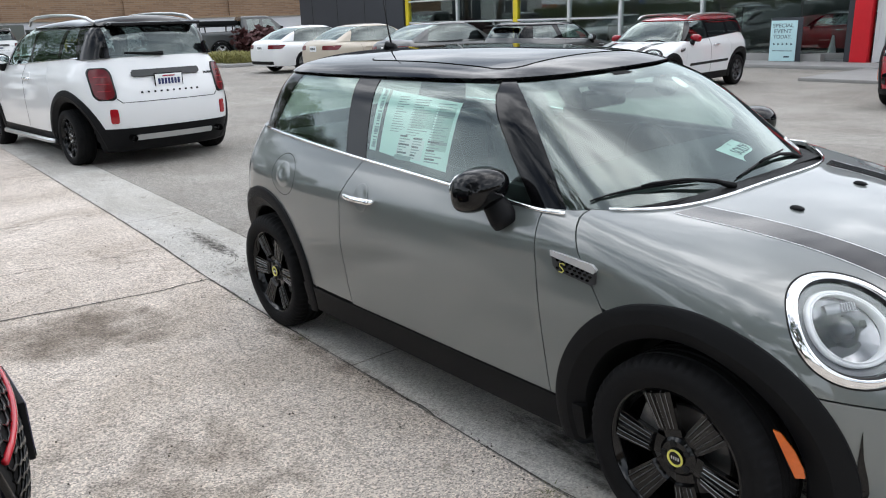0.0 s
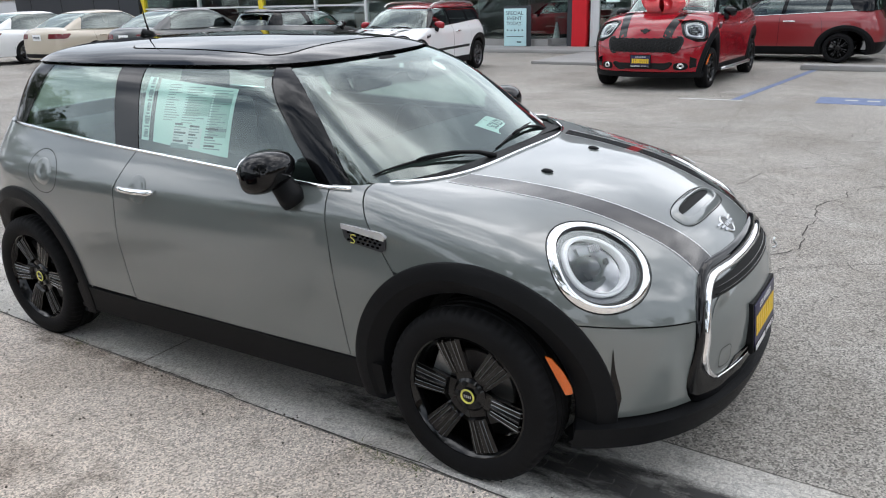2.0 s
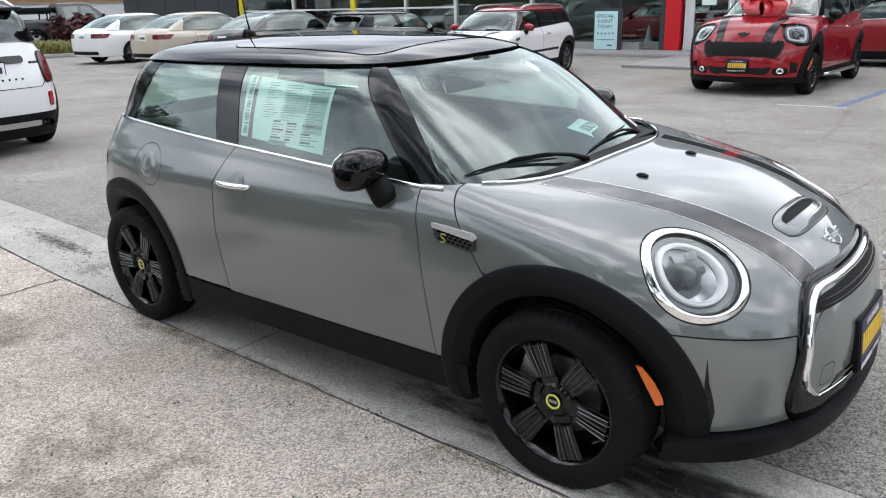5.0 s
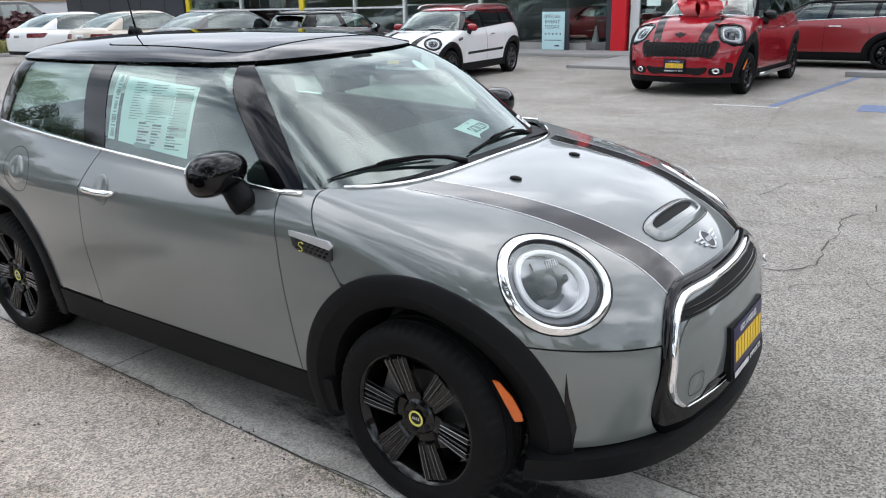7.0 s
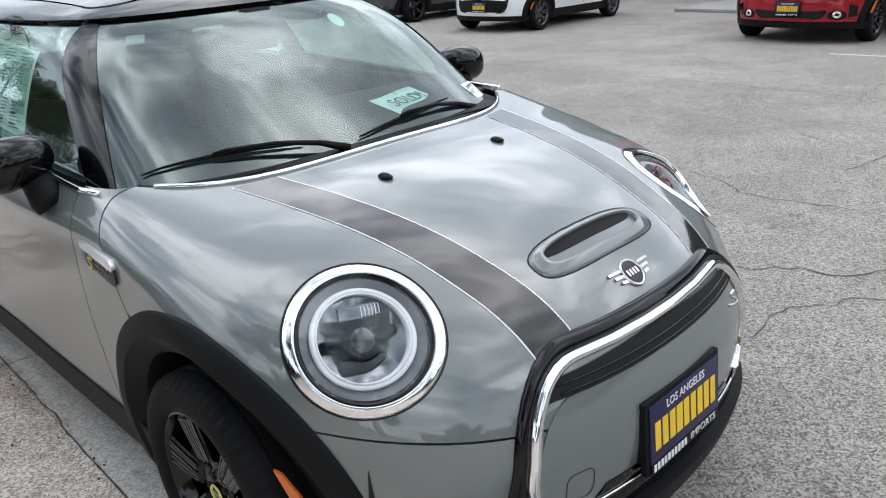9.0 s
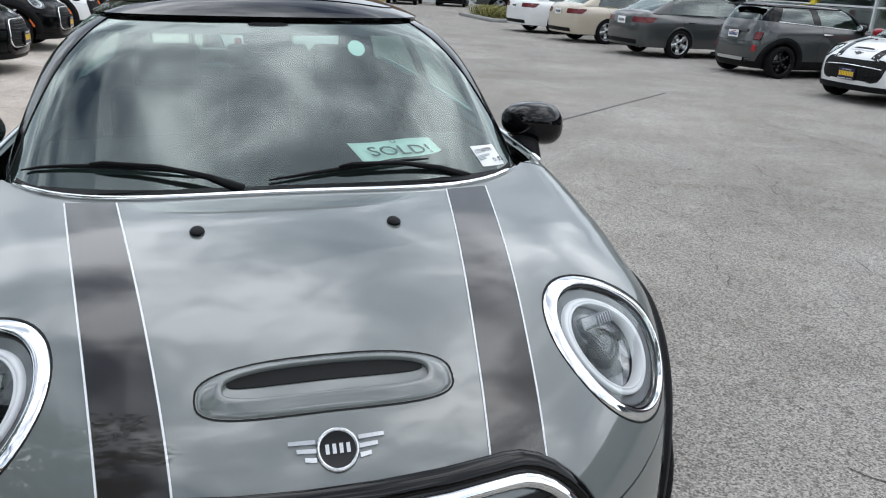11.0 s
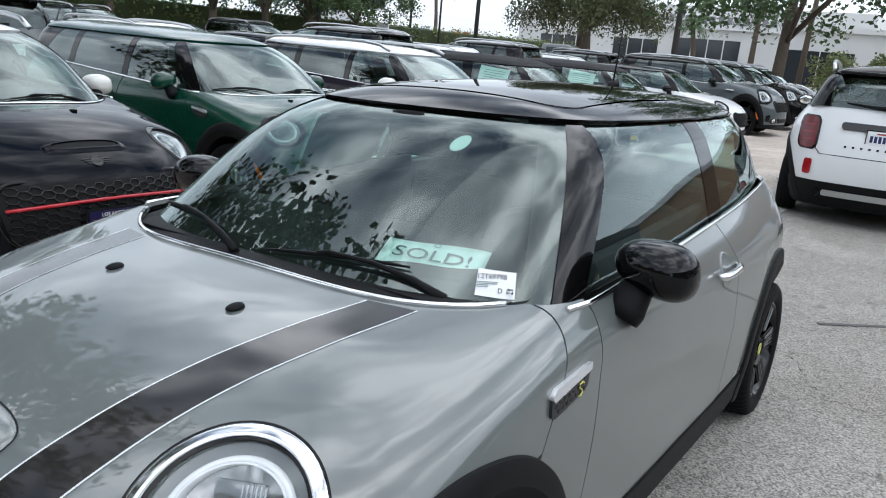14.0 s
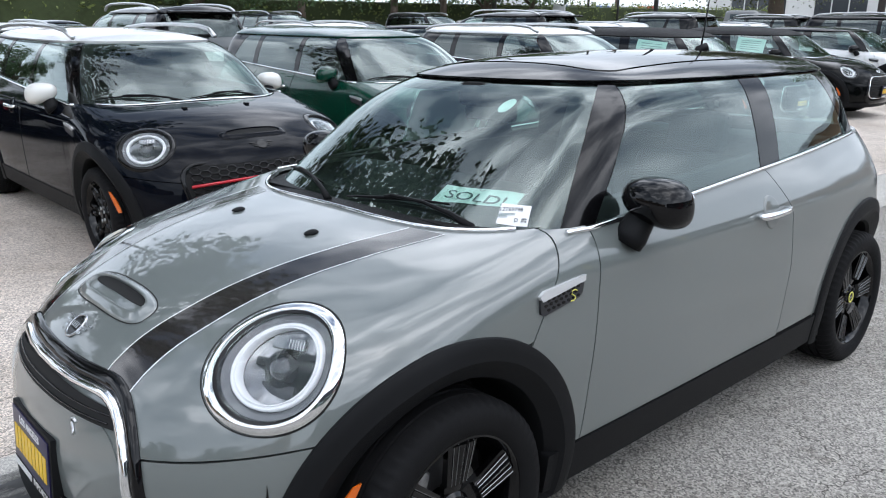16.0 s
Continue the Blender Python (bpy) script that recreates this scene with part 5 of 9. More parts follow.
def bars(parent, name, material, m, w, h, count, rnd, length=(0.5, 1.0), thick=0.0006):
    """Rows of plain bars standing in for small print, in the xy plane of m."""
    for i in range(count):
        l = w * rnd.uniform(*length)
        y = h / 2 - (i + 0.5) * h / count
        bm = box_bm(l, h / count * 0.45, thick, -w / 2 + l / 2, y, thick / 2)
        bmesh.ops.transform(bm, matrix=m, verts=bm.verts)
        part(name, bm, material, parent, smooth=False)


def dealer_plate(parent, m):
    """A blue dealer plate with yellow and white bars in a black frame, in the xy plane of m."""
    frame_ob = part("plate_frame", box_bm(0.325, 0.185, 0.018, 0, 0, -0.009, 0.005), PLASTIC, parent)
    frame_ob.matrix_basis = m
    part("plate", box_bm(0.30, 0.150, 0.004, 0, 0.006, 0.002, 0.001), mat("plate_blue", (0.009, 0.007, 0.05), 0.35), frame_ob)
    part("plate_strip", box_bm(0.30, 0.026, 0.004, 0, -0.076, 0.003, 0.001), PLASTIC, frame_ob)
    yl, wh = mat("plate_yellow", (0.80, 0.52, 0.02), 0.4), mat("plate_white", (0.75, 0.75, 0.75), 0.4)
    for k in range(9):
        part("plate_mark", box_bm(0.022 if k != 3 else 0.026, 0.070, 0.0016, (k - 4) * 0.0305, 0.0, 0.005), yl, frame_ob, smooth=False)
    text_ob("lettering", "LOS ANGELES", 0.03, wh, frame_ob, Matrix.Translation((0, 0.060, 0.0046)), 0.0008, fit=(0.165, 0.020))
    for k in range(10):
        part("plate_mark", box_bm(0.009, 0.018, 0.0016, -0.138 + k * 0.0145, -0.076, 0.0058), wh, frame_ob, smooth=False)
    text_ob("lettering", "IMPORTS", 0.03, wh, frame_ob, Matrix.Translation((0.075, -0.076, 0.0050)), 0.0008, fit=(0.115, 0.018))
    return frame_ob


def wing_emblem(parent, f, x, warp=None, material=None):
    """A ring with three short feathers on either side, on the bonnet."""
    material = material or CHROME
    c = drop_on(f, [(x, 0)], "z", 1)[0]
    part("emblem", decal(f, ellipse(x, 0, 0.024, 0.030, 28), "z", 1, 0.004, 0.006, warp=warp), BLACK_GLOSS, parent)
    part("emblem_ring", ring_decal(f, ellipse(x, 0, 0.028, 0.035, 28), ellipse(x, 0, 0.022, 0.028, 28), "z", 1, ((0, 0), (0.2, 0.006), (0.8, 0.006), (1, 0.003)), warp), material, parent)
    for k in range(4):
        y = (k - 1.5) * 0.011
        part("emblem_mark", decal(f, [(x - 0.006, y - 0.003), (x + 0.006, y - 0.003), (x + 0.006, y + 0.003), (x - 0.006, y + 0.003)], "z", 1, 0.0055, 0.002, warp=warp), material, parent)
    for s in (1, -1):
        for k in range(3):
            x0 = x - 0.014 + 0.011 * k
            y0, y1 = s * 0.034, s * (0.076 - 0.012 * k)
            part("emblem_feather", decal(f, [(x0, y0), (x0 + 0.0055, y0), (x0 + 0.003, y1), (x0 - 0.002, y1)], "z", 1, 0.005, 0.006, warp=warp), material, parent)


def scoop(parent, f, warp=None, hw=0.215, x0=0.50, paint_mat=None, only_slot=False):
    """The bonnet scoop: a raised lip round a slot, its shaded mouth painted black."""
    def ov(cx, rx, ry, p=3.0):
        return [(cx + math.copysign(abs(math.sin(a)) ** (2 / p), math.sin(a)) * rx, math.copysign(abs(math.cos(a)) ** (2 / p), math.cos(a)) * ry) for a in (2 * math.pi * i / 44 for i in range(44))]
    sc = part("scoop", ring_decal(f, ov(x0, 0.052, hw), ov(x0 - 0.004, 0.028, hw - 0.044), "z", 1, ((0, -0.004), (0.03, -0.003), (0.07, 0.0012), (0.35, 0.005), (0.7, 0.0105), (0.9, 0.0125), (0.97, 0.0115), (1, 0.0008)), warp), paint_mat, parent)
    part("scoop_seam", ring_decal(f, ov(x0, 0.0545, hw + 0.0025), ov(x0, 0.0515, hw - 0.0005), "z", 1, ((0, 0.0012), (0.5, 0.0014), (1, 0.0012)), warp), SHADOW, sc)
    part("scoop_slot", decal(f, ov(x0 - 0.004, 0.028, hw - 0.044), "z", 1, 0.0012, 0.0, 0.03, warp), paint_mat if not only_slot else SHADOW, sc)
    # flat black patch in place of the shade inside an opening
    part("scoop_mouth", decal(f, ov(x0 - (0.006 if only_slot else 0.016), 0.026 if only_slot else 0.015, hw - (0.046 if only_slot else 0.050)), "z", 1, 0.0035, 0.002, 0.03, warp), SHADOW, sc)
    return sc


def oval_on(f, cx, cy, rx, ry, axis, sign, off, rim, warp=None, p=2.0):
    pts = [(cx + math.copysign(abs(math.cos(a)) ** (2 / p), math.cos(a)) * rx, cy + math.copysign(abs(math.sin(a)) ** (2 / p), math.sin(a)) * ry) for a in (2 * math.pi * i / 32 for i in range(32))]
    return decal(f, pts, axis, sign, off, rim, 0.03, warp)


def door_handle(parent, f, s, x=-1.535, z=0.856, warp=None, material=None, cup=None):
    part("handle_cup", ring_decal(f, ellipse(x, z, 0.056, 0.060, 32), ellipse(x, z, 0.004, 0.004, 32), "y", s, ((0, 0.0002), (0.05, 0.0042), (0.12, 0.0044), (0.35, 0.0026), (0.7, 0.0014), (1, 0.0010)), warp), cup or SHADOW, parent)
    y = abs(drop_on(f, [(x, z)], "y", s)[0][1])
    pts = [Vector((x + dx, s * (y + dy), z)) for dx, dy in ((-0.115, 0.006), (-0.10, 0.022), (-0.05, 0.031), (0.03, 0.031), (0.095, 0.024), (0.112, 0.006))]
    if warp:
        pts = [warp(p) for p in pts]
    part("door_handle", tube_bm(pts, 0.012, 10, radii=[0.010, 0.013, 0.0135, 0.0135, 0.013, 0.010]), material or CHROME, parent)


def side_scuttle(parent, f, s, warp=None, badge=True, material=None):
    """The side badge on the wing: a mesh insert under a bright bar."""
    poly = [(-0.448, 0.833), (-0.440, 0.800), (-0.425, 0.788), (-0.285, 0.768), (-0.271, 0.776), (-0.270, 0.812)]
    if s < 0:
        poly = poly[::-1]
    ob = part("side_scuttle", decal(f, poly, "y", s, 0.007, 0.010, 0.03, warp), mat("grey_mesh_insert", (0.022, 0.023, 0.026), 0.4, vary=0.2, scale=90), parent)
    bar = [(-0.452, 0.846), (-0.449, 0.831), (-0.275, 0.808), (-0.266, 0.822), (-0.283, 0.834)]
    part("scuttle_bar", decal(f, bar, "y", s, 0.011, 0.012, 0.03, warp), material or mat("satin_chrome", (0.72, 0.73, 0.74), 0.22, 0.45), ob)
    for i in range(7 if badge else 0):
        for j in range(3):
            x, z = -0.420 + 0.02 * i + 0.01 * (j % 2), 0.821 - 0.0125 * j - 0.0024 * i
            part("mesh_cell", oval_on(f, x, z, 0.0065, 0.004, "y", s, 0.0082, 0.001, warp), BLACK_GLOSS, ob)
    if badge:
        y = abs(drop_on(f, [(-0.40, 0.80)], "y", s)[0][1]) + 0.0095
        pts = [(-0.388, 0.812), (-0.396, 0.816), (-0.408, 0.814), (-0.410, 0.806), (-0.398, 0.799), (-0.393, 0.792), (-0.400, 0.786), (-0.412, 0.787)]
        pts = [Vector((x if s < 0 else -0.80 - x, s * y, z)) for x, z in pts]
        part("badge_letter", tube_bm(pts, 0.0019, 6), YELLOW, ob)
    return ob


def wiper(parent, f, pts, name="wiper", warp=None):
    root = new(name)
    root.parent = parent
    tip, end, pivot = [Vector(p) for p in pts]

    def lift(p, d):
        q = np.array([p[:]])
        q = project(f, q, 0, 4)
        g = gradient(f, q)[0]
        r = Vector(q[0]) + d * Vector(g).normalized()
        return warp(r) if warp else r
    blade = [lift(tip.lerp(end, t), 0.009) for t in np.linspace(0, 1, 9)]
    part("wiper_blade", tube_bm(blade, 0.010, 6, radii=[0.0025, 0.004, 0.005, 0.0058, 0.0062, 0.0058, 0.005, 0.004, 0.0025]), PLASTIC, root)
    mid = lift(tip.lerp(end, 0.5), 0.022)
    pivot = warp(pivot) if warp else pivot
    arm = [pivot, pivot.lerp(mid, 0.25) + Vector((0, 0, 0.016)), pivot.lerp(mid, 0.6) + Vector((0, 0, 0.018)), mid, lift(tip.lerp(end, 0.42), 0.017)]
    part("wiper_arm", tube_bm(arm, 0.009, 6, radii=[0.014, 0.0085, 0.006, 0.006, 0.0045]), PLASTIC, root)
    return root


def hero_details(car, f, house):
    rnd = random.Random(4)
    for s in (1, -1):
        st = part("bonnet_stripe", decal(f, mirror_poly(stripe_poly(0.04, 0.96), s), "z", 1, 0.0012, 0.0, 0.03), STRIPE, car)
        part("pinstripe", decal(f, mirror_poly(stripe_poly(0.0, 0.032), s), "z", 1, 0.0013, 0.0, 0.03), WHITE_LINE, st)
        part("pinstripe", decal(f, mirror_poly(stripe_poly(0.968, 1.0), s), "z", 1, 0.0013, 0.0, 0.03), WHITE_LINE, st)
        door_handle(car, f, s, cup=GREY)
        side_scuttle(car, f, s)
        c = drop_on(f, [(0.012, 0.213 * s)], "z", 1)[0]
        nz = bmesh.new()
        bmesh.ops.create_uvsphere(nz, u_segments=14, v_segments=8, radius=1.0)
        for v in nz.verts:
            v.co = (v.co.x * 0.024 + 0.004, v.co.y * 0.016, max(v.co.z, -0.2) * (0.010 - 0.003 * v.co.x))
        bmesh.ops.translate(nz, verts=nz.verts, vec=Vector(c) + Vector((0, 0, 0.001)))
        part("washer_nozzle", nz, PLASTIC, car)
        # front corner: air slit and amber reflector
        slit = [(0.462, 0.53), (0.470, 0.46), (0.482, 0.40), (0.486, 0.36), (0.474, 0.285), (0.464, 0.35), (0.460, 0.45)]
        part("air_slit", decal(f, slit if s > 0 else slit[::-1], "y", s, 0.003, 0.004, 0.02), BLACK_GLOSS, car)
        amb = [(0.286, 0.512), (0.304, 0.506), (0.336, 0.462), (0.357, 0.415), (0.361, 0.390), (0.340, 0.385), (0.326, 0.42), (0.306, 0.466)]
        part("amber_marker", decal(f, amb if s > 0 else amb[::-1], "y", s, 0.0185, 0.006, 0.02), AMBER, car)
        red = [(-2.49 - (x - 0.02), z) for x, z in amb]
        part("red_marker", decal(f, red if s < 0 else red[::-1], "y", s, 0.0185, 0.006, 0.02), RED_LENS, car)
    scoop(car, f, paint_mat=GREY)
    wing_emblem(car, f, 0.606, None, mat("emblem_chrome", (0.50, 0.51, 0.52), 0.16, 1.0))
    # charging flap on one flank
    part("charge_flap_seam", ring_decal(f, ellipse(-2.243, 0.868, 0.125, 0.098, 40), ellipse(-2.243, 0.868, 0.122, 0.095, 40), "y", -1, ((0, 0.0008), (0.5, 0.001), (1, 0.0008))), SHADOW, car)
    part("charge_flap", ring_decal(f, ellipse(-2.243, 0.868, 0.075, 0.060, 36), ellipse(-2.243, 0.868, 0.02, 0.016, 36), "y", -1, ((0, 0.0), (0.15, 0.003), (0.7, 0.004), (1, 0.001))), GREY, car)
    # nose: gloss black frame, bright surround, dark slot, body-coloured panel
    outer = close_set(rounded(0, 0.470, 0.484, 0.236, 0.18, 8, -0.10))
    inner = close_set(rounded(0, 0.504, 0.448, 0.172, 0.145, 8, -0.07))
    inner2 = close_set(rounded(0, 0.497, 0.424, 0.159, 0.131, 8, -0.06))
    fr = part("grille_frame", ring_decal(f, outer, inner, "x", 1, ((0, -0.002), (0.06, 0.007), (0.3, 0.013), (0.7, 0.014), (1, 0.006))), BLACK_GLOSS, car)
    band = ring_decal(f, inner, inner2, "x", 1, ((0, 0.004), (0.1, 0.014), (0.5, 0.018), (0.9, 0.014), (1, 0.002)))
    bmesh.ops.delete(band, geom=[fc for fc in band.faces if fc.calc_center_median().z < 0.352], context="FACES")
    part("grille_surround", band, CHROME, fr)
    pts = [Vector(p) + Vector((0.010, 0, 0)) for p in drop_on(f, [(y, 0.340) for y in np.linspace(-0.37, 0.37, 17)], "x", 1)]
    part("panel_trim", tube_bm(pts, 0.0032, 6), CHROME, fr)
    part("grille_panel", decal(f, rounded(0, 0.478, 0.425, 0.132, 0.11, 8, -0.05), "x", 1, 0.004, 0.008, 0.04), GREY, fr)
    part("grille_slot", decal(f, [(-0.400, 0.600), (-0.37, 0.606), (0.37, 0.606), (0.400, 0.600), (0.380, 0.622), (0.33, 0.643), (0.0, 0.658), (-0.33, 0.643), (-0.380, 0.622)], "x", 1, 0.0065, 0.0, 0.03), SHADOW, fr)
    for z in (0.618, 0.634):
        pts = [Vector(p) + Vector((0.009, 0, 0)) for p in drop_on(f, [(y, z) for y in np.linspace(-0.35, 0.35, 15)], "x", 1)]
        part("grille_slat", tube_bm(pts, 0.0025, 6), BLACK_GLOSS, fr)
    low = [(-0.26, 0.375), (-0.33, 0.31), (-0.30, 0.292), (0.30, 0.292), (0.33, 0.31), (0.26, 0.375)]
    part("lower_intake", decal(f, low, "x", 1, 0.007, 0.004, 0.03), BLACK_GLOSS, fr)
    part("tow_cover_seam", ring_decal(lambda p: f(p) - 0.004, rounded(-0.335, 0.405, 0.036, 0.036, 0.02, 5), rounded(-0.335, 0.405, 0.034, 0.034, 0.019, 5), "x", 1, ((0, 0.0012), (1, 0.0012))), SHADOW, fr)
    pts = [(0.713, 0.262, 0.618), (0.713, 0.275, 0.624), (0.713, 0.287, 0.618), (0.716, 0.284, 0.606), (0.718, 0.270, 0.598), (0.720, 0.262, 0.588), (0.718, 0.275, 0.578), (0.713, 0.292, 0.582)]
    part("grille_letter", tube_bm([Vector((p[0] + 0.006, 0.555 - p[1], 0.605 + (p[2] - 0.600) * 0.8)) for p in pts], 0.0038, 6), SILVER, fr)
    holder = part("plate_holder", box_bm(0.05, 0.33, 0.14, 0.725, 0.0, 0.44, 0.012), PLASTIC, car)
    dealer_plate(car, Matrix.Translation((0.755, 0.0, 0.435)) @ Matrix(((0, 0, 1, 0), (1, 0, 0, 0), (0, 1, 0, 0), (0, 0, 0, 1))) @ pose(0, 0, 0, -4, 0, 0))
    # roof: sunroof panel, aerial, front seam
    out = rounded(-1.52, 0, 0.50, 0.44, 0.10, 6)
    inn = rounded(-1.52, 0, 0.494, 0.434, 0.096, 6)

    def roof_skin(p):
        return house(p) - 0.012
    part("sunroof", decal(roof_skin, inn, "z", 1, 0.003, 0.0, 0.06), mat("sunroof_glass", (0.003, 0.003, 0.004), 0.02, spec=0.35), car)
    part("sunroof_seam", ring_decal(roof_skin, out, inn, "z", 1, ((0, 0.0012), (0.5, 0.0015), (1, 0.0012))), SHADOW, car)
    x, z = -2.42, 1.392
    fin = tube_bm([(x + 0.06, 0, z - 0.01), (x + 0.03, 0, z + 0.022), (x - 0.03, 0, z + 0.035), (x - 0.06, 0, z + 0.01)], 0.02, 10, radii=[0.010, 0.018, 0.018, 0.010])
    aer = part("aerial_base", fin, PLASTIC, car)
    part("aerial_rod", tube_bm([(x + 0.01, 0, z + 0.02), (x - 0.01, 0, z + 0.10), (x - 0.05, 0, z + 0.33)], 0.003, 6, radii=[0.0055, 0.004, 0.002]), PLASTIC, aer)
    wiper(car, house, ((-0.290, -0.045, 0.962), (-0.375, 0.385, 0.965), (-0.345, 0.50, 0.935)))
    wiper(car, house, ((-0.452, -0.64, 0.965), (-0.335, -0.22, 0.957), (-0.262, -0.11, 0.945)))


def windscreen_papers(car, house):
    """The sold notice on the dashboard, the stock label, the toll disc and the window sheet."""
    at = HERO @ Matrix.Translation((-0.517, 0.343, 0.972))
    u = Vector((-0.088, 0.256, -0.010)).normalized()
    n = Vector((0.30, 0.10, 0.95)).normalized()
    v = n.cross(u).normalized()
    n = u.cross(v)
    turn = Matrix((u, v, n)).transposed().to_4x4()
    paper = thing("sold_notice", "pale green paper notice lettered SOLD! lying on a car's dashboard", "sign", at @ turn)
    bm = grid_fill([(-0.140, -0.068), (0.140, -0.068), (0.140, 0.068), (-0.140, 0.068)], 0.03)
    for w in bm.verts:
        w.co.z = 0.004 * math.sin(w.co.x * 18) + 0.002
    bmesh.ops.solidify(bm, geom=bm.faces[:], thickness=0.0006)
    part("sheet", bm, PAPER, paper)
    text_ob("lettering", "SOLD!", 0.09, mat("notice_grey_ink", (0.05, 0.09, 0.09), 0.6), paper, Matrix.Translation((0, -0.004, 0.0085)), 0.0006, fit=(0.205, 0.050))
    part("crest", lathe_bm([(0.0085, 0.006), (0.009, 0.008), (0.0085, 0.010)], 18, "z"), INK_GREY, paper).location = (0, 0.050, 0)
    # stock label stuck inside the screen
    lab = part("stock_label", decal(house, [(0.530, 1.000), (0.556, 0.952), (0.635, 0.948), (0.610, 0.997)], "x", 1, 0.0016, 0.0008, 0.02), PAPER_WHITE)
    lab.matrix_basis = HERO
    tagged(lab, "white printed stock label stuck on a car windscreen", "label")
    p = drop_on(house, [(0.583, 0.974)], "x", 1)[0]
    g = Vector(gradient(house, np.array([p]))[0]).normalized()
    du = Vector((-0.050, 0.076, -0.004))
    du = (du - du.dot(g) * g).normalized()
    dv = g.cross(du)
    fr = Matrix((du, dv, g)).transposed().to_4x4()
    m0 = Matrix.Translation(Vector(p) + 0.0034 * g) @ fr
    text_ob("lettering", "12T69798", 0.02, INK, lab, m0 @ Matrix.Translation((-0.008, 0.019, 0)), 0.0002, fit=(0.066, 0.014))
    text_ob("lettering", "D", 0.02, INK, lab, m0 @ Matrix.Translation((0.012, -0.020, 0)), 0.0002, fit=(0.010, 0.013))
    bars(lab, "small_print", INK_GREY, m0 @ Matrix.Translation((-0.018, -0.003, 0)), 0.05, 0.018, 4, random.Random(2), thick=0.0004)
    code = random.Random(9)
    for i in range(6):
        for j in range(6):
            if code.random() < 0.5:
                bm = box_bm(0.0024, 0.0024, 0.0004, 0.028 + i * 0.0026, -0.026 + j * 0.0026, 0)
                bmesh.ops.transform(bm, matrix=m0, verts=bm.verts)
                part("print_square", bm, INK, lab, smooth=False)
    disc = part("toll_disc", decal(house, ellipse(0.255, 1.251, 0.026, 0.020, 24), "x", 1, -0.004, 0.0008, 0.02), PAPER)
    disc.matrix_basis = HERO
    tagged(disc, "round pale tag stuck behind a car windscreen", "label")
    # window sheet behind the passenger glass
    rnd = random.Random(11)
    sheet = part("window_sticker", decal(house, [(-1.575, 1.278), (-1.105, 1.248), (-1.095, 1.000), (-1.545, 1.034)][::-1], "y", -1, -0.006, 0.0008, 0.05), PAPER)
    sheet.matrix_basis = HERO
    tagged(sheet, "large pale green printed price sheet inside a car's side window", "label")
    strip = part("sticker_strip", decal(house, [(-1.655, 1.284), (-1.600, 1.281), (-1.575, 1.036), (-1.622, 1.038)][::-1], "y", -1, -0.006, 0.0008, 0.05), PAPER)
    strip.matrix_basis = HERO
    tagged(strip, "narrow pale printed strip inside a car's side window", "label")

    def on_glass(x, z, w, h, material, owner, up=0.0012):
        bm = decal(house, [(x - w / 2, z - h / 2), (x + w / 2, z - h / 2), (x + w / 2, z + h / 2), (x - w / 2, z + h / 2)], "y", -1, -0.006 + up, 0.0, 0.06)
        part("print", bm, material, owner, smooth=False)
    pale = mat("sticker_shade", (0.42, 0.58, 0.53), 0.7)
    on_glass(-1.30, 1.180, 0.14, 0.070, pale, sheet, 0.0008)
    on_glass(-1.17, 1.150, 0.10, 0.16, pale, sheet, 0.0008)
    on_glass(-1.34, 1.062, 0.17, 0.075, PAPER_WHITE, sheet, 0.0008)
    for i in range(15):
        z = 1.262 - 0.0095 * i
        for x0, x1 in ((-1.50, -1.40), (-1.385, -1.25), (-1.235, -1.12)):
            l = (x1 - x0) * rnd.uniform(0.45, 0.95)
            on_glass(x0 + l / 2, z - 0.06 * (x0 + 1.5) - 0.006, l, 0.0028, INK_GREY, sheet)
    for i in range(8):
        z = 1.108 - 0.0105 * i
        for x0, x1 in ((-1.42, -1.34), (-1.33, -1.26), (-1.235, -1.12)):
            l = (x1 - x0) * rnd.uniform(0.4, 0.9)
            on_glass(x0 + l / 2, z - 0.05 * (x0 + 1.4), l, 0.0042 if i % 3 else 0.007, INK if i % 3 == 0 else INK_GREY, sheet, 0.0016)
    on_glass(-1.375, 1.026, 0.11, 0.018, INK_GREY, sheet, 0.0016)
    on_glass(-1.17, 1.205, 0.10, 0.016, INK_GREY, sheet, 0.0016)
    on_glass(-1.17, 1.098, 0.10, 0.012, INK_GREY, sheet, 0.0016)
    for i in range(18):
        on_glass(-1.617 + 0.0013 * i, 1.270 - 0.0128 * i, 0.034 * rnd.uniform(0.5, 1), 0.006 if i % 4 else 0.016, INK_GREY, strip)


hero_details(hero, h_body, h_house)
windscreen_papers(hero, h_house)

# ---- other cars ----


def recolour(root, swap):
    """Gives a copied car its own paint."""
    for ob in root.children_recursive:
        if ob.type == "MESH":
            for sl in ob.material_slots:
                if sl.material in swap:
                    new_mat = swap[sl.material]
                    sl.link = "OBJECT"
                    sl.material = new_mat
    return root


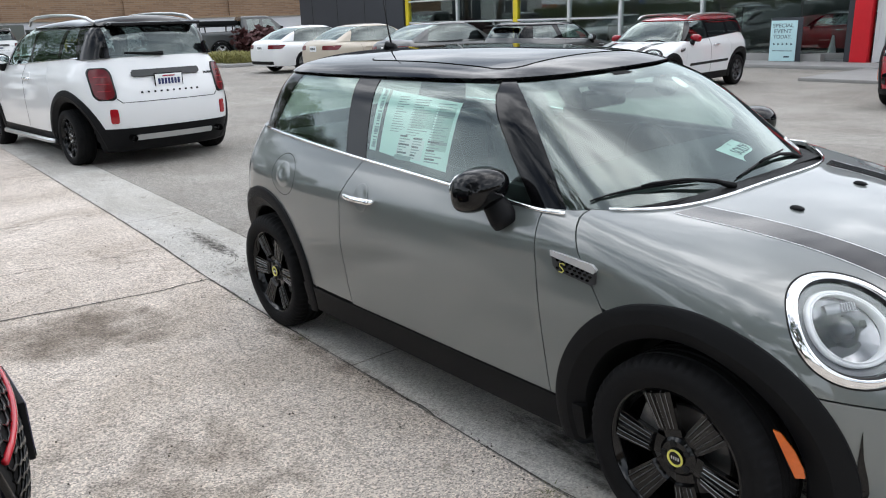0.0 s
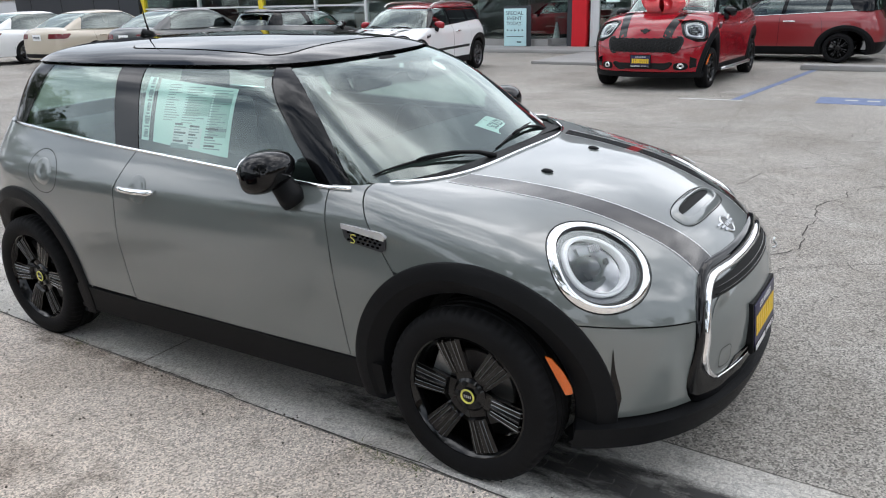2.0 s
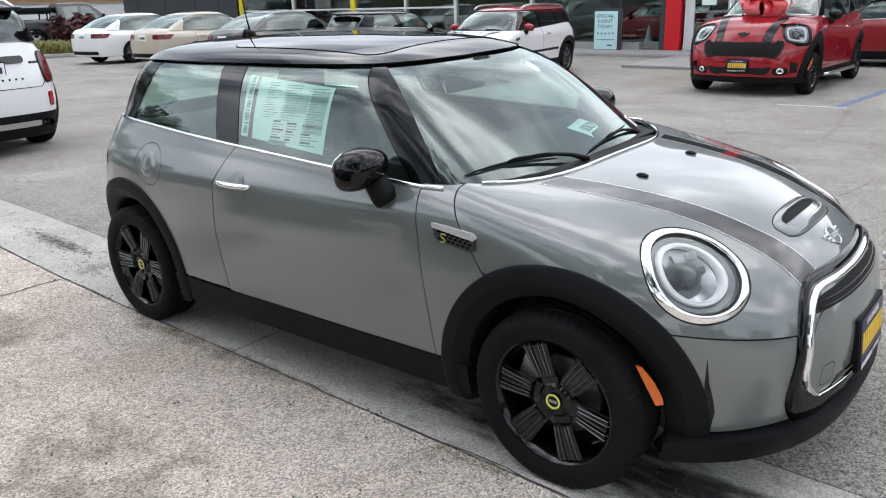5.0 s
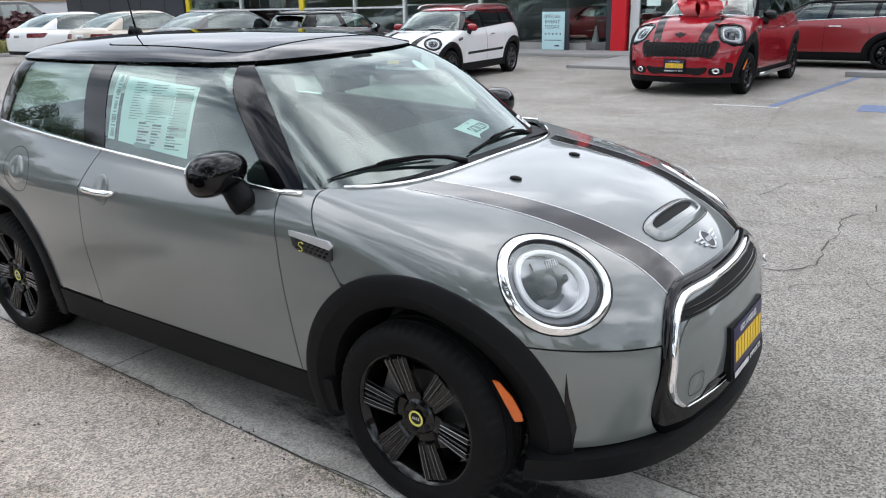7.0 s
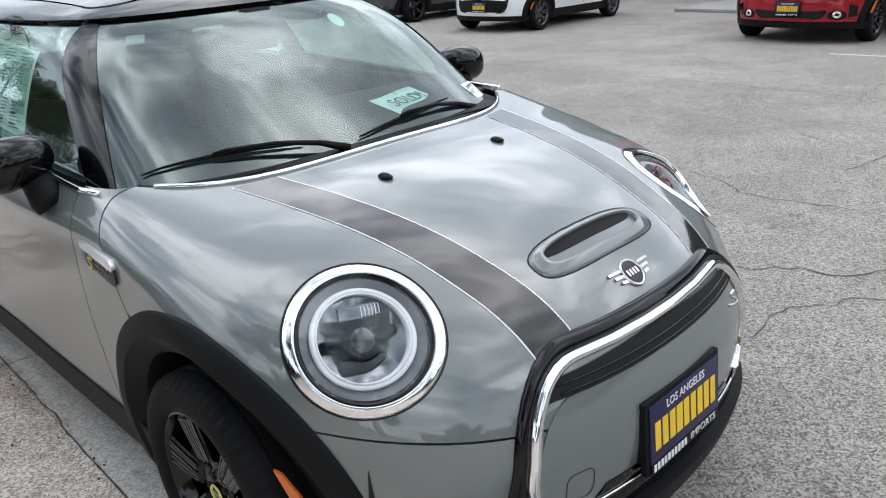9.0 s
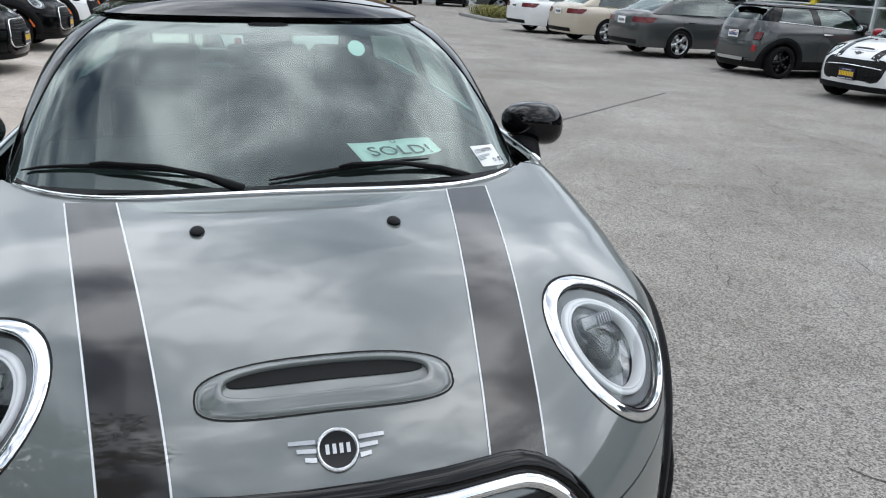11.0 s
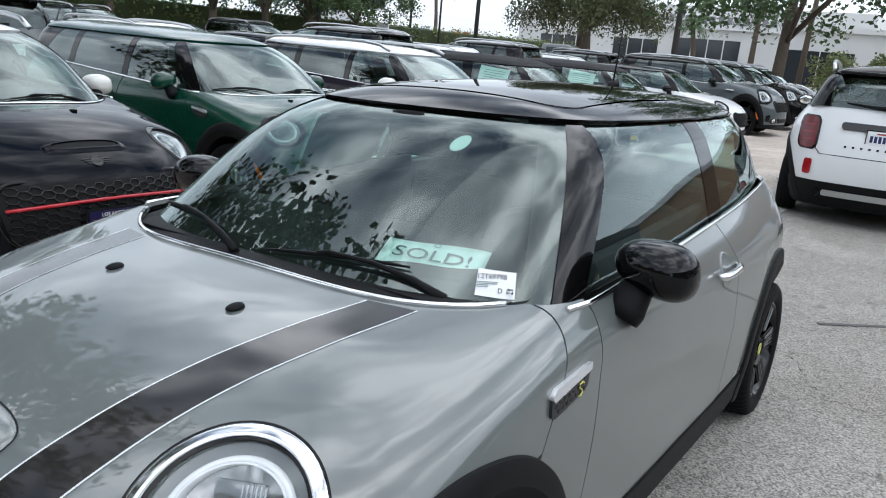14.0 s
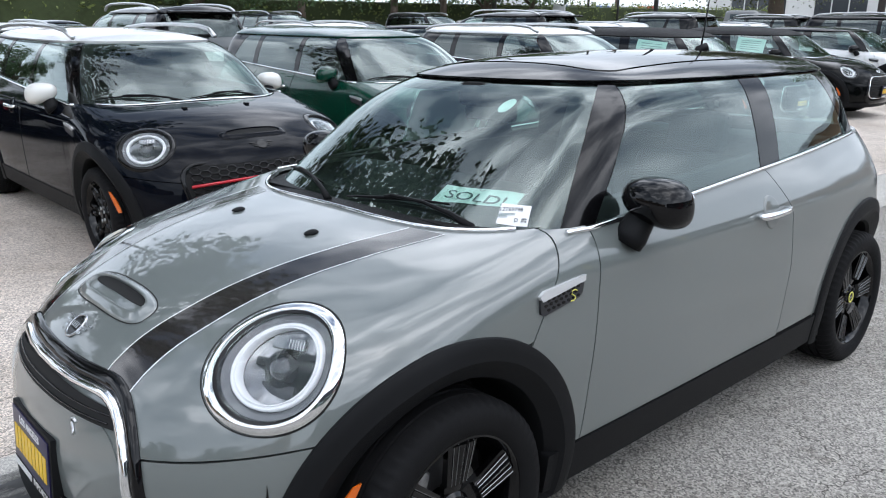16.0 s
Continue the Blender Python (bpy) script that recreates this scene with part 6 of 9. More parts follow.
def wide_grille(car, f, warp, bar=None, surround=None, top=0.655, bottom=0.335):
    """The broad hexagonal grille with its slats and one bright bar."""
    zc, hh = (top + bottom) / 2, (top - bottom) / 2
    outer = rounded(0, zc, 0.50, hh, min(0.12, hh * 0.8), 6, 0.06)
    inner = rounded(0, zc, 0.478, hh - 0.018, min(0.11, hh * 0.7), 6, 0.06)
    gr = part("grille", decal(f, inner, "x", 1, 0.003, 0.004, 0.05, warp), SHADOW, car)
    part("grille_rim", ring_decal(f, outer, inner, "x", 1, ((0, 0), (0.2, 0.012), (0.6, 0.014), (1, 0.002)), warp), surround or BLACK_GLOSS, gr)
    lattice = bmesh.new()
    for i in range(-10, 11):
        for j in range(-5, 6):
            cy, cz = i * 0.048, zc + j * 0.036 + (0.018 if i % 2 else 0)
            if abs(cz - zc) > hh - 0.03 or abs(cy) > 0.462 - 0.10 * max(0, abs(cz - zc) / hh - 0.5):
                continue
            ring = [(cy + 0.030 * math.cos(k * math.pi / 3), cz + 0.0205 * math.sin(k * math.pi / 3)) for k in range(7)]
            q = [Vector(p) + Vector((0.010, 0, 0)) for p in drop_on(f, ring, "x", 1)]
            tube_bm([warp(p) for p in q] if warp else q, 0.0042, 4, lattice)
    part("grille_mesh", lattice, BLACK_GLOSS, gr)
    if bar:
        pts = [Vector(p) + Vector((0.016, 0, 0)) for p in drop_on(f, [(y, zc + 0.045 + 0.022 * (1 - (y / 0.43) ** 2)) for y in np.linspace(-0.470, 0.470, 15)], "x", 1)]
        if warp:
            pts = [warp(p) for p in pts]
        part("grille_bar", tube_bm(pts, 0.0095, 7), bar, gr)
    return gr


def front_extras(car, f, warp, grille="wide", bar=None, slot=True, plate=True, paint_mat=None, fogs=False, emblem_mat=None, low=0.335, high=0.655):
    for s in (1, -1):
        door_handle(car, f, s, warp=warp, material=None, cup=paint_mat)
        side_scuttle(car, f, s, warp, badge=False)
        amb = [(0.286, 0.512), (0.304, 0.506), (0.336, 0.462), (0.357, 0.415), (0.361, 0.390), (0.340, 0.385), (0.326, 0.42), (0.306, 0.466)]
        part("amber_marker", decal(f, amb if s > 0 else amb[::-1], "y", s, 0.0185, 0.006, 0.02, warp), AMBER, car)
        for xx in (0.012,):
            c = drop_on(f, [(xx, 0.213 * s)], "z", 1)[0]
            nz = box_bm(0.04, 0.026, 0.012, c[0], c[1], c[2] + 0.004, 0.004)
            if warp:
                for v in nz.verts:
                    v.co = warp(v.co)
            part("washer_nozzle", nz, PLASTIC, car)
        if fogs:
            part("fog_surround", oval_on(f, s * 0.50, 0.37, 0.085, 0.055, "x", 1, 0.004, 0.004, warp, 2.6), PLASTIC, car)
            part("fog_lamp", ring_decal(f, ellipse(s * 0.50, 0.375, 0.042, 0.042, 20), ellipse(s * 0.50, 0.375, 0.018, 0.018, 20), "x", 1, ((0, 0.004), (0.2, 0.012), (0.5, 0.010), (1, 0.008)), warp), CHROME, car)
    if slot:
        scoop(car, f, warp, paint_mat=paint_mat, only_slot=True)
    wing_emblem(car, f, 0.606, warp, emblem_mat or CHROME)
    if grille == "wide":
        wide_grille(car, f, warp, bar, top=high, bottom=low)
    else:
        outer = close_set(rounded(0, 0.470, 0.484, 0.236, 0.18, 8, -0.10))
        inner = close_set(rounded(0, 0.504, 0.448, 0.172, 0.145, 8, -0.07))
        inner2 = close_set(rounded(0, 0.504, 0.430, 0.158, 0.133, 8, -0.06))
        fr = part("grille_frame", ring_decal(f, outer, inner, "x", 1, ((0, -0.002), (0.05, 0.010), (0.3, 0.020), (0.7, 0.020), (1, 0.006)), warp), BLACK_GLOSS, car)
        part("grille_surround", ring_decal(f, inner, inner2, "x", 1, ((0, 0.004), (0.1, 0.014), (0.5, 0.018), (0.9, 0.014), (1, 0.002)), warp), CHROME, fr)
        part("grille_slot", decal(f, rounded(0, 0.504, 0.41, 0.148, 0.12, 6, -0.06), "x", 1, 0.003, 0.0, 0.05, warp), SHADOW, fr)
        for z in (0.40, 0.44, 0.48, 0.52, 0.56, 0.60, 0.63):
            pts = [Vector(p) + Vector((0.008, 0, 0)) for p in drop_on(f, [(y, z) for y in np.linspace(-0.38, 0.38, 13)], "x", 1)]
            if warp:
                pts = [warp(p) for p in pts]
            part("grille_slat", tube_bm(pts, 0.005, 5), BLACK_GLOSS, fr)
    if plate:
        dealer_plate(car, Matrix.Translation((0.768, 0.0, 0.440)) @ Matrix(((0, 0, 1, 0), (1, 0, 0, 0), (0, 1, 0, 0), (0, 0, 0, 1))))


def tail_details(car, f, warp, lamp_hw=0.075, lamp_hh=0.115, plate=True, badge=True, up=0.0):
    """Rear lamps, tailgate bar, number plate, bars for the lettering, skid plate and exhausts."""
    ly = 0.60 + up * 0.5
    for s in (1, -1):
        lamp = part("rear_lamp", oval_on(f, s * ly, 0.775 + up, lamp_hw, lamp_hh, "x", -1, 0.010, 0.012, warp, 4.0), RED_LENS, car)
        part("lamp_surround", ring_decal(f, [(s * ly + (x - 0.0) * (lamp_hw + 0.012), 0.775 + up + y * (lamp_hh + 0.012)) for x, y in rounded(0, 0, 1, 1, 0.5, 6)], [(s * ly + x * lamp_hw * 0.97, 0.775 + up + y * lamp_hh * 0.97) for x, y in rounded(0, 0, 1, 1, 0.5, 6)], "x", -1, ((0, 0.0), (0.3, 0.012), (1, 0.012)), warp), BLACK_GLOSS, lamp)
        for z in (0.715 + up, 0.775 + up, 0.835 + up):
            part("lamp_line", decal(f, [(s * ly - 0.05, z - 0.004), (s * ly + 0.05, z - 0.004), (s * ly + 0.05, z + 0.004), (s * ly - 0.05, z + 0.004)], "x", -1, 0.0125, 0.001, 0.05, warp), mat("lamp_line_red", (0.25, 0.01, 0.015), 0.2), lamp)
        part("rear_reflector", oval_on(f, s * 0.585, 0.545, 0.034, 0.064, "x", -1, 0.008, 0.008, warp, 5.0), mat("bright_red_reflector", (0.30, 0.006, 0.012), 0.15, 0, 0.3), car)
        ex = lathe_bm([(0.0, 0.036), (0.07, 0.038), (0.07, 0.031), (0.0, 0.03)], 20, "x")
        bmesh.ops.translate(ex, verts=ex.verts, vec=((warp(Vector((-3.10, 0, 0))).x if warp else -3.1) - 0.045, s * 0.50, 0.33))
        part("exhaust", ex, mat("dark_chrome", (0.12, 0.12, 0.12), 0.15, 1.0), car)
    part("tailgate_bar", decal(f, rounded(0, 0.862 + up * 0.8, 0.36, 0.028, 0.024, 4), "x", -1, 0.022, 0.024, 0.06, warp), mat("dark_grey_plastic", (0.035, 0.036, 0.038), 0.5, vary=0.1), car)
    part("rear_skid", decal(f, rounded(0, 0.325, 0.42, 0.028, 0.02, 4), "x", -1, 0.016, 0.02, 0.06, warp), mat("satin_silver_plastic", (0.55, 0.56, 0.56), 0.35, 0.7), car)
    gap = [(-0.55, 0.93), (-0.545, 0.70), (-0.50, 0.66), (0.50, 0.66), (0.545, 0.70), (0.55, 0.93)]
    pts = [Vector(p) for p in drop_on(f, gap[:1] + [(x, z) for x, z in gap[1:]], "x", -1)]
    fine_pts = []
    for a, b in zip(gap, gap[1:]):
        for k in range(8):
            t = k / 8
            fine_pts.append((a[0] + (b[0] - a[0]) * t, a[1] + (b[1] - a[1]) * t))
    pts = [Vector(p) for p in drop_on(f, fine_pts, "x", -1)]
    if warp:
        pts = [warp(p) for p in pts]
    part("tailgate_seam", tube_bm(pts, 0.0045, 5), SHADOW, car)
    if plate:
        xr = drop_on(f, [(0, 0.775 + up)], "x", -1)[0][0]
        c = Vector((xr - 0.006, 0.0, 0.775 + up))
        c = warp(c) if warp else c
        pl = part("number_plate", box_bm(0.006, 0.305, 0.152, c.x - 0.006, 0, c.z, 0.002), PAPER_WHITE, car)
        part("plate_frame", box_bm(0.008, 0.325, 0.175, c.x - 0.002, 0, c.z, 0.003), BLACK_GLOSS, pl)
        for k in range(7):
            part("plate_mark", box_bm(0.002, 0.026, 0.062, c.x - 0.0095, (k - 3) * 0.037, c.z, 0), mat("plate_ink_blue", (0.02, 0.03, 0.12), 0.5), pl, smooth=False)
        part("plate_mark", box_bm(0.002, 0.14, 0.014, c.x - 0.0095, 0, c.z + 0.055, 0), mat("plate_ink_red", (0.35, 0.03, 0.05), 0.5), pl, smooth=False)
    if badge:
        for k in range(10):
            y = 0.30 - 0.0665 * k
            part("badge_mark", decal(f, [(y - 0.010, 0.683 + up), (y + 0.010, 0.683 + up), (y + 0.010, 0.698 + up), (y - 0.010, 0.698 + up)], "x", -1, 0.004, 0.004, 0.05, warp), BLACK_GLOSS, car)
        for k in range(6):
            y = -0.43 - 0.02 * k
            part("badge_mark", decal(f, [(y - 0.007, 0.862), (y + 0.007, 0.862), (y + 0.007, 0.882), (y - 0.007, 0.882)], "x", -1, 0.004, 0.004, 0.05, warp), BLACK_GLOSS, car)


def roof_rails(car, warp, h=0.0):
    for s in (1, -1):
        pts = [Vector((x, s * y, z)) for x, y, z in ((-0.98, 0.53, 1.352), (-1.10, 0.545, 1.405), (-1.3, 0.56, 1.428), (-1.8, 0.57, 1.436), (-2.3, 0.56, 1.426), (-2.6, 0.545, 1.400), (-2.74, 0.53, 1.352))]
        pts = [warp(p) if warp else p for p in pts]
        part("roof_rail", tube_bm(pts, 0.018, 8), SILVER, car)


def spoiler(car, warp, material):
    bm = box_bm(0.20, 0.94, 0.03, -2.88, 0, 1.356, 0.013, 2)
    for v in bm.verts:
        v.co.z -= 0.10 * v.co.y ** 2
        if warp:
            v.co = warp(v.co)
    part("rear_spoiler", bm, material, car)


def rear_wiper(car, f, house, warp):
    a = [Vector(p) for p in drop_on(house, [(-0.02, 1.07), (0.15, 1.075), (0.36, 1.09)], "x", -1)]
    a = [p - Vector((0.015, 0, 0)) for p in a]
    if warp:
        a = [warp(p) for p in a]
    part("rear_wiper", tube_bm(a, 0.012, 6, radii=[0.025, 0.014, 0.008]), PLASTIC, car)


def sedan_fields(long=0.0):
    """A four-door saloon; x ahead from the front axle."""
    wb = 2.75
    plan = curve([(0.95, 0.55), (0.7, 0.75), (0.3, 0.855), (-0.5, 0.895), (-2.4, 0.90), (-3.2, 0.87), (-3.75, 0.74)])
    flank = curve([(0.1, -0.06), (0.3, -0.02), (0.5, 0.0), (0.7, 0.005), (0.85, -0.02), (0.95, -0.07), (1.05, -0.13)])
    deck = curve([(0.95, 0.62), (0.75, 0.72), (0.4, 0.83), (-0.1, 0.92), (-0.6, 0.98), (-2.8, 1.05), (-3.2, 1.06), (-3.6, 1.045), (-3.85, 1.0)])
    nose = curve([(0.1, 0.82), (0.3, 0.92), (0.5, 0.95), (0.7, 0.90), (0.9, 0.7)])
    tail = curve([(0.1, -3.7), (0.3, -3.80), (0.6, -3.83), (0.9, -3.79), (1.1, -3.70)])
    roof = curve([(-0.9, 1.30), (-1.2, 1.40), (-1.7, 1.46), (-2.2, 1.455), (-2.7, 1.39), (-3.1, 1.27)])
    screen = curve([(0.95, -0.42), (1.15, -0.82), (1.35, -1.22), (1.45, -1.45)])
    back = curve([(1.0, -3.50), (1.15, -3.22), (1.3, -2.92), (1.4, -2.65), (1.48, -2.4)])

    def body(p):
        x, y, z = p[:, 0], np.abs(p[:, 1]), p[:, 2]
        f = smax(y - plan(x) - flank(z), z - (deck(x) - 0.07 * y ** 2 - 0.10 * y ** 4), 0.14)
        f = smax(f, x - (nose(z) - 0.20 * y ** 2 - 0.25 * y ** 4), 0.2)
        f = smax(f, tail(z) + 0.10 * y ** 2 + 0.15 * y ** 4 - x, 0.14)
        return smax(f, 0.2 - z, 0.05)

    def house(p):
        x, y, z = p[:, 0], np.abs(p[:, 1]), p[:, 2]
        side = y - (0.80 - 0.42 * (z - 0.95) - 0.35 * np.maximum(z - 1.2, 0) ** 1.5 - 0.03 * (x + 1.9) ** 2)
        f = smax(side, (x - (screen(z) - 0.15 * y ** 2)) * 0.6, 0.08)
        f = smax(f, (back(z) + 0.12 * y ** 2 - x) * 0.6, 0.10)
        return smax(f, z - (roof(x) - 0.09 * y ** 2), 0.08)
    return body, house


def saloon(label, m, body_mat, rim_mat=None, tail_mat=None, cell=0.045, style="five"):
    car = thing("saloon_car", label, "car", m, "parked saloons")
    body, house = sedan_fields()
    shell = (body, *skin(body, (-3.95, -1.0, 0.1), (1.1, 1.0, 1.15), cell))
    wb = -2.75

    def arch(c, r=0.37):
        return abs(c.y) > 0.5 and (math.hypot(c.x, c.z - 0.33) < r or math.hypot(c.x - wb, c.z - 0.33) < r)
    part("body", cut_union(shell, [((0, 0, 0.24), (0, 0, 1))], [], 0, 0.012, arch), body_mat, car)
    # same black backing, painted shade behind the saloon's skin
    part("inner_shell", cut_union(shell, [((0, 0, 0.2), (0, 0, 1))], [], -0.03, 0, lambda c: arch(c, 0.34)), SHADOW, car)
    for s in (1, -1):
        for x0 in (-0.62, -1.72, -2.68):
            pts = [Vector(p) + Vector((0, s * 0.001, 0)) for p in drop_on(body, [(x0 - 0.06 * (z - 0.4), z) for z in np.linspace(0.36, 0.96, 9)], "y", s)]
            part("door_seam", tube_bm(pts, 0.004, 5), SHADOW, car)
        for x0 in (-1.55, -2.48):
            y = abs(drop_on(body, [(x0, 0.82)], "y", s)[0][1])
            part("door_handle", tube_bm([(x0 - 0.1, s * (y + 0.005), 0.82), (x0 - 0.07, s * (y + 0.03), 0.825), (x0 + 0.07, s * (y + 0.03), 0.825), (x0 + 0.1, s * (y + 0.005), 0.82)], 0.013, 7), body_mat, car)
        for hub in (0, wb):
            part("arch_lip", ring_arc(body, hub, s), body_mat, car)
        lamp = [(s * 0.48, 0.80), (s * 0.50, 0.92), (s * 0.80, 0.90), (s * 0.82, 0.80)]
        part("rear_lamp", decal(body, rounded(s * 0.60, 0.83, 0.20, 0.062, 0.03, 4), "x", -1, 0.008, 0.01, 0.05), tail_mat or RED_LENS, car)
        part("headlight", decal(body, rounded(s * 0.62, 0.66, 0.14, 0.05, 0.03, 4), "x", 1, 0.006, 0.01, 0.05), WHITE_LAMP, car)
        mm = box_bm(0.10, 0.20, 0.13, -0.72, s * 0.98, 1.0, 0.04, 3)
        part("door_mirror", mm, body_mat, car)
        for x0 in (0, wb):
            wheel(car, pose(x0, s * 0.80, 0.33, 0, 0, 0 if s > 0 else 180) @ Matrix.Diagonal((1.07, 1.0, 1.07, 1)), style, rim_mat or RIM_SILVER, False)
    cab = (house, *skin(house, (-3.7, -0.95, 0.9), (-0.2, 0.95, 1.6), cell))
    under = ((0, 0, 1.385), (0, 0, -1))
    base_z = ((0, 0, 0.985), (0, 0, 1))
    part("roof", cut_panel(cab, [((0, 0, 1.385), (0, 0, 1))], 0.006, 0.015), body_mat, car)
    for s in (1, -1):
        half = ((0, 0.5 * s, 0), (0, s, 0))
        side = [half, under, base_z]
        cuts = [((-0.95, 1.02), (-1.30, 1.36)), ((-1.66, 1.0), (-1.72, 1.4)), ((-2.62, 1.0), (-2.70, 1.4)), ((-3.02, 1.02), (-2.82, 1.37))]
        for a, b in zip(cuts, cuts[1:]):
            g = part("side_window", cut_panel(cab, side + [plane_line(*a, (-2.0 if a != cuts[2] else -2.9, 1.2)) if a == cuts[0] else plane_line(*a, (-3.4, 1.2)), plane_line(*b, (-0.9, 1.2))], 0.0, 0.0), GLASS_DARK, car)
            g.visible_shadow = False
        part("front_pillar", cut_panel(cab, side + [plane_line(*cuts[0], (-0.4, 1.2)), ((-0.2, 0.66 * s, 0), (0.0, s, 0.32))], 0.002, 0.01), body_mat, car)
        part("rear_pillar", cut_panel(cab, side + [plane_line(*cuts[3], (-3.6, 1.2)), ((0, 0.56 * s, 0), (0, s, 0.0))], 0.002, 0.01), body_mat, car)
    g = part("windscreen", cut_panel(cab, [((-0.2, 0.66, 0), (0, -1, -0.32)), ((-0.2, -0.66, 0), (0, 1, -0.32)), under, base_z, ((-1.5, 0, 0), (1, 0, 0))], 0, 0), GLASS, car)
    g.visible_shadow = False
    g = part("rear_window", cut_panel(cab, [((0, 0.56, 0), (0, -1, 0)), ((0, -0.56, 0), (0, 1, 0)), under, base_z, ((-2.4, 0, 0), (-1, 0, 0))], 0, 0), GLASS, car)
    g.visible_shadow = False
    part("cabin_lining", box_bm(2.2, 1.3, 0.45, -1.9, 0, 0.86, 0.1, 3), SEAT, car)
    for y in (-0.38, 0.38):
        part("seat_back", box_bm(0.15, 0.46, 0.45, -1.6, y, 1.08, 0.06, 3), SEAT, car)
    xr = drop_on(body, [(0, 0.72)], "x", -1)[0][0]
    pl = part("number_plate", box_bm(0.01, 0.31, 0.155, xr - 0.008, 0, 0.80, 0.002), PAPER_WHITE, car)
    for k in range(6):
        part("plate_mark", box_bm(0.003, 0.026, 0.06, xr - 0.014, (k - 2.5) * 0.04, 0.80), INK, pl, smooth=False)
    part("rear_valance", decal(body, rounded(0, 0.34, 0.6, 0.05, 0.03, 4), "x", -1, 0.006, 0.01, 0.08), PLASTIC, car)
    return car


def ring_arc(f, hub, s, r0=0.355, r1=0.385, z0=0.33):
    bm = bmesh.new()
    n = 40
    rows = []
    for t, off in ((0, -0.06), (0.02, 0.004), (0.6, 0.006), (1.0, 0.0)):
        r = r0 + (r1 - r0) * t
        uv = [(hub + r * math.cos(a), max(z0 + r * math.sin(a), 0.25)) for a in (radians(-15 + 210 * i / n) for i in range(n + 1))]
        p = drop_on(f, uv, "y", s)
        p[:, 1] += s * off
        rows.append([bm.verts.new(c) for c in p])
    for a, b in zip(rows, rows[1:]):
        for i in range(n):
            bm.faces.new((a[i], a[i + 1], b[i + 1], b[i]))
    bmesh.ops.recalc_face_normals(bm, faces=bm.faces)
    return bm


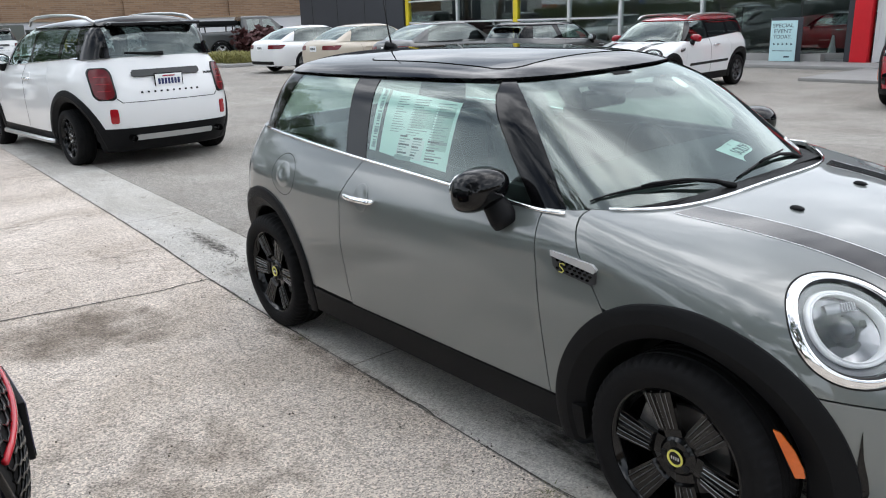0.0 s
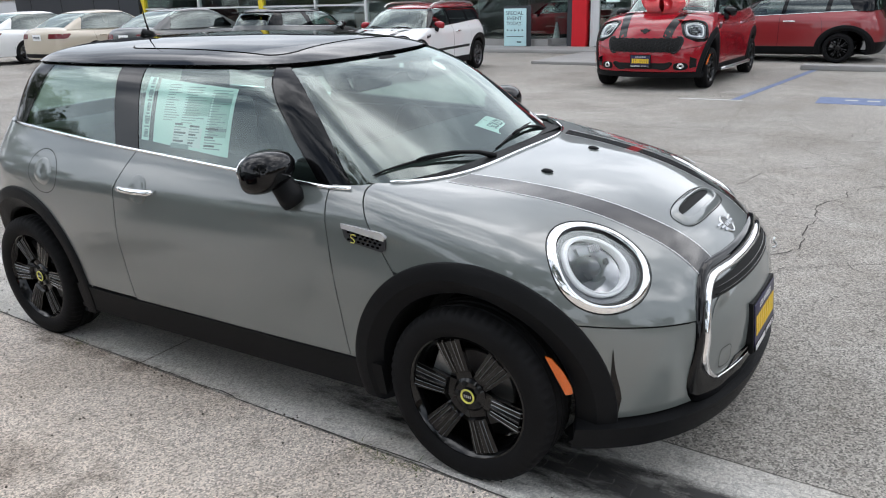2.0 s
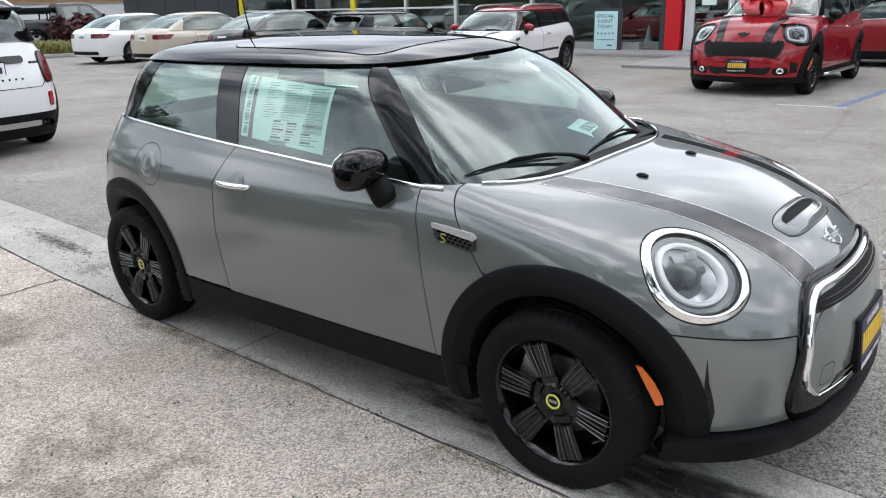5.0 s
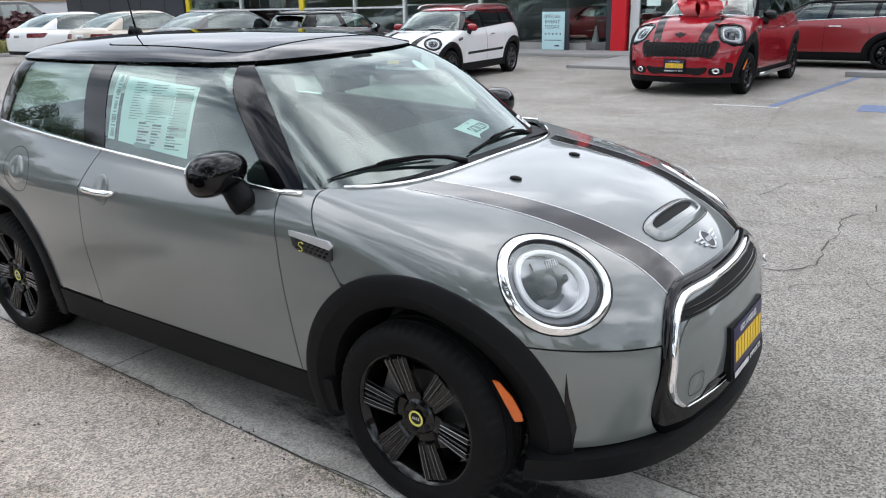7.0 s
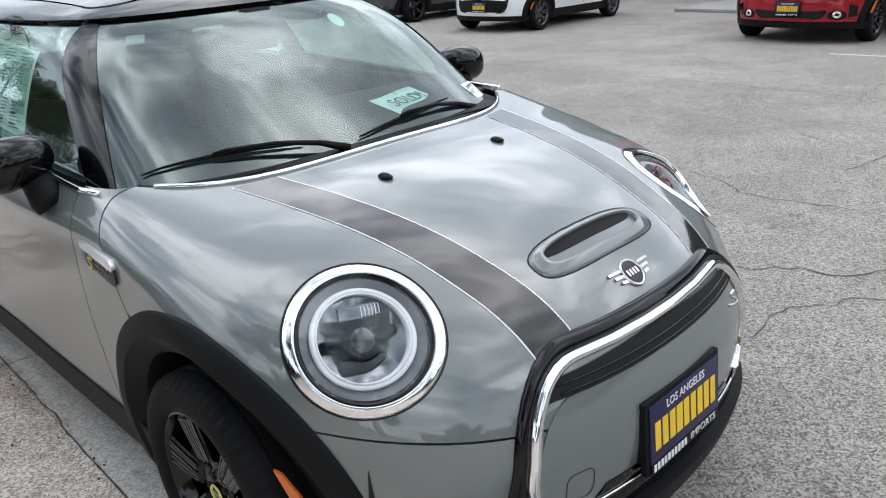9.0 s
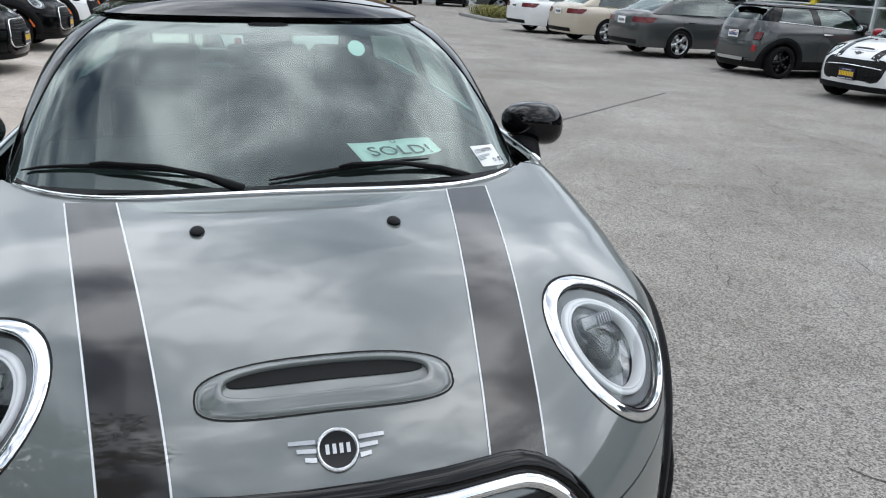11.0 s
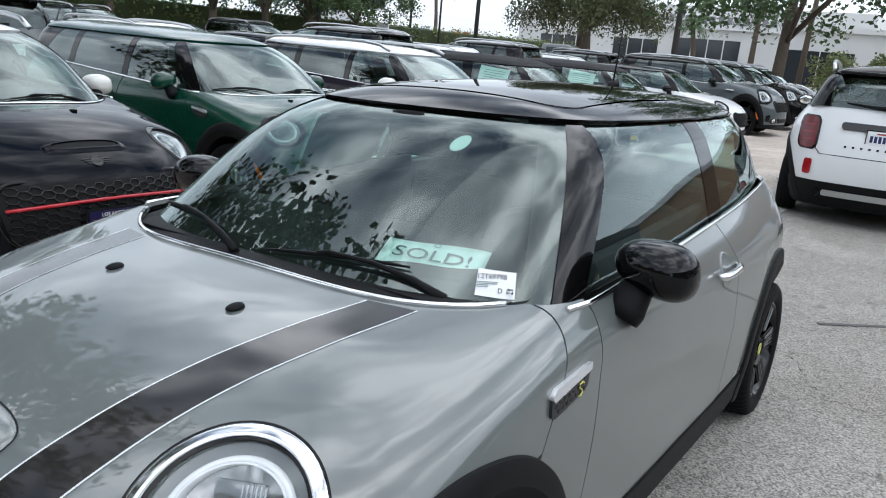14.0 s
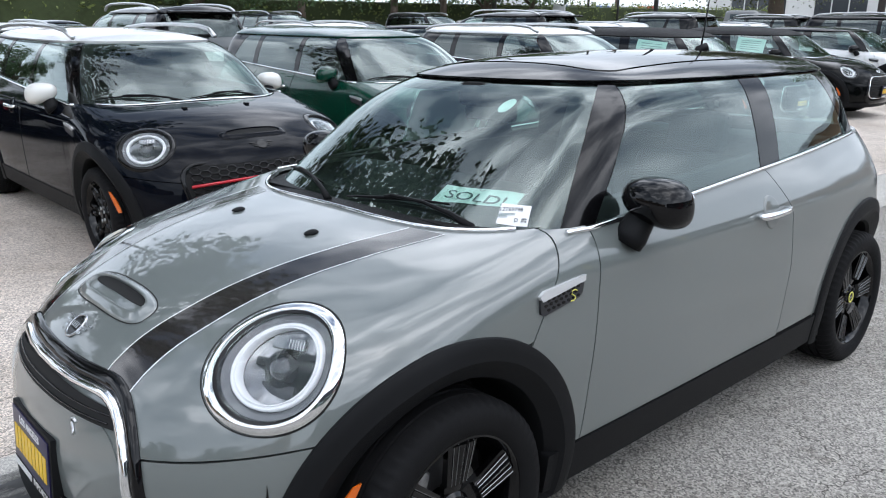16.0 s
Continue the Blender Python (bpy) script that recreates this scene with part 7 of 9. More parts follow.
def pickup(label, m, body_mat, rack=True):
    """A crew-cab pickup with an open bed."""
    car = thing("pickup_truck", label, "pickup truck", m, "pickup trucks")
    plan = curve([(1.0, 0.75), (0.7, 0.93), (0.2, 0.98), (-3.0, 1.0), (-4.7, 0.99)])
    deck = curve([(1.0, 1.06), (0.6, 1.15), (-0.5, 1.20), (-1.0, 1.24), (-4.8, 1.24)])
    screen = curve([(1.15, -0.55), (1.5, -0.95), (1.85, -1.35)])

    def body(p):
        x, y, z = p[:, 0], np.abs(p[:, 1]), p[:, 2]
        side = y - plan(x) + 0.05 * np.maximum(z - 0.9, 0) + 0.08 * np.maximum(0.6 - z, 0)
        f = smax(side, z - deck(x), 0.08)
        f = smax(f, x - (0.93 - 0.12 * y ** 2), 0.1)
        f = smax(f, -4.75 - x, 0.05)
        bed = np.maximum(np.maximum(np.abs(x + 3.75) - 0.93, y - 0.84), 0.75 - z)
        f = np.maximum(f, -bed)
        return smax(f, 0.42 - z, 0.05)

    def house(p):
        x, y, z = p[:, 0], np.abs(p[:, 1]), p[:, 2]
        f = smax(y - (0.93 - 0.30 * (z - 1.15)), (x - screen(z) + 0.06 * y ** 2) * 0.65, 0.08)
        f = smax(f, (-2.72 + 0.06 * (z - 1.2) - x), 0.07)
        return smax(f, z - (1.92 - 0.05 * y ** 2 - 0.02 * (x + 1.9) ** 2), 0.1)
    shell = (body, *skin(body, (-4.95, -1.1, 0.35), (1.1, 1.1, 1.35), 0.05))
    wb = -3.68

    def arch(c, r=0.47):
        return abs(c.y) > 0.6 and (math.hypot(c.x, c.z - 0.40) < r or math.hypot(c.x - wb, c.z - 0.40) < r)
    part("body", cut_union(shell, [((0, 0, 0.45), (0, 0, 1))], [], 0, 0.0, arch), body_mat, car)
    part("chassis", box_bm(5.0, 1.4, 0.2, -1.9, 0, 0.5, 0.03), SHADOW, car)
    cab = (house, *skin(house, (-2.9, -1.05, 1.1), (-0.4, 1.05, 2.05), 0.05))
    under = ((0, 0, 1.76), (0, 0, -1))
    low = ((0, 0, 1.22), (0, 0, 1))
    part("roof", cut_panel(cab, [((0, 0, 1.76), (0, 0, 1))], 0.004, 0.015), body_mat, car)
    for s in (1, -1):
        half = ((0, 0.55 * s, 0), (0, s, 0))
        for a, b in ((-1.05, -1.75), (-1.87, -2.45)):
            g = part("side_window", cut_panel(cab, [half, under, low, plane_line((a, 1.22), (a - (0.35 if a == -1.05 else 0), 1.76), (-2.6, 1.4)), ((b, 0, 0), (1, 0, 0))], 0, 0), GLASS_DARK, car)
            g.visible_shadow = False
        part("cab_pillar", cut_panel(cab, [half, under, low, ((-1.75, 0, 0), (-1, 0, 0)), ((-1.87, 0, 0), (1, 0, 0))], 0.003, 0.01), body_mat, car)
        part("cab_pillar", cut_panel(cab, [half, under, low, ((-2.45, 0, 0), (-1, 0, 0))], 0.003, 0.01), body_mat, car)
        part("cab_pillar", cut_panel(cab, [half, under, low, plane_line((-1.05, 1.22), (-1.40, 1.76), (-0.4, 1.4)), ((0, 0.74 * s, 0), (0, s, 0))], 0.003, 0.01), body_mat, car)
        part("rear_lamp", box_bm(0.06, 0.13, 0.34, -4.735, s * 0.90, 1.0, 0.02), RED_LENS, car)
        part("headlight", box_bm(0.08, 0.3, 0.16, 0.80, s * 0.72, 0.98, 0.03), WHITE_LAMP, car)
        part("door_mirror", box_bm(0.10, 0.22, 0.24, -0.95, s * 1.08, 1.32, 0.04), PLASTIC, car)
        for hub in (0, wb):
            part("arch_lip", ring_arc(body, hub, s, 0.45, 0.52, 0.40), PLASTIC, car)
            wheel(car, pose(hub, s * 0.86, 0.40, 0, 0, 0 if s > 0 else 180) @ Matrix.Diagonal((1.3, 1.2, 1.3, 1)), "five", RIM_SILVER, False)
    g = part("windscreen", cut_panel(cab, [((0, 0.74, 0), (0, -1, 0)), ((0, -0.74, 0), (0, 1, 0)), under, low, ((-1.9, 0, 0), (1, 0, 0))], 0, 0), GLASS, car)
    g = part("rear_window", cut_panel(cab, [((0, 0.62, 0), (0, -1, 0)), ((0, -0.62, 0), (0, 1, 0)), under, low, ((-2.3, 0, 0), (-1, 0, 0))], 0, 0), GLASS_DARK, car)
    part("cab_lining", box_bm(1.6, 1.5, 0.4, -1.9, 0, 1.1, 0.1), SEAT, car)
    part("rear_bumper", box_bm(0.16, 1.85, 0.2, -4.80, 0, 0.62, 0.04), SILVER, car)
    if rack:
        r = part("bed_rack", box_bm(1.5, 1.5, 0.05, -3.7, 0, 1.50, 0.02), PLASTIC, car)
        for sx in (-4.3, -3.1):
            for s in (1, -1):
                part("rack_post", tube_bm([(sx, s * 0.85, 1.22), (sx, s * 0.72, 1.50)], 0.03, 6), PLASTIC, r)
        part("cargo_box", box_bm(1.7, 0.8, 0.22, -3.6, 0.1, 1.63, 0.08, 3), PLASTIC, car)
    return car

# ---- parked cars ----
WHITE_P = paint("white_paint", (0.74, 0.75, 0.75))
BLACKBLUE = mat("black_blue_paint", (0.002, 0.003, 0.006), 0.05, vary=0.02, spec=0.14)
BLACK_P = mat("black_body_paint", (0.0025, 0.003, 0.003), 0.05, vary=0.02, spec=0.16)
GREEN_P = mat("british_green_paint", (0.003, 0.044, 0.025), 0.25, 0.0, 0.7, vary=0.02, spec=0.3)
PLUM = mat("dark_plum_paint", (0.016, 0.012, 0.018), 0.05, vary=0.02, spec=0.16)
RED_P = mat("red_paint", (0.27, 0.002, 0.010), 0.25, 0.0, 0.7, vary=0.02, spec=0.25)
RED_C = paint("coral_red_paint", (0.24, 0.010, 0.014))
SLATE = paint("slate_grey_paint", (0.055, 0.068, 0.072))
CREAM = mat("white_mirror_paint", (0.72, 0.72, 0.68), 0.12, 0, 0.6)
BEIGE = paint("champagne_paint", (0.48, 0.42, 0.33))
DARKGREY = paint("dark_grey_paint", (0.030, 0.034, 0.034))
RED_BAR = mat("red_grille_bar", (0.42, 0.01, 0.02), 0.25, 0, 0.5)

ROW = "row of small cars facing the lane"


def facing(x, y, deg):
    return pose(x, y, 0.004 if y < -1 else 0.0, 0, 0, deg)


# nearest: black estate with a white roof and a red grille bar
jcw, b, h, w = mini_car("glossy black small estate car with white roof and red grille bar", facing(-1.31, -3.02, 90), BLACKBLUE, WHITE_P, "club", 0.03, True, CREAM, "star", None, group=ROW, bezel=BLACK_GLOSS)
front_extras(jcw, b, w, "wide", RED_BAR, paint_mat=BLACKBLUE, emblem_mat=BLACK_GLOSS, high=0.675)
roof_rails(jcw, w)
for pts in (((-0.290, -0.045, 0.962), (-0.375, 0.385, 0.965), (-0.345, 0.50, 0.935)), ((-0.452, -0.64, 0.965), (-0.335, -0.22, 0.957), (-0.262, -0.11, 0.945))):
    wiper(jcw, h, pts, warp=w)
jcw_b, jcw_w = b, w
green, b, h, w = mini_car("dark green small estate car with green mirrors and chrome trim", facing(-3.87, -3.35, 90), GREEN_P, GREEN_P, "club", 0.03, True, GREEN_P, "five", RIM_SILVER, group=ROW, bezel=BLACK_GLOSS)
front_extras(green, b, w, "wide", CHROME, paint_mat=GREEN_P, fogs=True, plate=False)
for pts in (((-0.290, -0.045, 0.962), (-0.375, 0.385, 0.965), (-0.345, 0.50, 0.935)), ((-0.452, -0.64, 0.965), (-0.335, -0.22, 0.957), (-0.262, -0.11, 0.945))):
    wiper(green, h, pts, warp=w)
cm, b, h, w = mini_car("white small crossover car with black roof and silver roof rails", facing(-10.95, 0.62, 180) @ pose(0, 0, 0), WHITE_P, BLACK_GLOSS, "country", 0.03, True, BLACK_GLOSS, "multi", RIM_BLACK, name="small_crossover", bezel=BLACK_GLOSS)
front_extras(cm, b, w, "wide", None, slot=False, plate=False, paint_mat=WHITE_P, fogs=True, low=0.520, high=0.690, emblem_mat=BLACK_GLOSS)
tail_details(cm, b, w, 0.078, 0.130, up=0.05)
for s in (1, -1):
    corner = [(s * 0.60, 0.34), (s * 0.67, 0.36), (s * 0.67, 0.47), (s * 0.60, 0.49)]
    part("corner_vent", decal(b, corner[::s], "x", 1, 0.006, 0.006, 0.05, w), BLACK_GLOSS, cm)
    step = [Vector((x, s * y, z)) for x, y, z in ((-0.52, 0.84, 0.25), (-0.60, 0.875, 0.255), (-2.05, 0.885, 0.255), (-2.12, 0.85, 0.25))]
    part("side_step", tube_bm([w(v) for v in step], 0.028, 8), SILVER, cm)
low = part("lower_intake", decal(b, rounded(0, 0.375, 0.36, 0.045, 0.04, 5, 0.12), "x", 1, 0.006, 0.004, 0.05, w), SHADOW, cm)
part("intake_rim", ring_decal(b, rounded(0, 0.375, 0.385, 0.060, 0.05, 5, 0.12), rounded(0, 0.375, 0.362, 0.046, 0.04, 5, 0.12), "x", 1, ((0, 0.0), (0.3, 0.012), (0.8, 0.012), (1, 0.004)), w), PLASTIC, low)
roof_rails(cm, w)
spoiler(cm, w, BLACK_GLOSS)
rear_wiper(cm, b, h, w)
cm.matrix_basis = facing(-11.60, 0.31, 186) @ Matrix.Scale(1.06, 4)
cm_b, cm_w = b, w
cab, b, h, w = mini_car("black small convertible with a black canvas roof", facing(-12.75, -3.30, 90), BLACK_P, BLACK_P, "cabrio", 0.036, False, BLACK_P, "five", None, group=ROW, bezel=BLACK_GLOSS)
front_extras(cab, b, w, "frame", None, slot=False, paint_mat=BLACK_P)
for s in (1, -1):
    sheet = [(-1.52, 1.03), (-1.02, 0.995), (-1.02, 1.22), (-1.54, 1.26)]
    pr = part("price_sheet", decal(h, sheet if s > 0 else sheet[::-1], "y", s, -0.006, 0.001, 0.08, w), PAPER, cab)
    for k in range(5):
        z = 1.20 - 0.035 * k
        part("print", decal(h, [(-1.45, z), (-1.1, z - 0.02), (-1.1, z - 0.012), (-1.45, z + 0.008)][::s], "y", s, -0.0045, 0.0, 0.1, w), INK_GREY, pr)
hatch2, b, h, w = mini_car("small hatchback with dark windows parked nose-in", facing(-12.2, 12.7, 92), DARKGREY, BLACK_GLOSS, "hatch", 0.036, False, BLACK_GLOSS, "five", None, group="cars along the showroom", bezel=BLACK_GLOSS)
front_extras(hatch2, b, w, "wide", None, slot=False, plate=False, paint_mat=DARKGREY)
tail_details(hatch2, b, w, 0.06, 0.07, plate=True, badge=False)
spoiler(hatch2, w, BLACK_GLOSS)
tagged(hatch2, "dark grey small hatchback with black roof parked nose-in")


def another(src, x, y, deg, label, swap, group=ROW):
    ob = copy_thing(src, facing(x, y, deg))
    tagged(ob, label, "car", group)
    fine = ["lug_bolt", "mesh_cell", "brake_disc", "emblem_mark", "lamp_line"]
    if y < -8:
        fine += ["plate_mark", "badge_mark", "emblem_feather", "grille_slat", "steering_wheel", "seat_cushion"]
    for c in list(ob.children_recursive):
        if c.name.split(".")[0] in fine:
            bpy.data.objects.remove(c)
    return recolour(ob, swap)


def bonnet_stripes(car, f, warp, material):
    for s in (1, -1):
        part("bonnet_stripe", decal(f, mirror_poly(stripe_poly(0.0, 1.0), s), "z", 1, 0.0015, 0.0, 0.05, warp), material, car)


# the row beside the gutter
another(jcw, -6.75, -3.3, 90, "dark plum small estate car with a white roof and white mirrors", {BLACKBLUE: PLUM, RED_BAR: CHROME})
another(cab, -9.75, -3.35, 90, "black small convertible with canvas roof and stickers in its window", {})
another(hatch2, -16.1, -3.3, 90, "white small hatchback with a black roof", {DARKGREY: WHITE_P})
another(cm, -19.4, -3.2, 90, "slate grey small crossover car with silver roof rails", {WHITE_P: SLATE})
another(cm, -22.6, -3.2, 90, "black small crossover car with silver roof rails", {WHITE_P: BLACK_P})
another(cm, -25.6, -3.4, 90, "dark grey small crossover car with roof rails", {WHITE_P: DARKGREY})
# rows behind, backs to the lane
BACK = "second row of parked cars"
spots = [(cm, 1.4, BLACK_P, "black"), (jcw, -1.6, WHITE_P, "white"), (cm, -4.3, SLATE, "slate grey"), (jcw, -7.1, DARKGREY, "dark grey"), (hatch2, -9.9, BLACK_P, "black"), (cm, -12.8, WHITE_P, "white"), (jcw, -15.8, BLACK_P, "black"), (cm, -18.9, BLACK_P, "black"), (jcw, -22.2, WHITE_P, "white"), (cm, -25.5, SLATE, "slate grey")]
for src, x, col, word in spots:
    swap = {WHITE_P: col, BLACKBLUE: col, DARKGREY: col}
    if src is jcw:
        swap = {BLACKBLUE: col, RED_BAR: CHROME}
    another(src, x, -12.6 + 0.2 * math.sin(x * 3), -90, f"{word} small car parked with its back to the lane", swap, BACK)
THIRD = "third row of parked cars"
for i, (src, col, word) in enumerate([(jcw, BLACK_P, "black"), (cm, BLACK_P, "black"), (hatch2, WHITE_P, "white"), (jcw, SLATE, "slate grey"), (cm, WHITE_P, "white"), (hatch2, BLACK_P, "black"), (cm, DARKGREY, "dark grey"), (jcw, RED_P, "red"), (cm, BLACK_P, "black")]):
    swap = {WHITE_P: col, DARKGREY: col} if src is not jcw else {BLACKBLUE: col}
    another(src, 1.0 - 3.4 * i, -19.6 + 0.15 * math.sin(i * 5), 90, f"{word} small car in the back row of a car lot", swap, THIRD)
# along the showroom
red1 = another(cm, -3.19, 10.66, -90, "red small crossover car with black bonnet stripes and gift bow", {WHITE_P: RED_P}, "cars along the showroom")
red2 = another(jcw, -3.72, 16.85, 180, "coral red small estate car parked side-on by the showroom", {BLACKBLUE: RED_C, WHITE_P: BLACK_GLOSS, CREAM: BLACK_GLOSS, RED_BAR: CHROME}, "cars along the showroom")
wclub = another(jcw, -8.55, 9.95, -84, "white small estate car with red roof and red mirrors", {BLACKBLUE: WHITE_P, WHITE_P: RED_P, CREAM: RED_P, RED_BAR: CHROME, RIM_BLACK: mat("two_tone_alloy", (0.10, 0.10, 0.105), 0.3, 0.8)}, "cars along the showroom")
dealer_plate(red1, Matrix.Translation((0.775, 0.0, 0.45)) @ Matrix(((0, 0, 1, 0), (1, 0, 0, 0), (0, 1, 0, 0), (0, 0, 0, 1))))
bonnet_stripes(red1, cm_b, cm_w, BLACK_GLOSS)
bonnet_stripes(wclub, jcw_b, jcw_w, BLACK_GLOSS)
for s in (1, -1):
    side = [(-0.62, 0.50), (-2.02, 0.52), (-2.02, 0.57), (-0.64, 0.55)]
    part("side_stripe", decal(jcw_b, side if s > 0 else side[::-1], "y", s, 0.0015, 0.0, 0.08, jcw_w), BLACK_GLOSS, wclub)
oldmini = another(hatch2, -11.2, 21.6, 180, "dark red small hatchback with white roof inside the showroom", {DARKGREY: RED_C}, "showroom cars")
for c in oldmini.children_recursive:
    if c.name.split(".")[0] == "roof":
        c.material_slots[0].link = "OBJECT"
        c.material_slots[0].material = WHITE_P
far1 = another(hatch2, -41.5, 9.4, -20, "white small hatchback parked by a brick wall", {DARKGREY: WHITE_P}, "cars by the brick wall")
far2 = another(hatch2, -41.5, 12.2, -20, "black small hatchback with white stripes by a brick wall", {DARKGREY: BLACK_P}, "cars by the brick wall")
far3 = another(cm, -38.8, 3.6, 180, "white small crossover car parked by utility cabinets", {}, "cars by the brick wall")
saloon("white saloon with red tail lamps parked nose-in", facing(-22.9, 12.6, 98), WHITE_P, mat("dark_machined_alloy", (0.12, 0.12, 0.125), 0.3, 0.9))
saloon("champagne beige saloon with red tail lamps", facing(-19.5, 12.7, 96), BEIGE)
saloon("dark green-grey saloon with red tail lamps", facing(-15.9, 12.8, 95), DARKGREY)
pickup("dark grey pickup truck with a loaded bed rack", facing(-32.6, 15.7, 77), DARKGREY)
pickup("grey pickup truck behind a row of small cars", facing(-31.5, -12.4, 100), mat("pewter_paint", (0.14, 0.145, 0.145), 0.3, 0.4, 0.8), False)


def gift_bow(m):
    """A big ribbon bow: loops round a knot, with two tails."""
    root = thing("gift_bow", "big glossy red ribbon bow on a car bonnet", "gift bow", m)
    mt = mat("red_ribbon", (0.80, 0.025, 0.04), 0.25, 0, 0.6, vary=0.1)
    rnd = random.Random(3)
    for ring, (n, r, tilt) in enumerate(((10, 0.25, 18), (9, 0.24, 45), (6, 0.20, 72))):
        for i in range(n):
            a = 2 * math.pi * (i + 0.5 * ring) / n + rnd.uniform(-0.3, 0.3)
            big, lean = rnd.uniform(0.85, 1.25), tilt + rnd.uniform(-14, 14)
            bm = bmesh.new()
            rows = []
            for k in range(13):
                t = 2 * math.pi * k / 12
                x, z = r * big * (0.5 - 0.5 * math.cos(t)), 0.085 * math.sin(t)
                wd = 0.055 + 0.035 * math.sin(t / 2)
                rows.append([bm.verts.new((x, -wd, z)), bm.verts.new((x, wd, z))])
            for p, q in zip(rows, rows[1:]):
                bm.faces.new((p[0], p[1], q[1], q[0]))
            bmesh.ops.solidify(bm, geom=bm.faces[:], thickness=0.003)
            bmesh.ops.transform(bm, matrix=Matrix.Rotation(a, 4, "Z") @ Matrix.Rotation(radians(-lean), 4, "Y") @ Matrix.Translation((0.02, 0, 0.09)), verts=bm.verts)
            part("loop", bm, mt, root)
    for s in (-1, 1):
        bm = grid_fill([(0, -0.05), (0.55, -0.07), (0.50, 0.0), (0.55, 0.07), (0, 0.05)], 0.06)
        for v in bm.verts:
            v.co.z = 0.03 - 0.22 * max(v.co.x - 0.05, 0) ** 1.6 + 0.01 * math.sin(v.co.x * 25)
        bmesh.ops.solidify(bm, geom=bm.faces[:], thickness=0.003)
        bmesh.ops.rotate(bm, verts=bm.verts, matrix=Matrix.Rotation(radians(-60 * s - 10), 3, "Z"))
        part("ribbon_tail", bm, mt, root)
    return root


gift_bow(facing(-3.19, 10.66, -90) @ pose(-0.14, 0.0, 1.15) @ Matrix.Scale(1.5, 4))

# ---- showroom ----
FRAME_WHITE = mat("white_window_frame", (0.62, 0.63, 0.63), 0.4, vary=0.05)
FRAME_GREY = mat("grey_aluminium", (0.32, 0.33, 0.34), 0.35, 0.6)
YELLOW_STEEL = mat("yellow_painted_steel", (0.70, 0.55, 0.02), 0.4, vary=0.05)
RED_STEEL = mat("red_painted_column", (0.62, 0.012, 0.022), 0.35, vary=0.04)
PANEL_DARK = mat("dark_slate_cladding", (0.030, 0.034, 0.042), 0.5, vary=0.12, scale=1.5)
SHOP_GLASS = glass_mat("shop_glass", (0.80, 0.84, 0.83), 0.02)
PLINTH = mat("grey_plinth_concrete", (0.30, 0.295, 0.285), 0.85, vary=0.15, scale=2, bump=0.2)
INTERIOR = mat("dim_interior_wall", (0.42, 0.41, 0.40), 0.8, vary=0.2, scale=0.6)
SIGN_BLUE = mat("pale_blue_sign", (0.52, 0.74, 0.76), 0.5, vary=0.03)


def slab(name, x0, x1, y0, y1, z0, z1, material, parent=None, label="", category="", kind="", bevel=0.0):
    ob = part(name, box_bm(x1 - x0, y1 - y0, z1 - z0, (x0 + x1) / 2, (y0 + y1) / 2, (z0 + z1) / 2, bevel), material, parent, smooth=bevel > 0)
    if category:
        tagged(ob, label, category, kind=kind)
    return ob


show = thing("showroom_building", "car showroom with glass front, yellow posts and a red column", "building", kind="structure")
SY = 18.95
slab("roof", -38, 14, SY - 0.3, 34, 5.0, 5.5, PANEL_DARK, show)
slab("back_wall", -38, 14, 33, 33.3, 0, 5.0, INTERIOR, show)
slab("side_wall", -38, -37.7, SY, 33, 0, 5.0, PANEL_DARK, show)
slab("side_wall", 13.7, 14, SY, 33, 0, 5.0, PANEL_DARK, show)
slab("inner_floor", -37.7, 13.7, SY + 0.2, 33, 0.02, 0.12, mat("showroom_floor", (0.20, 0.20, 0.20), 0.3, vary=0.1), show)
slab("cladding", -37.7, -28.25, SY - 0.15, SY + 0.1, 0, 5.0, PANEL_DARK, show)
for x in (-36.4, -33.9, -31.4, -29.6):
    slab("cladding_joint", x, x + 0.03, SY - 0.156, SY - 0.15, 0, 5.0, SHADOW, show)
slab("plinth", -28.0, -9.2, SY - 0.12, SY + 0.14, 0.0, 0.28, PLINTH, show)
for x, mt, w in ((-28.07, YELLOW_STEEL, 0.22), (-24.6, FRAME_WHITE, 0.07), (-21.1, YELLOW_STEEL, 0.22), (-18.4, FRAME_WHITE, 0.07), (-16.1, FRAME_WHITE, 0.08), (-13.0, FRAME_WHITE, 0.08)):
    slab("mullion", x - w / 2, x + w / 2, SY - 0.08, SY + 0.10, 0.28 if w < 0.2 else 0.0, 5.0, mt, show)
for z in (1.35, 2.25):
    slab("transom", -28.0, -16.1, SY - 0.05, SY + 0.05, z, z + 0.06, FRAME_WHITE, show)
slab("transom", -16.1, -9.9, SY - 0.05, SY + 0.05, 3.4, 3.46, FRAME_GREY, show)
xs = [-28.0, -24.6, -21.1, -18.4, -16.1, -13.0, -9.9]
for a, c in zip(xs, xs[1:]):
    g = slab("pane", a + 0.03, c - 0.03, SY - 0.005, SY + 0.005, 0.28, 5.0, SHOP_GLASS, show)
    g.visible_shadow = False
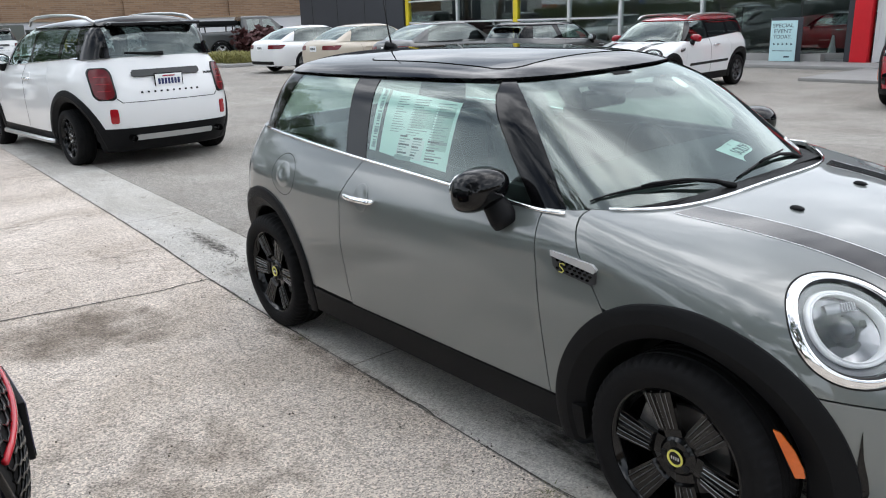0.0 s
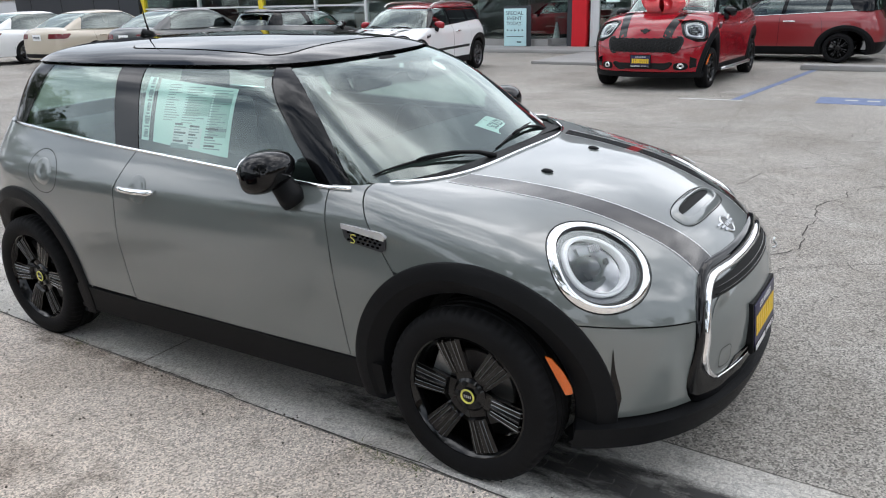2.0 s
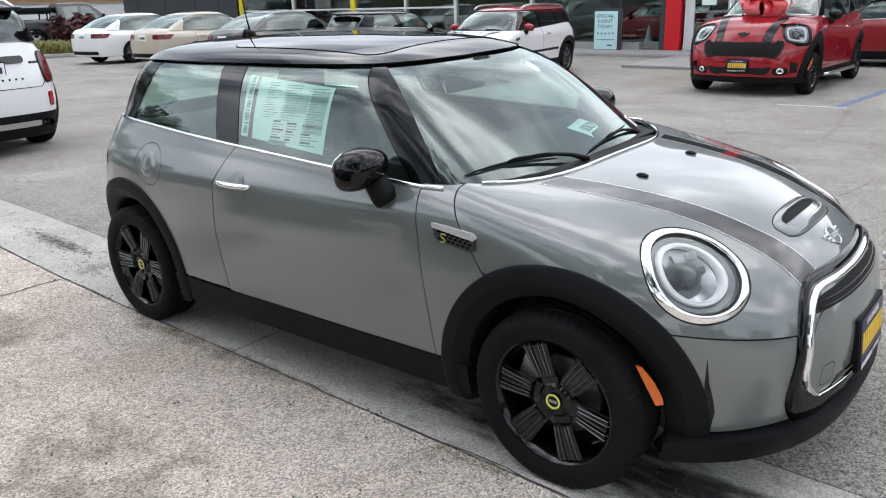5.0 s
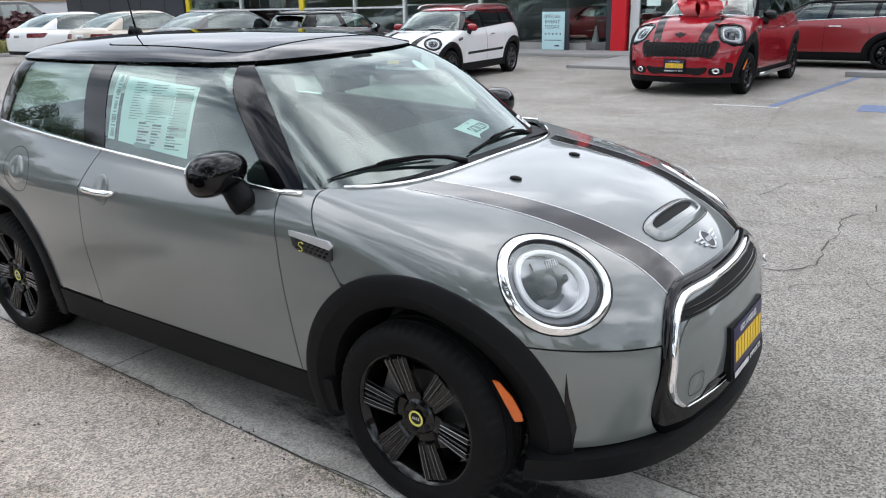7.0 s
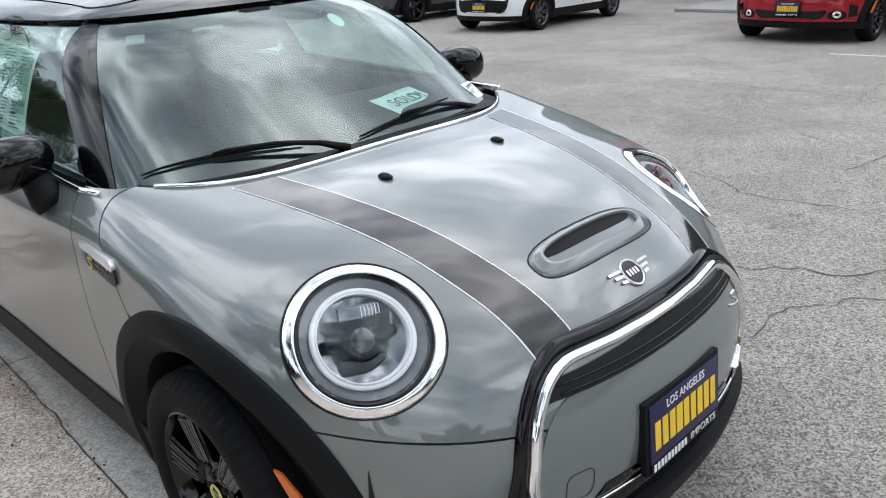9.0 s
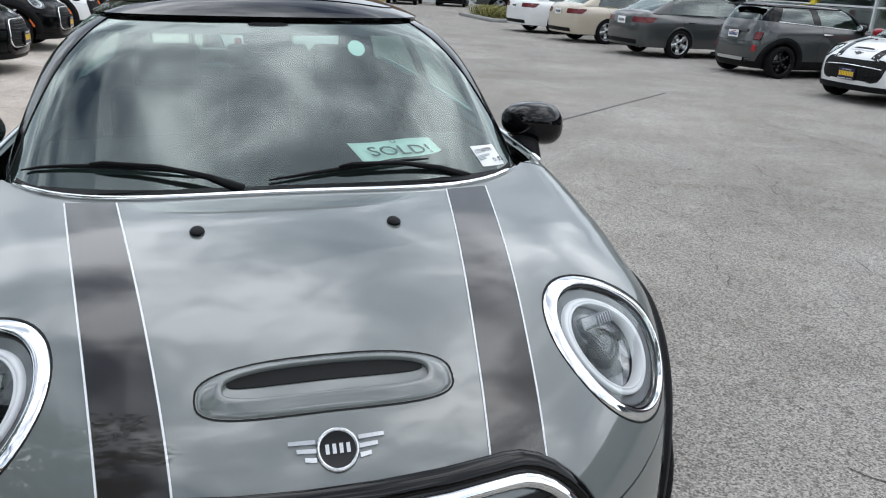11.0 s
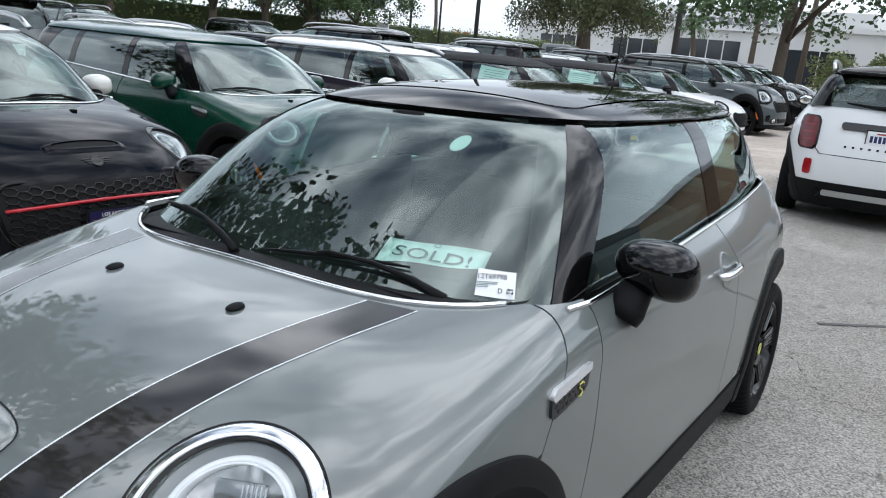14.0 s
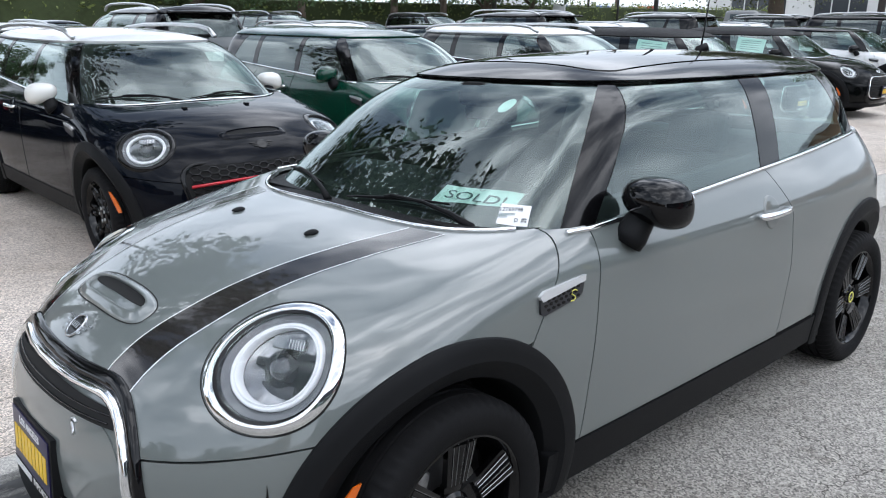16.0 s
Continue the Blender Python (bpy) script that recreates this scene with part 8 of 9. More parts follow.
# angled glass bay, dark post and red column beside the doors
bay = part("pane", box_bm(1.15, 0.012, 4.7, 0, 0, 2.63), SHOP_GLASS, show)
bay.matrix_basis = pose(-9.42, SY + 0.35, 0, 0, 0, 38)
bay.visible_shadow = False
bp = part("plinth", box_bm(1.2, 0.2, 0.28, 0, 0, 0.14, 0.01), PLINTH, show)
bp.matrix_basis = pose(-9.42, SY + 0.35, 0, 0, 0, 38)
slab("dark_post", -8.62, -8.45, SY - 0.05, SY + 0.5, 0, 5.0, PANEL_DARK, show)
slab("column", -8.42, -7.98, SY - 0.18, SY + 0.1, 0, 5.0, RED_STEEL, show, bevel=0.02)
doors = part("door_frame", box_bm(0.1, 0.1, 2.6, -7.85, SY, 1.3), FRAME_WHITE, show, smooth=False)
for x0, x1 in ((-7.80, -6.55), (-6.50, -5.25)):
    slab("door_stile", x0, x0 + 0.16, SY - 0.04, SY + 0.04, 0.1, 2.4, FRAME_WHITE, doors)
    slab("door_stile", x1 - 0.16, x1, SY - 0.04, SY + 0.04, 0.1, 2.4, FRAME_WHITE, doors)
    slab("door_rail", x0 + 0.16, x1 - 0.16, SY - 0.04, SY + 0.04, 0.1, 0.40, FRAME_WHITE, doors)
    slab("door_rail", x0 + 0.16, x1 - 0.16, SY - 0.04, SY + 0.04, 2.25, 2.4, FRAME_WHITE, doors)
    g = slab("door_glass", x0 + 0.16, x1 - 0.16, SY - 0.004, SY + 0.004, 0.40, 2.25, SHOP_GLASS, doors)
    g.visible_shadow = False
    slab("notice", x0 + 0.35, x0 + 0.75, SY - 0.012, SY - 0.006, 1.3, 1.75, PAPER, doors)
part("pull_handle", tube_bm([(-6.62, SY - 0.04, 0.9), (-6.62, SY - 0.11, 0.95), (-6.62, SY - 0.11, 1.35), (-6.62, SY - 0.04, 1.4)], 0.02, 8), CHROME, doors)
part("pull_handle", tube_bm([(-6.43, SY - 0.04, 0.9), (-6.43, SY - 0.11, 0.95), (-6.43, SY - 0.11, 1.35), (-6.43, SY - 0.04, 1.4)], 0.02, 8), CHROME, doors)
slab("fascia", -7.8, 13.7, SY - 0.1, SY + 0.1, 2.5, 5.0, PANEL_DARK, show)
slab("column", -5.2, -4.75, SY - 0.35, SY + 0.1, 0, 5.0, RED_STEEL, show, bevel=0.02)
xs = [-4.7, -1.6, 1.5, 4.6, 7.7, 10.8, 13.7]
for a, c in zip(xs, xs[1:]):
    g = slab("pane", a + 0.04, c - 0.04, SY - 0.005, SY + 0.005, 0.28, 2.5, SHOP_GLASS, show)
    slab("mullion", c - 0.04, c + 0.04, SY - 0.06, SY + 0.06, 0, 2.5, FRAME_GREY, show)
slab("plinth", -4.7, 13.7, SY - 0.1, SY + 0.1, 0, 0.28, PLINTH, show)
# dim things inside
for i, (x, y, sx, sy, sz) in enumerate(((-25.5, 22, 1.2, 0.7, 1.0), (-19.5, 24, 2.0, 0.8, 1.05), (-14.5, 23, 0.6, 0.5, 1.6), (-6.6, 23, 2.2, 0.8, 1.1), (-6.4, 26, 3, 0.4, 2.0))):
    desk = slab("reception_desk", x - sx / 2, x + sx / 2, y - sy / 2, y + sy / 2, 0.12, sz, mat("desk_laminate", (0.12, 0.10, 0.08), 0.4, vary=0.2), None, "plain dark desk inside a showroom", "desk", bevel=0.02)
kerb = slab("kerb_walk", -30, -4.6, 17.2, SY - 0.12, 0.0, 0.09, PLINTH, None, "pale concrete walkway in front of a showroom", "kerb", "structure", 0.015)
slab("kerb_ramp", -7.3, -5.5, 14.0, 17.15, 0.0, 0.07, PLINTH, None, "low pale concrete step before a showroom door", "kerb", "structure", 0.015)
slab("kerb_side", -1.45, 6.0, 14.2, 14.6, 0.0, 0.10, PLINTH, None, "pale concrete kerb beside parking bays", "kerb", "structure", 0.015)
post = part("sign_post", tube_bm([(0.12, 14.35, 0.09), (0.12, 14.35, 2.4)], 0.03, 8), SILVER)
tagged(post, "galvanised steel sign post on a kerb", "post")

board = thing("event_sign", "pale blue pavement sign reading SPECIAL EVENT TODAY", "sign", pose(-10.12, 18.50, 0.09, 0, 0, 8) @ Matrix.Scale(1.06, 4))
part("sign_panel", box_bm(0.66, 0.03, 1.02, 0, 0, 0.52, 0.004), SIGN_BLUE, board)
part("sign_frame", box_bm(0.80, 0.025, 1.10, 0.05, 0.05, 0.55, 0.004), PANEL_DARK, board)
SIGN_INK = mat("dark_teal_ink", (0.02, 0.05, 0.07), 0.6)
upright = Matrix(((1, 0, 0, 0), (0, 0, -1, 0), (0, 1, 0, 0), (0, 0, 0, 1)))
for word, z, wd in (("SPECIAL", 0.90, 0.52), ("EVENT", 0.76, 0.44), ("TODAY.", 0.62, 0.46)):
    text_ob("lettering", word, 0.12, SIGN_INK, board, Matrix.Translation((-0.02, -0.017, z)) @ upright, 0.001, fit=(wd, 0.095))
for k in range(5):
    bm = bmesh.new()
    bm.faces.new([bm.verts.new(v) for v in ((-0.02, 0, -0.035), (0.03, 0, 0), (-0.02, 0, 0.035))])
    bmesh.ops.translate(bm, verts=bm.verts, vec=(-0.22 + 0.11 * k, -0.018, 0.44))
    part("arrow", bm, SIGN_INK, board, smooth=False)
part("rule", box_bm(0.5, 0.002, 0.018, 0, -0.017, 0.27), SIGN_INK, board, smooth=False)
part("crest", box_bm(0.14, 0.002, 0.035, 0.12, -0.017, 0.12), SIGN_INK, board, smooth=False)


def cone(m, label, material, h=0.5):
    c = thing("traffic_cone", label, "traffic cone", m, "cones")
    part("base", box_bm(0.36, 0.36, 0.03, 0, 0, 0.015, 0.006), material, c)
    part("body", lathe_bm([(0.03, 0.14), (h * 0.5, 0.085), (h, 0.025), (h, 0.0)], 20, "z"), material, c)
    return c


cone(pose(-9.35, 19.75, 0.12), "white cone inside a showroom window", mat("white_cone_plastic", (0.7, 0.7, 0.7), 0.5), 0.62)
cone(pose(-37.2, 6.3, 0), "white traffic cone on asphalt", mat("white_cone_plastic", (0.7, 0.7, 0.7), 0.5), 0.75)

# ---- brick building at the end of the lot ----
BRICK = bpy.data.materials.new("tan_brick")
BRICK.use_nodes = True
_n, _l = BRICK.node_tree.nodes, BRICK.node_tree.links
_t = _n.new("ShaderNodeTexBrick")
_t.inputs["Color1"].default_value, _t.inputs["Color2"].default_value = (0.30, 0.19, 0.115, 1), (0.21, 0.125, 0.075, 1)
_t.inputs["Mortar"].default_value = (0.28, 0.22, 0.165, 1)
_t.inputs["Scale"].default_value, _t.inputs["Mortar Size"].default_value = 1.0, 0.012
_t.inputs["Brick Width"].default_value, _t.inputs["Row Height"].default_value = 0.42, 0.105
_t.inputs["Bias"].default_value = 0.0
_g = _n.new("ShaderNodeNewGeometry")
_s = _n.new("ShaderNodeSeparateXYZ")
_c = _n.new("ShaderNodeCombineXYZ")
_a = _n.new("ShaderNodeMath")
_l.new(_g.outputs["Position"], _s.inputs[0])
_l.new(_s.outputs["X"], _a.inputs[0])
_l.new(_s.outputs["Y"], _a.inputs[1])
_l.new(_a.outputs[0], _c.inputs["X"])
_l.new(_s.outputs["Z"], _c.inputs["Y"])
_l.new(_c.outputs[0], _t.inputs["Vector"])
_l.new(_t.outputs["Color"], _n["Principled BSDF"].inputs["Base Color"])
_n["Principled BSDF"].inputs["Roughness"].default_value = 0.9
_b = _n.new("ShaderNodeBump")
_b.inputs["Strength"].default_value, _b.inputs["Distance"].default_value = 0.5, 0.02
_b.invert = True
_l.new(_t.outputs["Fac"], _b.inputs["Height"])
_l.new(_b.outputs["Normal"], _n["Principled BSDF"].inputs["Normal"])
WHITEWASH = mat("white_painted_wall", (0.62, 0.63, 0.65), 0.85, vary=0.08, scale=0.8)
TAN = mat("tan_stucco", (0.30, 0.215, 0.14), 0.9, vary=0.1, scale=0.7)
bb = thing("brick_building", "long tan brick building with a white painted base and trim", "building", kind="structure")
slab("wall", -75, -47.4, 1.6, 60, 2.05, 6.6, BRICK, bb)
slab("wall_base", -75, -47.3, 1.5, 60, 0, 2.05, WHITEWASH, bb)
slab("parapet", -75.2, -47.1, 1.3, 60, 6.6, 7.3, WHITEWASH, bb)
slab("ledge", -47.4, -47.2, 1.6, 60, 2.03, 2.13, TAN, bb)
for y in np.arange(6, 58, 6.5):
    slab("pilaster", -47.4, -47.26, y, y + 0.5, 2.13, 6.6, BRICK, bb)
for y0, y1, hgt in ((5.6, 6.6, 1.9), (6.8, 7.6, 1.65)):
    ut = part("utility_cabinet", box_bm(0.9, y1 - y0, hgt, -45.5, (y0 + y1) / 2, hgt / 2, 0.03), mat("olive_cabinet_paint", (0.085, 0.095, 0.085), 0.6, vary=0.1))
    tagged(ut, "dark olive steel utility cabinet by a wall", "utility cabinet", "utility cabinets")
for x, y in ((-43.2, 5.7), (-44.2, 8.3), (-44.2, 8.65), (-44.5, 9.0)):
    bo = part("bollard", lathe_bm([(0.0, 0.09), (1.05, 0.09), (1.12, 0.05), (1.13, 0.0)], 16, "z"), YELLOW_STEEL)
    bo.matrix_basis = pose(x, y, 0)
    tagged(bo, "yellow steel bollard beside utility cabinets", "bollard", "bollards")

# ---- plants ----
LEAF = mat("green_leaf", (0.055, 0.10, 0.030), 0.6, vary=0.45, scale=1.2, bscale=6)
LEAF_DARK = mat("dark_leaf", (0.035, 0.062, 0.022), 0.6, vary=0.45, scale=1.2, bscale=6)
LEAF_DULL = mat("dull_green_leaf", (0.075, 0.088, 0.034), 0.6, vary=0.5, scale=1.0, bscale=6)
LEAF_PALE = mat("yellow_green_leaf", (0.12, 0.145, 0.045), 0.65, vary=0.4, scale=1.4, bscale=6)
BARK = mat("grey_brown_bark", (0.10, 0.078, 0.058), 0.95, vary=0.3, scale=8, bump=0.6, bscale=30)


def leaves_bm(clumps, per, size, rnd, droop=0.0):
    """Many small leaf blades scattered in clumps."""
    vs, fs = [], []
    for c, r in clumps:
        for _ in range(per):
            d = Vector((rnd.gauss(0, 1), rnd.gauss(0, 1), rnd.gauss(0, 0.8)))
            d.normalize()
            p = Vector(c) + d * r * rnd.uniform(0.35, 1.05)
            p.z -= droop * rnd.random() ** 2
            l = size * rnd.uniform(0.6, 1.4)
            a = Vector((rnd.gauss(0, 1), rnd.gauss(0, 1), rnd.gauss(-droop, 0.7))).normalized()
            bb_ = a.cross(Vector((rnd.gauss(0, 1), rnd.gauss(0, 1), rnd.gauss(0, 1)))).normalized() * l * 0.32
            i = len(vs)
            vs += [p - a * l * 0.5, p + bb_, p + a * l * 0.5, p - bb_]
            fs.append((i, i + 1, i + 2, i + 3))
    me = bpy.data.meshes.new("crown")
    me.from_pydata([v[:] for v in vs], [], fs)
    return me


def tree(x, y, height, spread, trunk_r, label, material, seed, crown_low=0.45, per=70, size=0.22, droop=0.0, clumps=46):
    rnd = random.Random(seed)
    root = thing("tree", label, "tree", pose(x, y, 0), "trees")
    top = height * 0.62
    lean = Vector((rnd.uniform(-0.4, 0.4), rnd.uniform(-0.4, 0.4), 0))
    pts = [Vector((0, 0, -0.05)), Vector((0, 0, 0.25)), lean * 0.4 + Vector((0, 0, top * 0.5)), lean + Vector((0, 0, top))]
    bm = tube_bm(pts, trunk_r, 10, radii=[trunk_r * 1.5, trunk_r * 1.1, trunk_r * 0.8, trunk_r * 0.5])
    cl = []
    for i in range(9):
        a = 2 * math.pi * i / 9 + rnd.uniform(-0.3, 0.3)
        z0 = height * rnd.uniform(crown_low * 0.75, 0.6)
        k = min(z0 / top, 1)
        p0 = pts[2].lerp(pts[3], max(0, (k - 0.5) * 2))
        p0.z = z0
        e = Vector((math.cos(a), math.sin(a), 0)) * spread * rnd.uniform(0.55, 0.95) + Vector((0, 0, height * rnd.uniform(0.6, 0.92)))
        m1 = p0.lerp(e, 0.5) + Vector((0, 0, -0.06 * height))
        tube_bm([p0, m1, e], 0.1, 6, bm, True, [trunk_r * 0.5, trunk_r * 0.3, trunk_r * 0.1])
        for t in (0.55, 0.8, 1.0):
            cl.append((p0.lerp(m1, t) if t < 0.5 else m1.lerp(e, (t - 0.5) * 2), spread * rnd.uniform(0.16, 0.30)))
    while len(cl) < clumps:
        a, rr = rnd.uniform(0, 6.28), spread * math.sqrt(rnd.random())
        z = height * (crown_low + (1 - crown_low) * rnd.random() * (1 - 0.5 * (rr / spread) ** 2))
        cl.append((Vector((math.cos(a) * rr, math.sin(a) * rr, z)), spread * rnd.uniform(0.14, 0.30)))
    part("trunk", bm, BARK, root)
    link_mesh("crown", leaves_bm(cl, per, size, rnd, droop), material, root, smooth=False)
    return root


def palm(x, y, height, label, seed, frond=2.2, dense=22):
    rnd = random.Random(seed)
    root = thing("palm_tree", label, "palm tree", pose(x, y, 0), "palm trees")
    bend = Vector((rnd.uniform(-0.5, 0.5), rnd.uniform(-0.5, 0.5), 0))
    part("trunk", tube_bm([Vector((0, 0, 0)), bend * 0.3 + Vector((0, 0, height * 0.5)), bend + Vector((0, 0, height))], 0.2, 10, radii=[0.26, 0.2, 0.17]), BARK, root)
    vs, fs = [], []
    for i in range(dense):
        a, up = 2 * math.pi * i / dense + rnd.uniform(-0.15, 0.15), rnd.uniform(-0.5, 1.0)
        L = frond * rnd.uniform(0.8, 1.1)
        spine = []
        for k in range(8):
            t = k / 7
            spine.append(bend + Vector((0, 0, height)) + Vector((math.cos(a) * L * t * (1 - 0.15 * t), math.sin(a) * L * t * (1 - 0.15 * t), L * (0.55 * up * t - 0.65 * t * t))))
        for k in range(7):
            side = Vector((-math.sin(a), math.cos(a), 0))
            for sgn in (-1, 1):
                for u in (0.2, 0.7):
                    p = spine[k].lerp(spine[k + 1], u)
                    q = p + side * sgn * 0.32 * (1 - 0.6 * k / 7) + (spine[k + 1] - spine[k]) * 0.8 + Vector((0, 0, -0.08))
                    n = (spine[k + 1] - spine[k]) * 0.22
                    j = len(vs)
                    vs += [p - n, p + n, q]
                    fs.append((j, j + 1, j + 2))
    me = bpy.data.meshes.new("fronds")
    me.from_pydata([v[:] for v in vs], [], fs)
    link_mesh("crown", me, LEAF, root, smooth=False)
    return root


tree(-26.8, -4.3, 10.5, 5.0, 0.20, "street tree with a slim trunk and loose green crown", LEAF, 21, 0.30, 200, 0.19, clumps=84)
tree(-46.0, -20.0, 10.5, 5.0, 0.50, "broad pepper tree with a dense drooping crown", LEAF_DULL, 22, 0.36, 420, 0.17, 0.9, 110)
for i, (x, y, hgt) in enumerate(((-18.0, -28.0, 7.0), (-23.4, -28.4, 7.5), (-27.2, -29.0, 7.5), (-30.6, -29.2, 6.8), (-34.6, -29.4, 7.2), (-13.5, -29.0, 6.6), (3.5, -28.2, 7.0))):
    tree(x, y, hgt, 3.2, 0.2, "lot-side tree with a slender trunk and green crown", LEAF, 30 + i, 0.35, 200, 0.15, clumps=60)
tree(-36.5, -3.2, 2.6, 1.9, 0.10, "bushy bright green shrub at the end of a car row", LEAF_PALE, 41, 0.15, 90, 0.14, clumps=34)
palm(-62, -13.5, 6.5, "palm tree before a white building", 51)
palm(-62, -17.8, 5.0, "young palm tree before a white building", 52, 1.9)
palm(-66, -10.6, 11, "tall palm tree before a white building", 53)
palm(-75, -52, 9, "date palm on the skyline", 54, 2.8, 30)
# hedge along the far side
hedge = thing("hedge", "long clipped green hedge behind the car lot", "hedge")
rnd = random.Random(8)
cl = []
for x in np.arange(12, -70, -0.9):
    for z in (0.6, 1.25, 1.8, 2.2):
        cl.append((Vector((x + rnd.uniform(-0.3, 0.3), -31.5 + rnd.uniform(-0.25, 0.25), z)), 0.55))
link_mesh("foliage", leaves_bm(cl, 60, 0.17, rnd), mat("hedge_leaf", (0.16, 0.20, 0.05), 0.65, vary=0.4, scale=1.4, bscale=6), hedge, smooth=False)
# filler box, its dark green paints the shade between the leaves
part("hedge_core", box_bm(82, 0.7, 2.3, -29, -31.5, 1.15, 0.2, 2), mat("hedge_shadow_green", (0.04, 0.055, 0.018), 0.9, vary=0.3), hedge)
# planted island by the saloons
isl = slab("planter_island", -31.5, -27.2, 9.7, 14.5, 0.0, 0.12, PLINTH, None, "low kerbed planting island", "kerb", "structure", 0.03)
gr = thing("ornamental_grass", "clump of yellow-green ornamental grass in a kerbed island", "grass", pose(-29.2, 10.9, 0.1), kind="stuff")
vs, fs = [], []
for i in range(1400):
    cx, cy = rnd.uniform(-1.7, 1.7), rnd.uniform(-0.9, 0.9)
    a, l = rnd.uniform(0, 6.28), rnd.uniform(0.25, 0.6)
    p = Vector((cx, cy, 0))
    q = p + Vector((math.cos(a) * l * 0.55, math.sin(a) * l * 0.55, l * 0.75))
    r = q + Vector((math.cos(a) * l * 0.35, math.sin(a) * l * 0.35, -l * 0.15))
    n = Vector((-math.sin(a), math.cos(a), 0)) * 0.012
    j = len(vs)
    vs += [p - n, p + n, q + n, q - n, r]
    fs += [(j, j + 1, j + 2, j + 3), (j + 3, j + 2, j + 4)]
me = bpy.data.meshes.new("blades")
me.from_pydata([v[:] for v in vs], [], fs)
link_mesh("blades", me, mat("yellow_grass", (0.20, 0.19, 0.055), 0.8, vary=0.35), gr, smooth=False)
shrub = thing("red_shrub", "spiky dark red-leaved shrub in a planting island", "shrub", pose(-30.3, 12.6, 0.1))
cl = [(Vector((rnd.uniform(-0.7, 0.7), rnd.uniform(-0.7, 0.7), rnd.uniform(0.3, 1.1))), 0.4) for _ in range(16)]
link_mesh("foliage", leaves_bm(cl, 60, 0.3, rnd), mat("maroon_leaf", (0.07, 0.022, 0.022), 0.7, vary=0.4), shrub, smooth=False)

# ---- the far side: dealership, tent roofs, lamp posts ----
FAR_WHITE = mat("white_render", (0.62, 0.62, 0.60), 0.85, vary=0.06, scale=0.5)
FAR_GLASS = mat("dark_window", (0.03, 0.035, 0.04), 0.1)
dl = thing("white_dealership", "low white commercial building with dark windows and a plain sign band", "building", kind="structure")
slab("wall", -100, -82, -45, 1.2, 0, 5.6, FAR_WHITE, dl)
slab("cornice", -100.5, -81.6, -45.4, 1.4, 5.6, 6.1, FAR_WHITE, dl)
slab("wall_upper", -100, -84, -30, -8, 6.1, 7.6, FAR_WHITE, dl)
slab("sign_band", -81.9, -81.6, -27.5, -15.5, 5.2, 7.0, mat("sign_white", (0.72, 0.72, 0.72), 0.5), dl)
for k in range(13):
    slab("sign_mark", -81.6, -81.55, -27 + 0.85 * k, -26.5 + 0.85 * k, 5.75, 6.45, mat("sign_grey", (0.22, 0.22, 0.23), 0.5), dl)
for y0, y1, z0, z1 in ((-42, -36, 0.8, 3.6), (-33, -28, 0.8, 3.8), (-26, -19.5, 0.5, 4.2), (-15, -9, 0.5, 3.8), (-6.5, 0.2, 0, 3.6)):
    wn_ = slab("window", -82.1, -81.95, y0, y1, z0, z1, FAR_GLASS, dl)
    n = max(2, int((y1 - y0) / 1.5))
    for k in range(1, n):
        y = y0 + (y1 - y0) * k / n
        slab("glazing_bar", -81.95, -81.88, y - 0.05, y + 0.05, z0, z1, FAR_WHITE, wn_)
tents = thing("market_pavilions", "white pitched pavilion roofs with coloured banners beyond a hedge", "building", kind="structure")
for i in range(5):
    x0 = -76 - 13 * i
    bm = bmesh.new()
    vv = [bm.verts.new(c) for c in ((x0, -74, 3.2), (x0 - 13, -74, 3.2), (x0 - 13, -64, 3.2), (x0, -64, 3.2), (x0, -69, 5.6), (x0 - 13, -69, 5.6))]
    for f_ in ((0, 4, 5, 1), (3, 2, 5, 4), (0, 3, 4), (1, 5, 2)):
        bm.faces.new([vv[k] for k in f_])
    part("pavilion_roof", bm, mat("white_canvas", (0.66, 0.67, 0.68), 0.7, vary=0.05), tents, smooth=False)
    slab("pavilion_wall", x0 - 12.8, x0 - 0.2, -73, -65, 0, 3.2, FAR_WHITE, tents)
rnd = random.Random(12)
cols = [mat("banner_" + n, c, 0.6) for n, c in (("red", (0.45, 0.06, 0.05)), ("blue", (0.06, 0.12, 0.40)), ("yellow", (0.62, 0.46, 0.05)), ("black", (0.03, 0.03, 0.03)), ("white", (0.7, 0.7, 0.7)), ("orange", (0.55, 0.20, 0.05)))]
x = -78
while x > -140:
    wd = rnd.uniform(1.2, 4.5)
    slab("banner", x - wd, x, -63.95, -63.85, rnd.uniform(1.9, 2.3), rnd.uniform(2.9, 3.4), rnd.choice(cols), tents)
    x -= wd + rnd.uniform(0.1, 1.2)
gantry = thing("sign_gantry", "tall steel sign gantry with dark unreadable letters", "sign")
for x in (-73, -75.5, -78):
    part("gantry_post", tube_bm([(x, -62, 0), (x, -62, 6.5)], 0.12, 6), SILVER, gantry)
slab("sign_face", -78.3, -72.7, -62.2, -62.0, 4.6, 6.6, FAR_WHITE, gantry)
for k in range(4):
    slab("sign_mark", -77.6 + 1.2 * k, -76.8 + 1.2 * k, -61.98, -61.93, 4.9, 6.3, INK, gantry)
POLE = mat("dark_bronze_pole", (0.022, 0.021, 0.020), 0.5, vary=0.1)
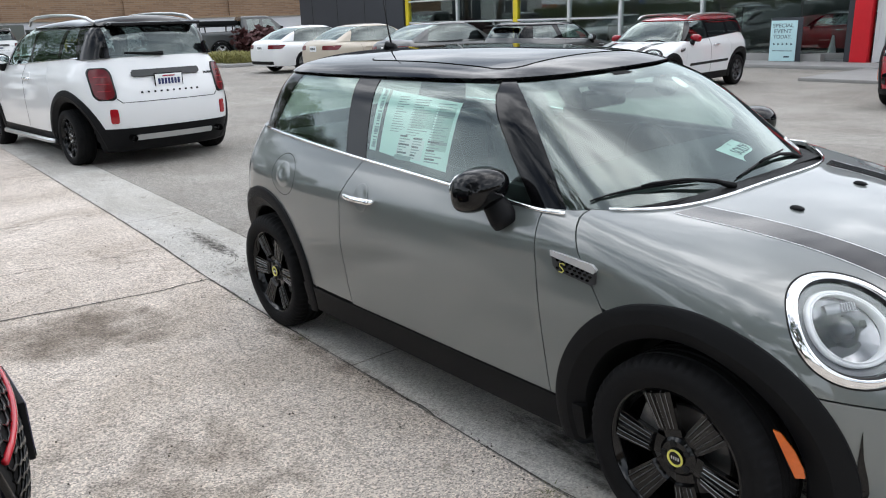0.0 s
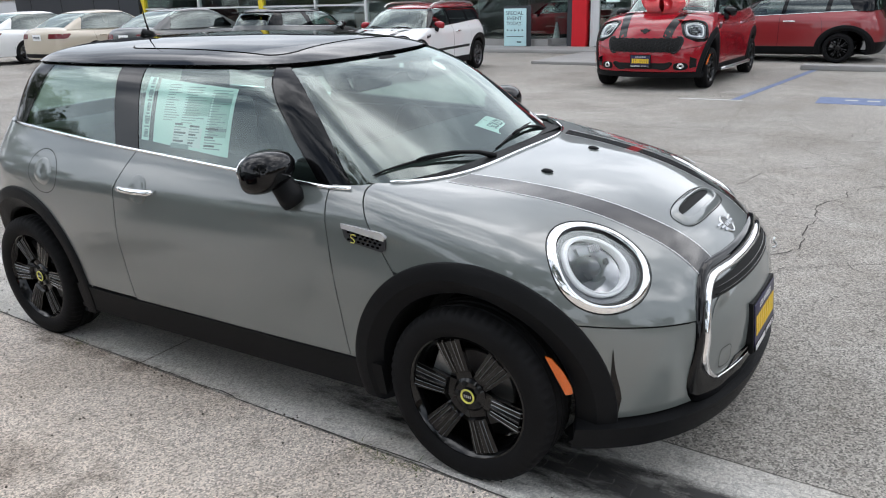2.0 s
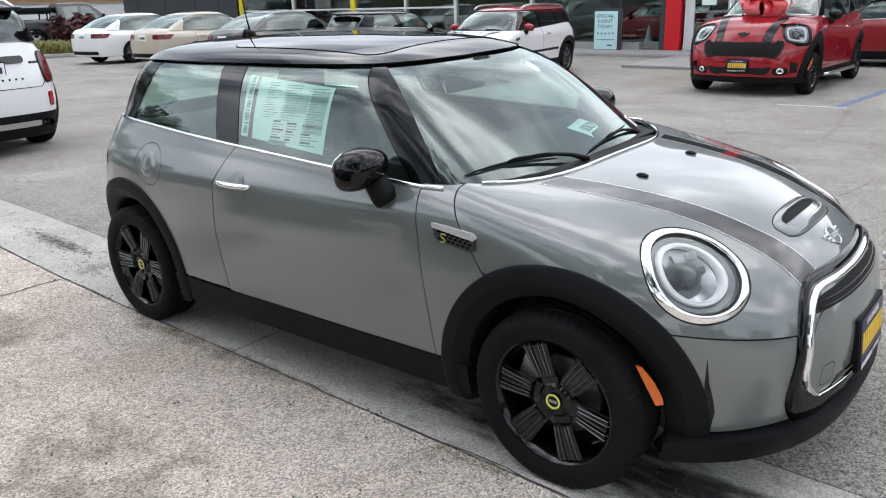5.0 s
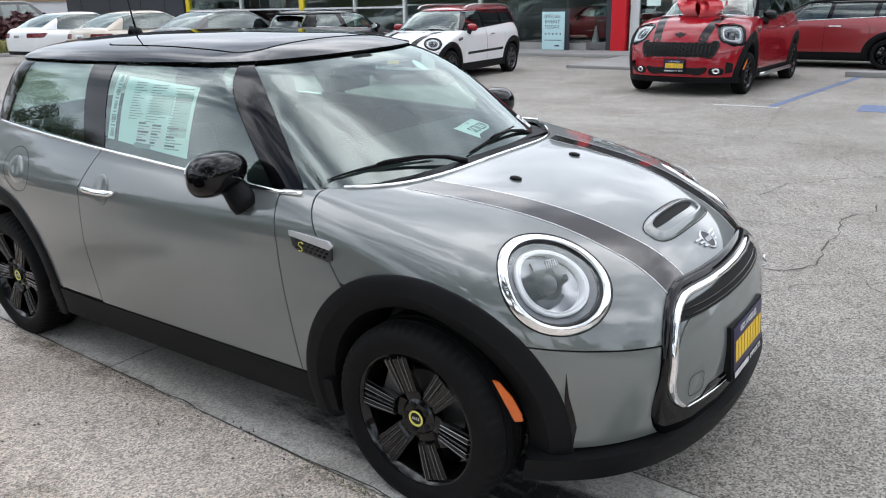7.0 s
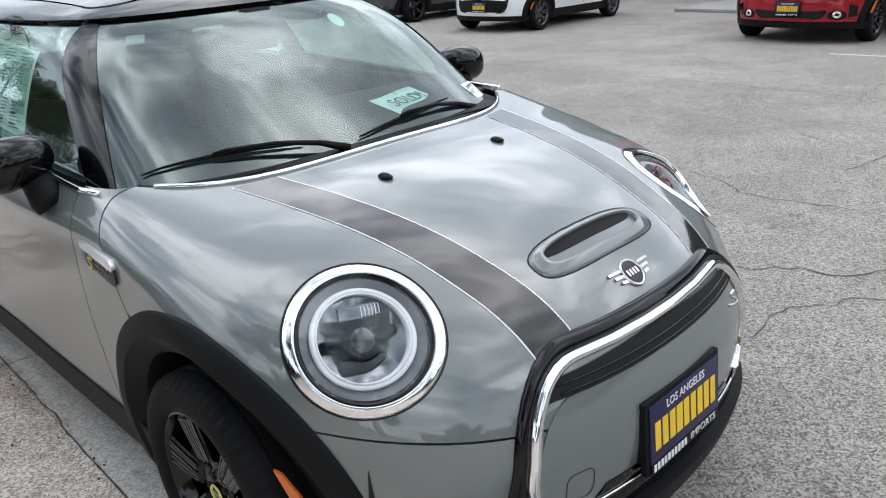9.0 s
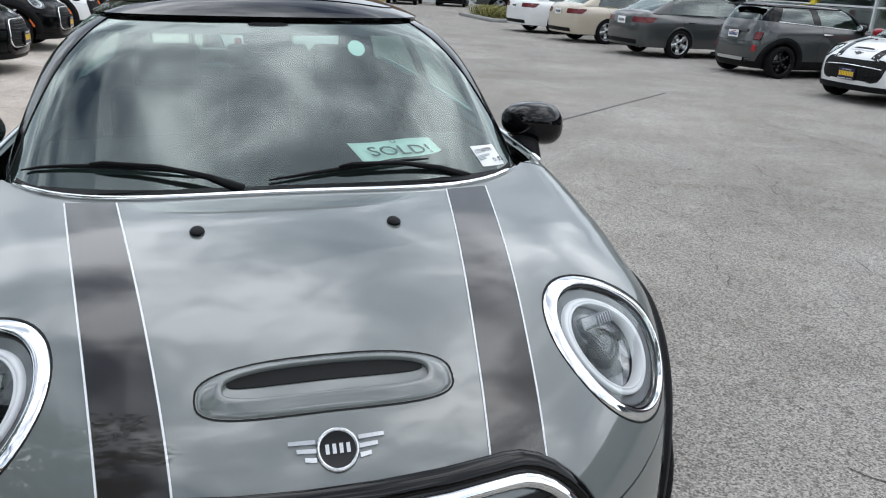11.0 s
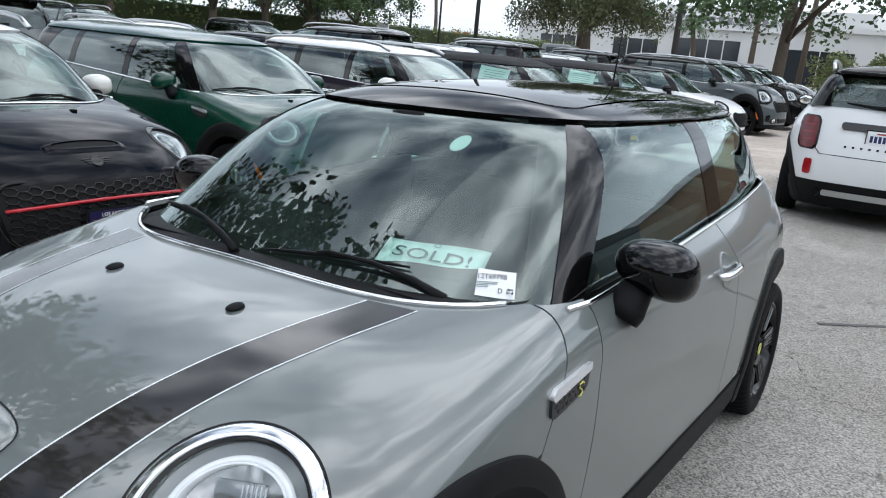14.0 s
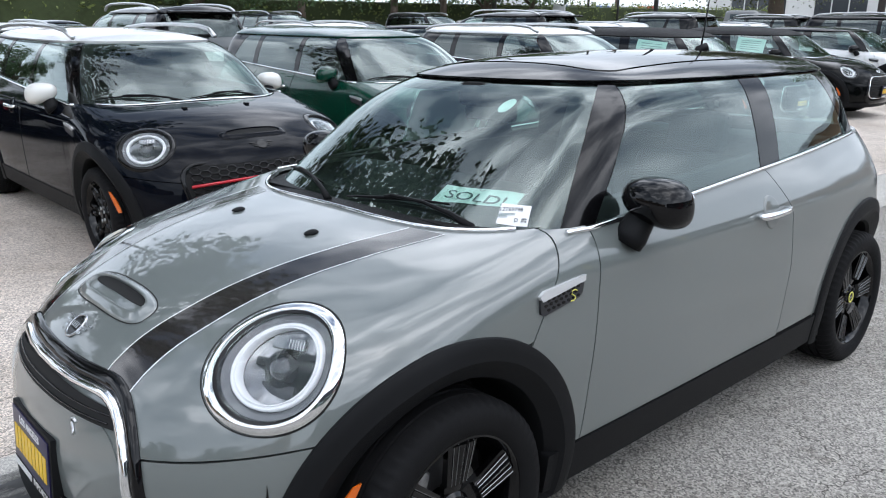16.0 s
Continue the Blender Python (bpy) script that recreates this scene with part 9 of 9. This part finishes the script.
for x, y, r, hgt, lean in ((-40, -12.2, 0.17, 9.5, 0.0), (-40, -24.5, 0.14, 9.0, 0), (-30, -28.0, 0.13, 9.0, 0), (-46, -34, 0.10, 8, 0), (-44, -30, 0.08, 7.2, 0), (-3.6, -21.5, 0.09, 9, 0)):
    lp = thing("lamp_post", "dark bronze car park lamp post", "lamp post", pose(x, y, 0), "lamp posts")
    part("pole", tube_bm([(0, 0, 0), (0, 0, hgt)], r, 10, radii=[r, r * 0.8]), POLE, lp)
    part("base", lathe_bm([(0, r * 1.8), (0.5, r * 1.8), (0.55, 0)], 14, "z"), PLINTH, lp)
    part("lamp_head", box_bm(0.9, 0.35, 0.16, 0.3, 0, hgt, 0.03), POLE, lp)
fl = thing("flag_sign", "small white square sign on a post beyond the cars", "sign", pose(-37, -29.3, 0))
part("post", tube_bm([(0, 0, 0), (0, 0, 1.6)], 0.04, 6), SILVER, fl)
part("panel", box_bm(0.1, 0.9, 0.9, 0, 0, 1.95, 0.02), PAPER_WHITE, fl)
part("crest", lathe_bm([(0.06, 0.0), (0.06, 0.26)], 20, "x"), INK, fl)
yard = thing("street_building", "long low pale building beyond a hedge", "building", kind="structure")
slab("wall", -32, 24, -62, -50, 0, 4.6, mat("pale_grey_stucco", (0.42, 0.42, 0.41), 0.9, vary=0.12, scale=0.4), yard)
slab("parapet", -32.2, 24.2, -62.2, -49.8, 4.6, 5.0, FAR_WHITE, yard)
for x in np.arange(-30.5, 22, 4.6):
    slab("window", x, x + 2.6, -49.98, -49.9, 1.4, 3.4, FAR_GLASS, yard)
    slab("pillar", x + 3.4, x + 3.9, -49.98, -49.7, 0, 4.6, FAR_WHITE, yard)
# behind the camera: the street side
for i, (x, y, hgt) in enumerate(((26, -13, 8.5), (30, -2, 9), (27, 9.5, 8), (18, -24, 10), (12.5, -17.5, 8.5), (1.7, -7.0, 9))):
    tree(x, y, hgt, 3.6, 0.22, "street tree with a full green crown", LEAF_DARK, 60 + i, 0.38, 200, 0.20, clumps=64)
st = thing("street_building", "plain pale two-storey building across the street", "building", kind="structure")
slab("wall", 45, 60, -40, 45, 0, 7, TAN, st)
slab("parapet", 44.8, 60, -40.2, 45.2, 7, 7.5, FAR_WHITE, st)
for y in np.arange(-37, 42, 5.0):
    slab("window", 44.9, 45.0, y, y + 2.4, 1.0, 3.0, FAR_GLASS, st)
    slab("window", 44.9, 45.0, y, y + 2.4, 4.3, 6.0, FAR_GLASS, st)
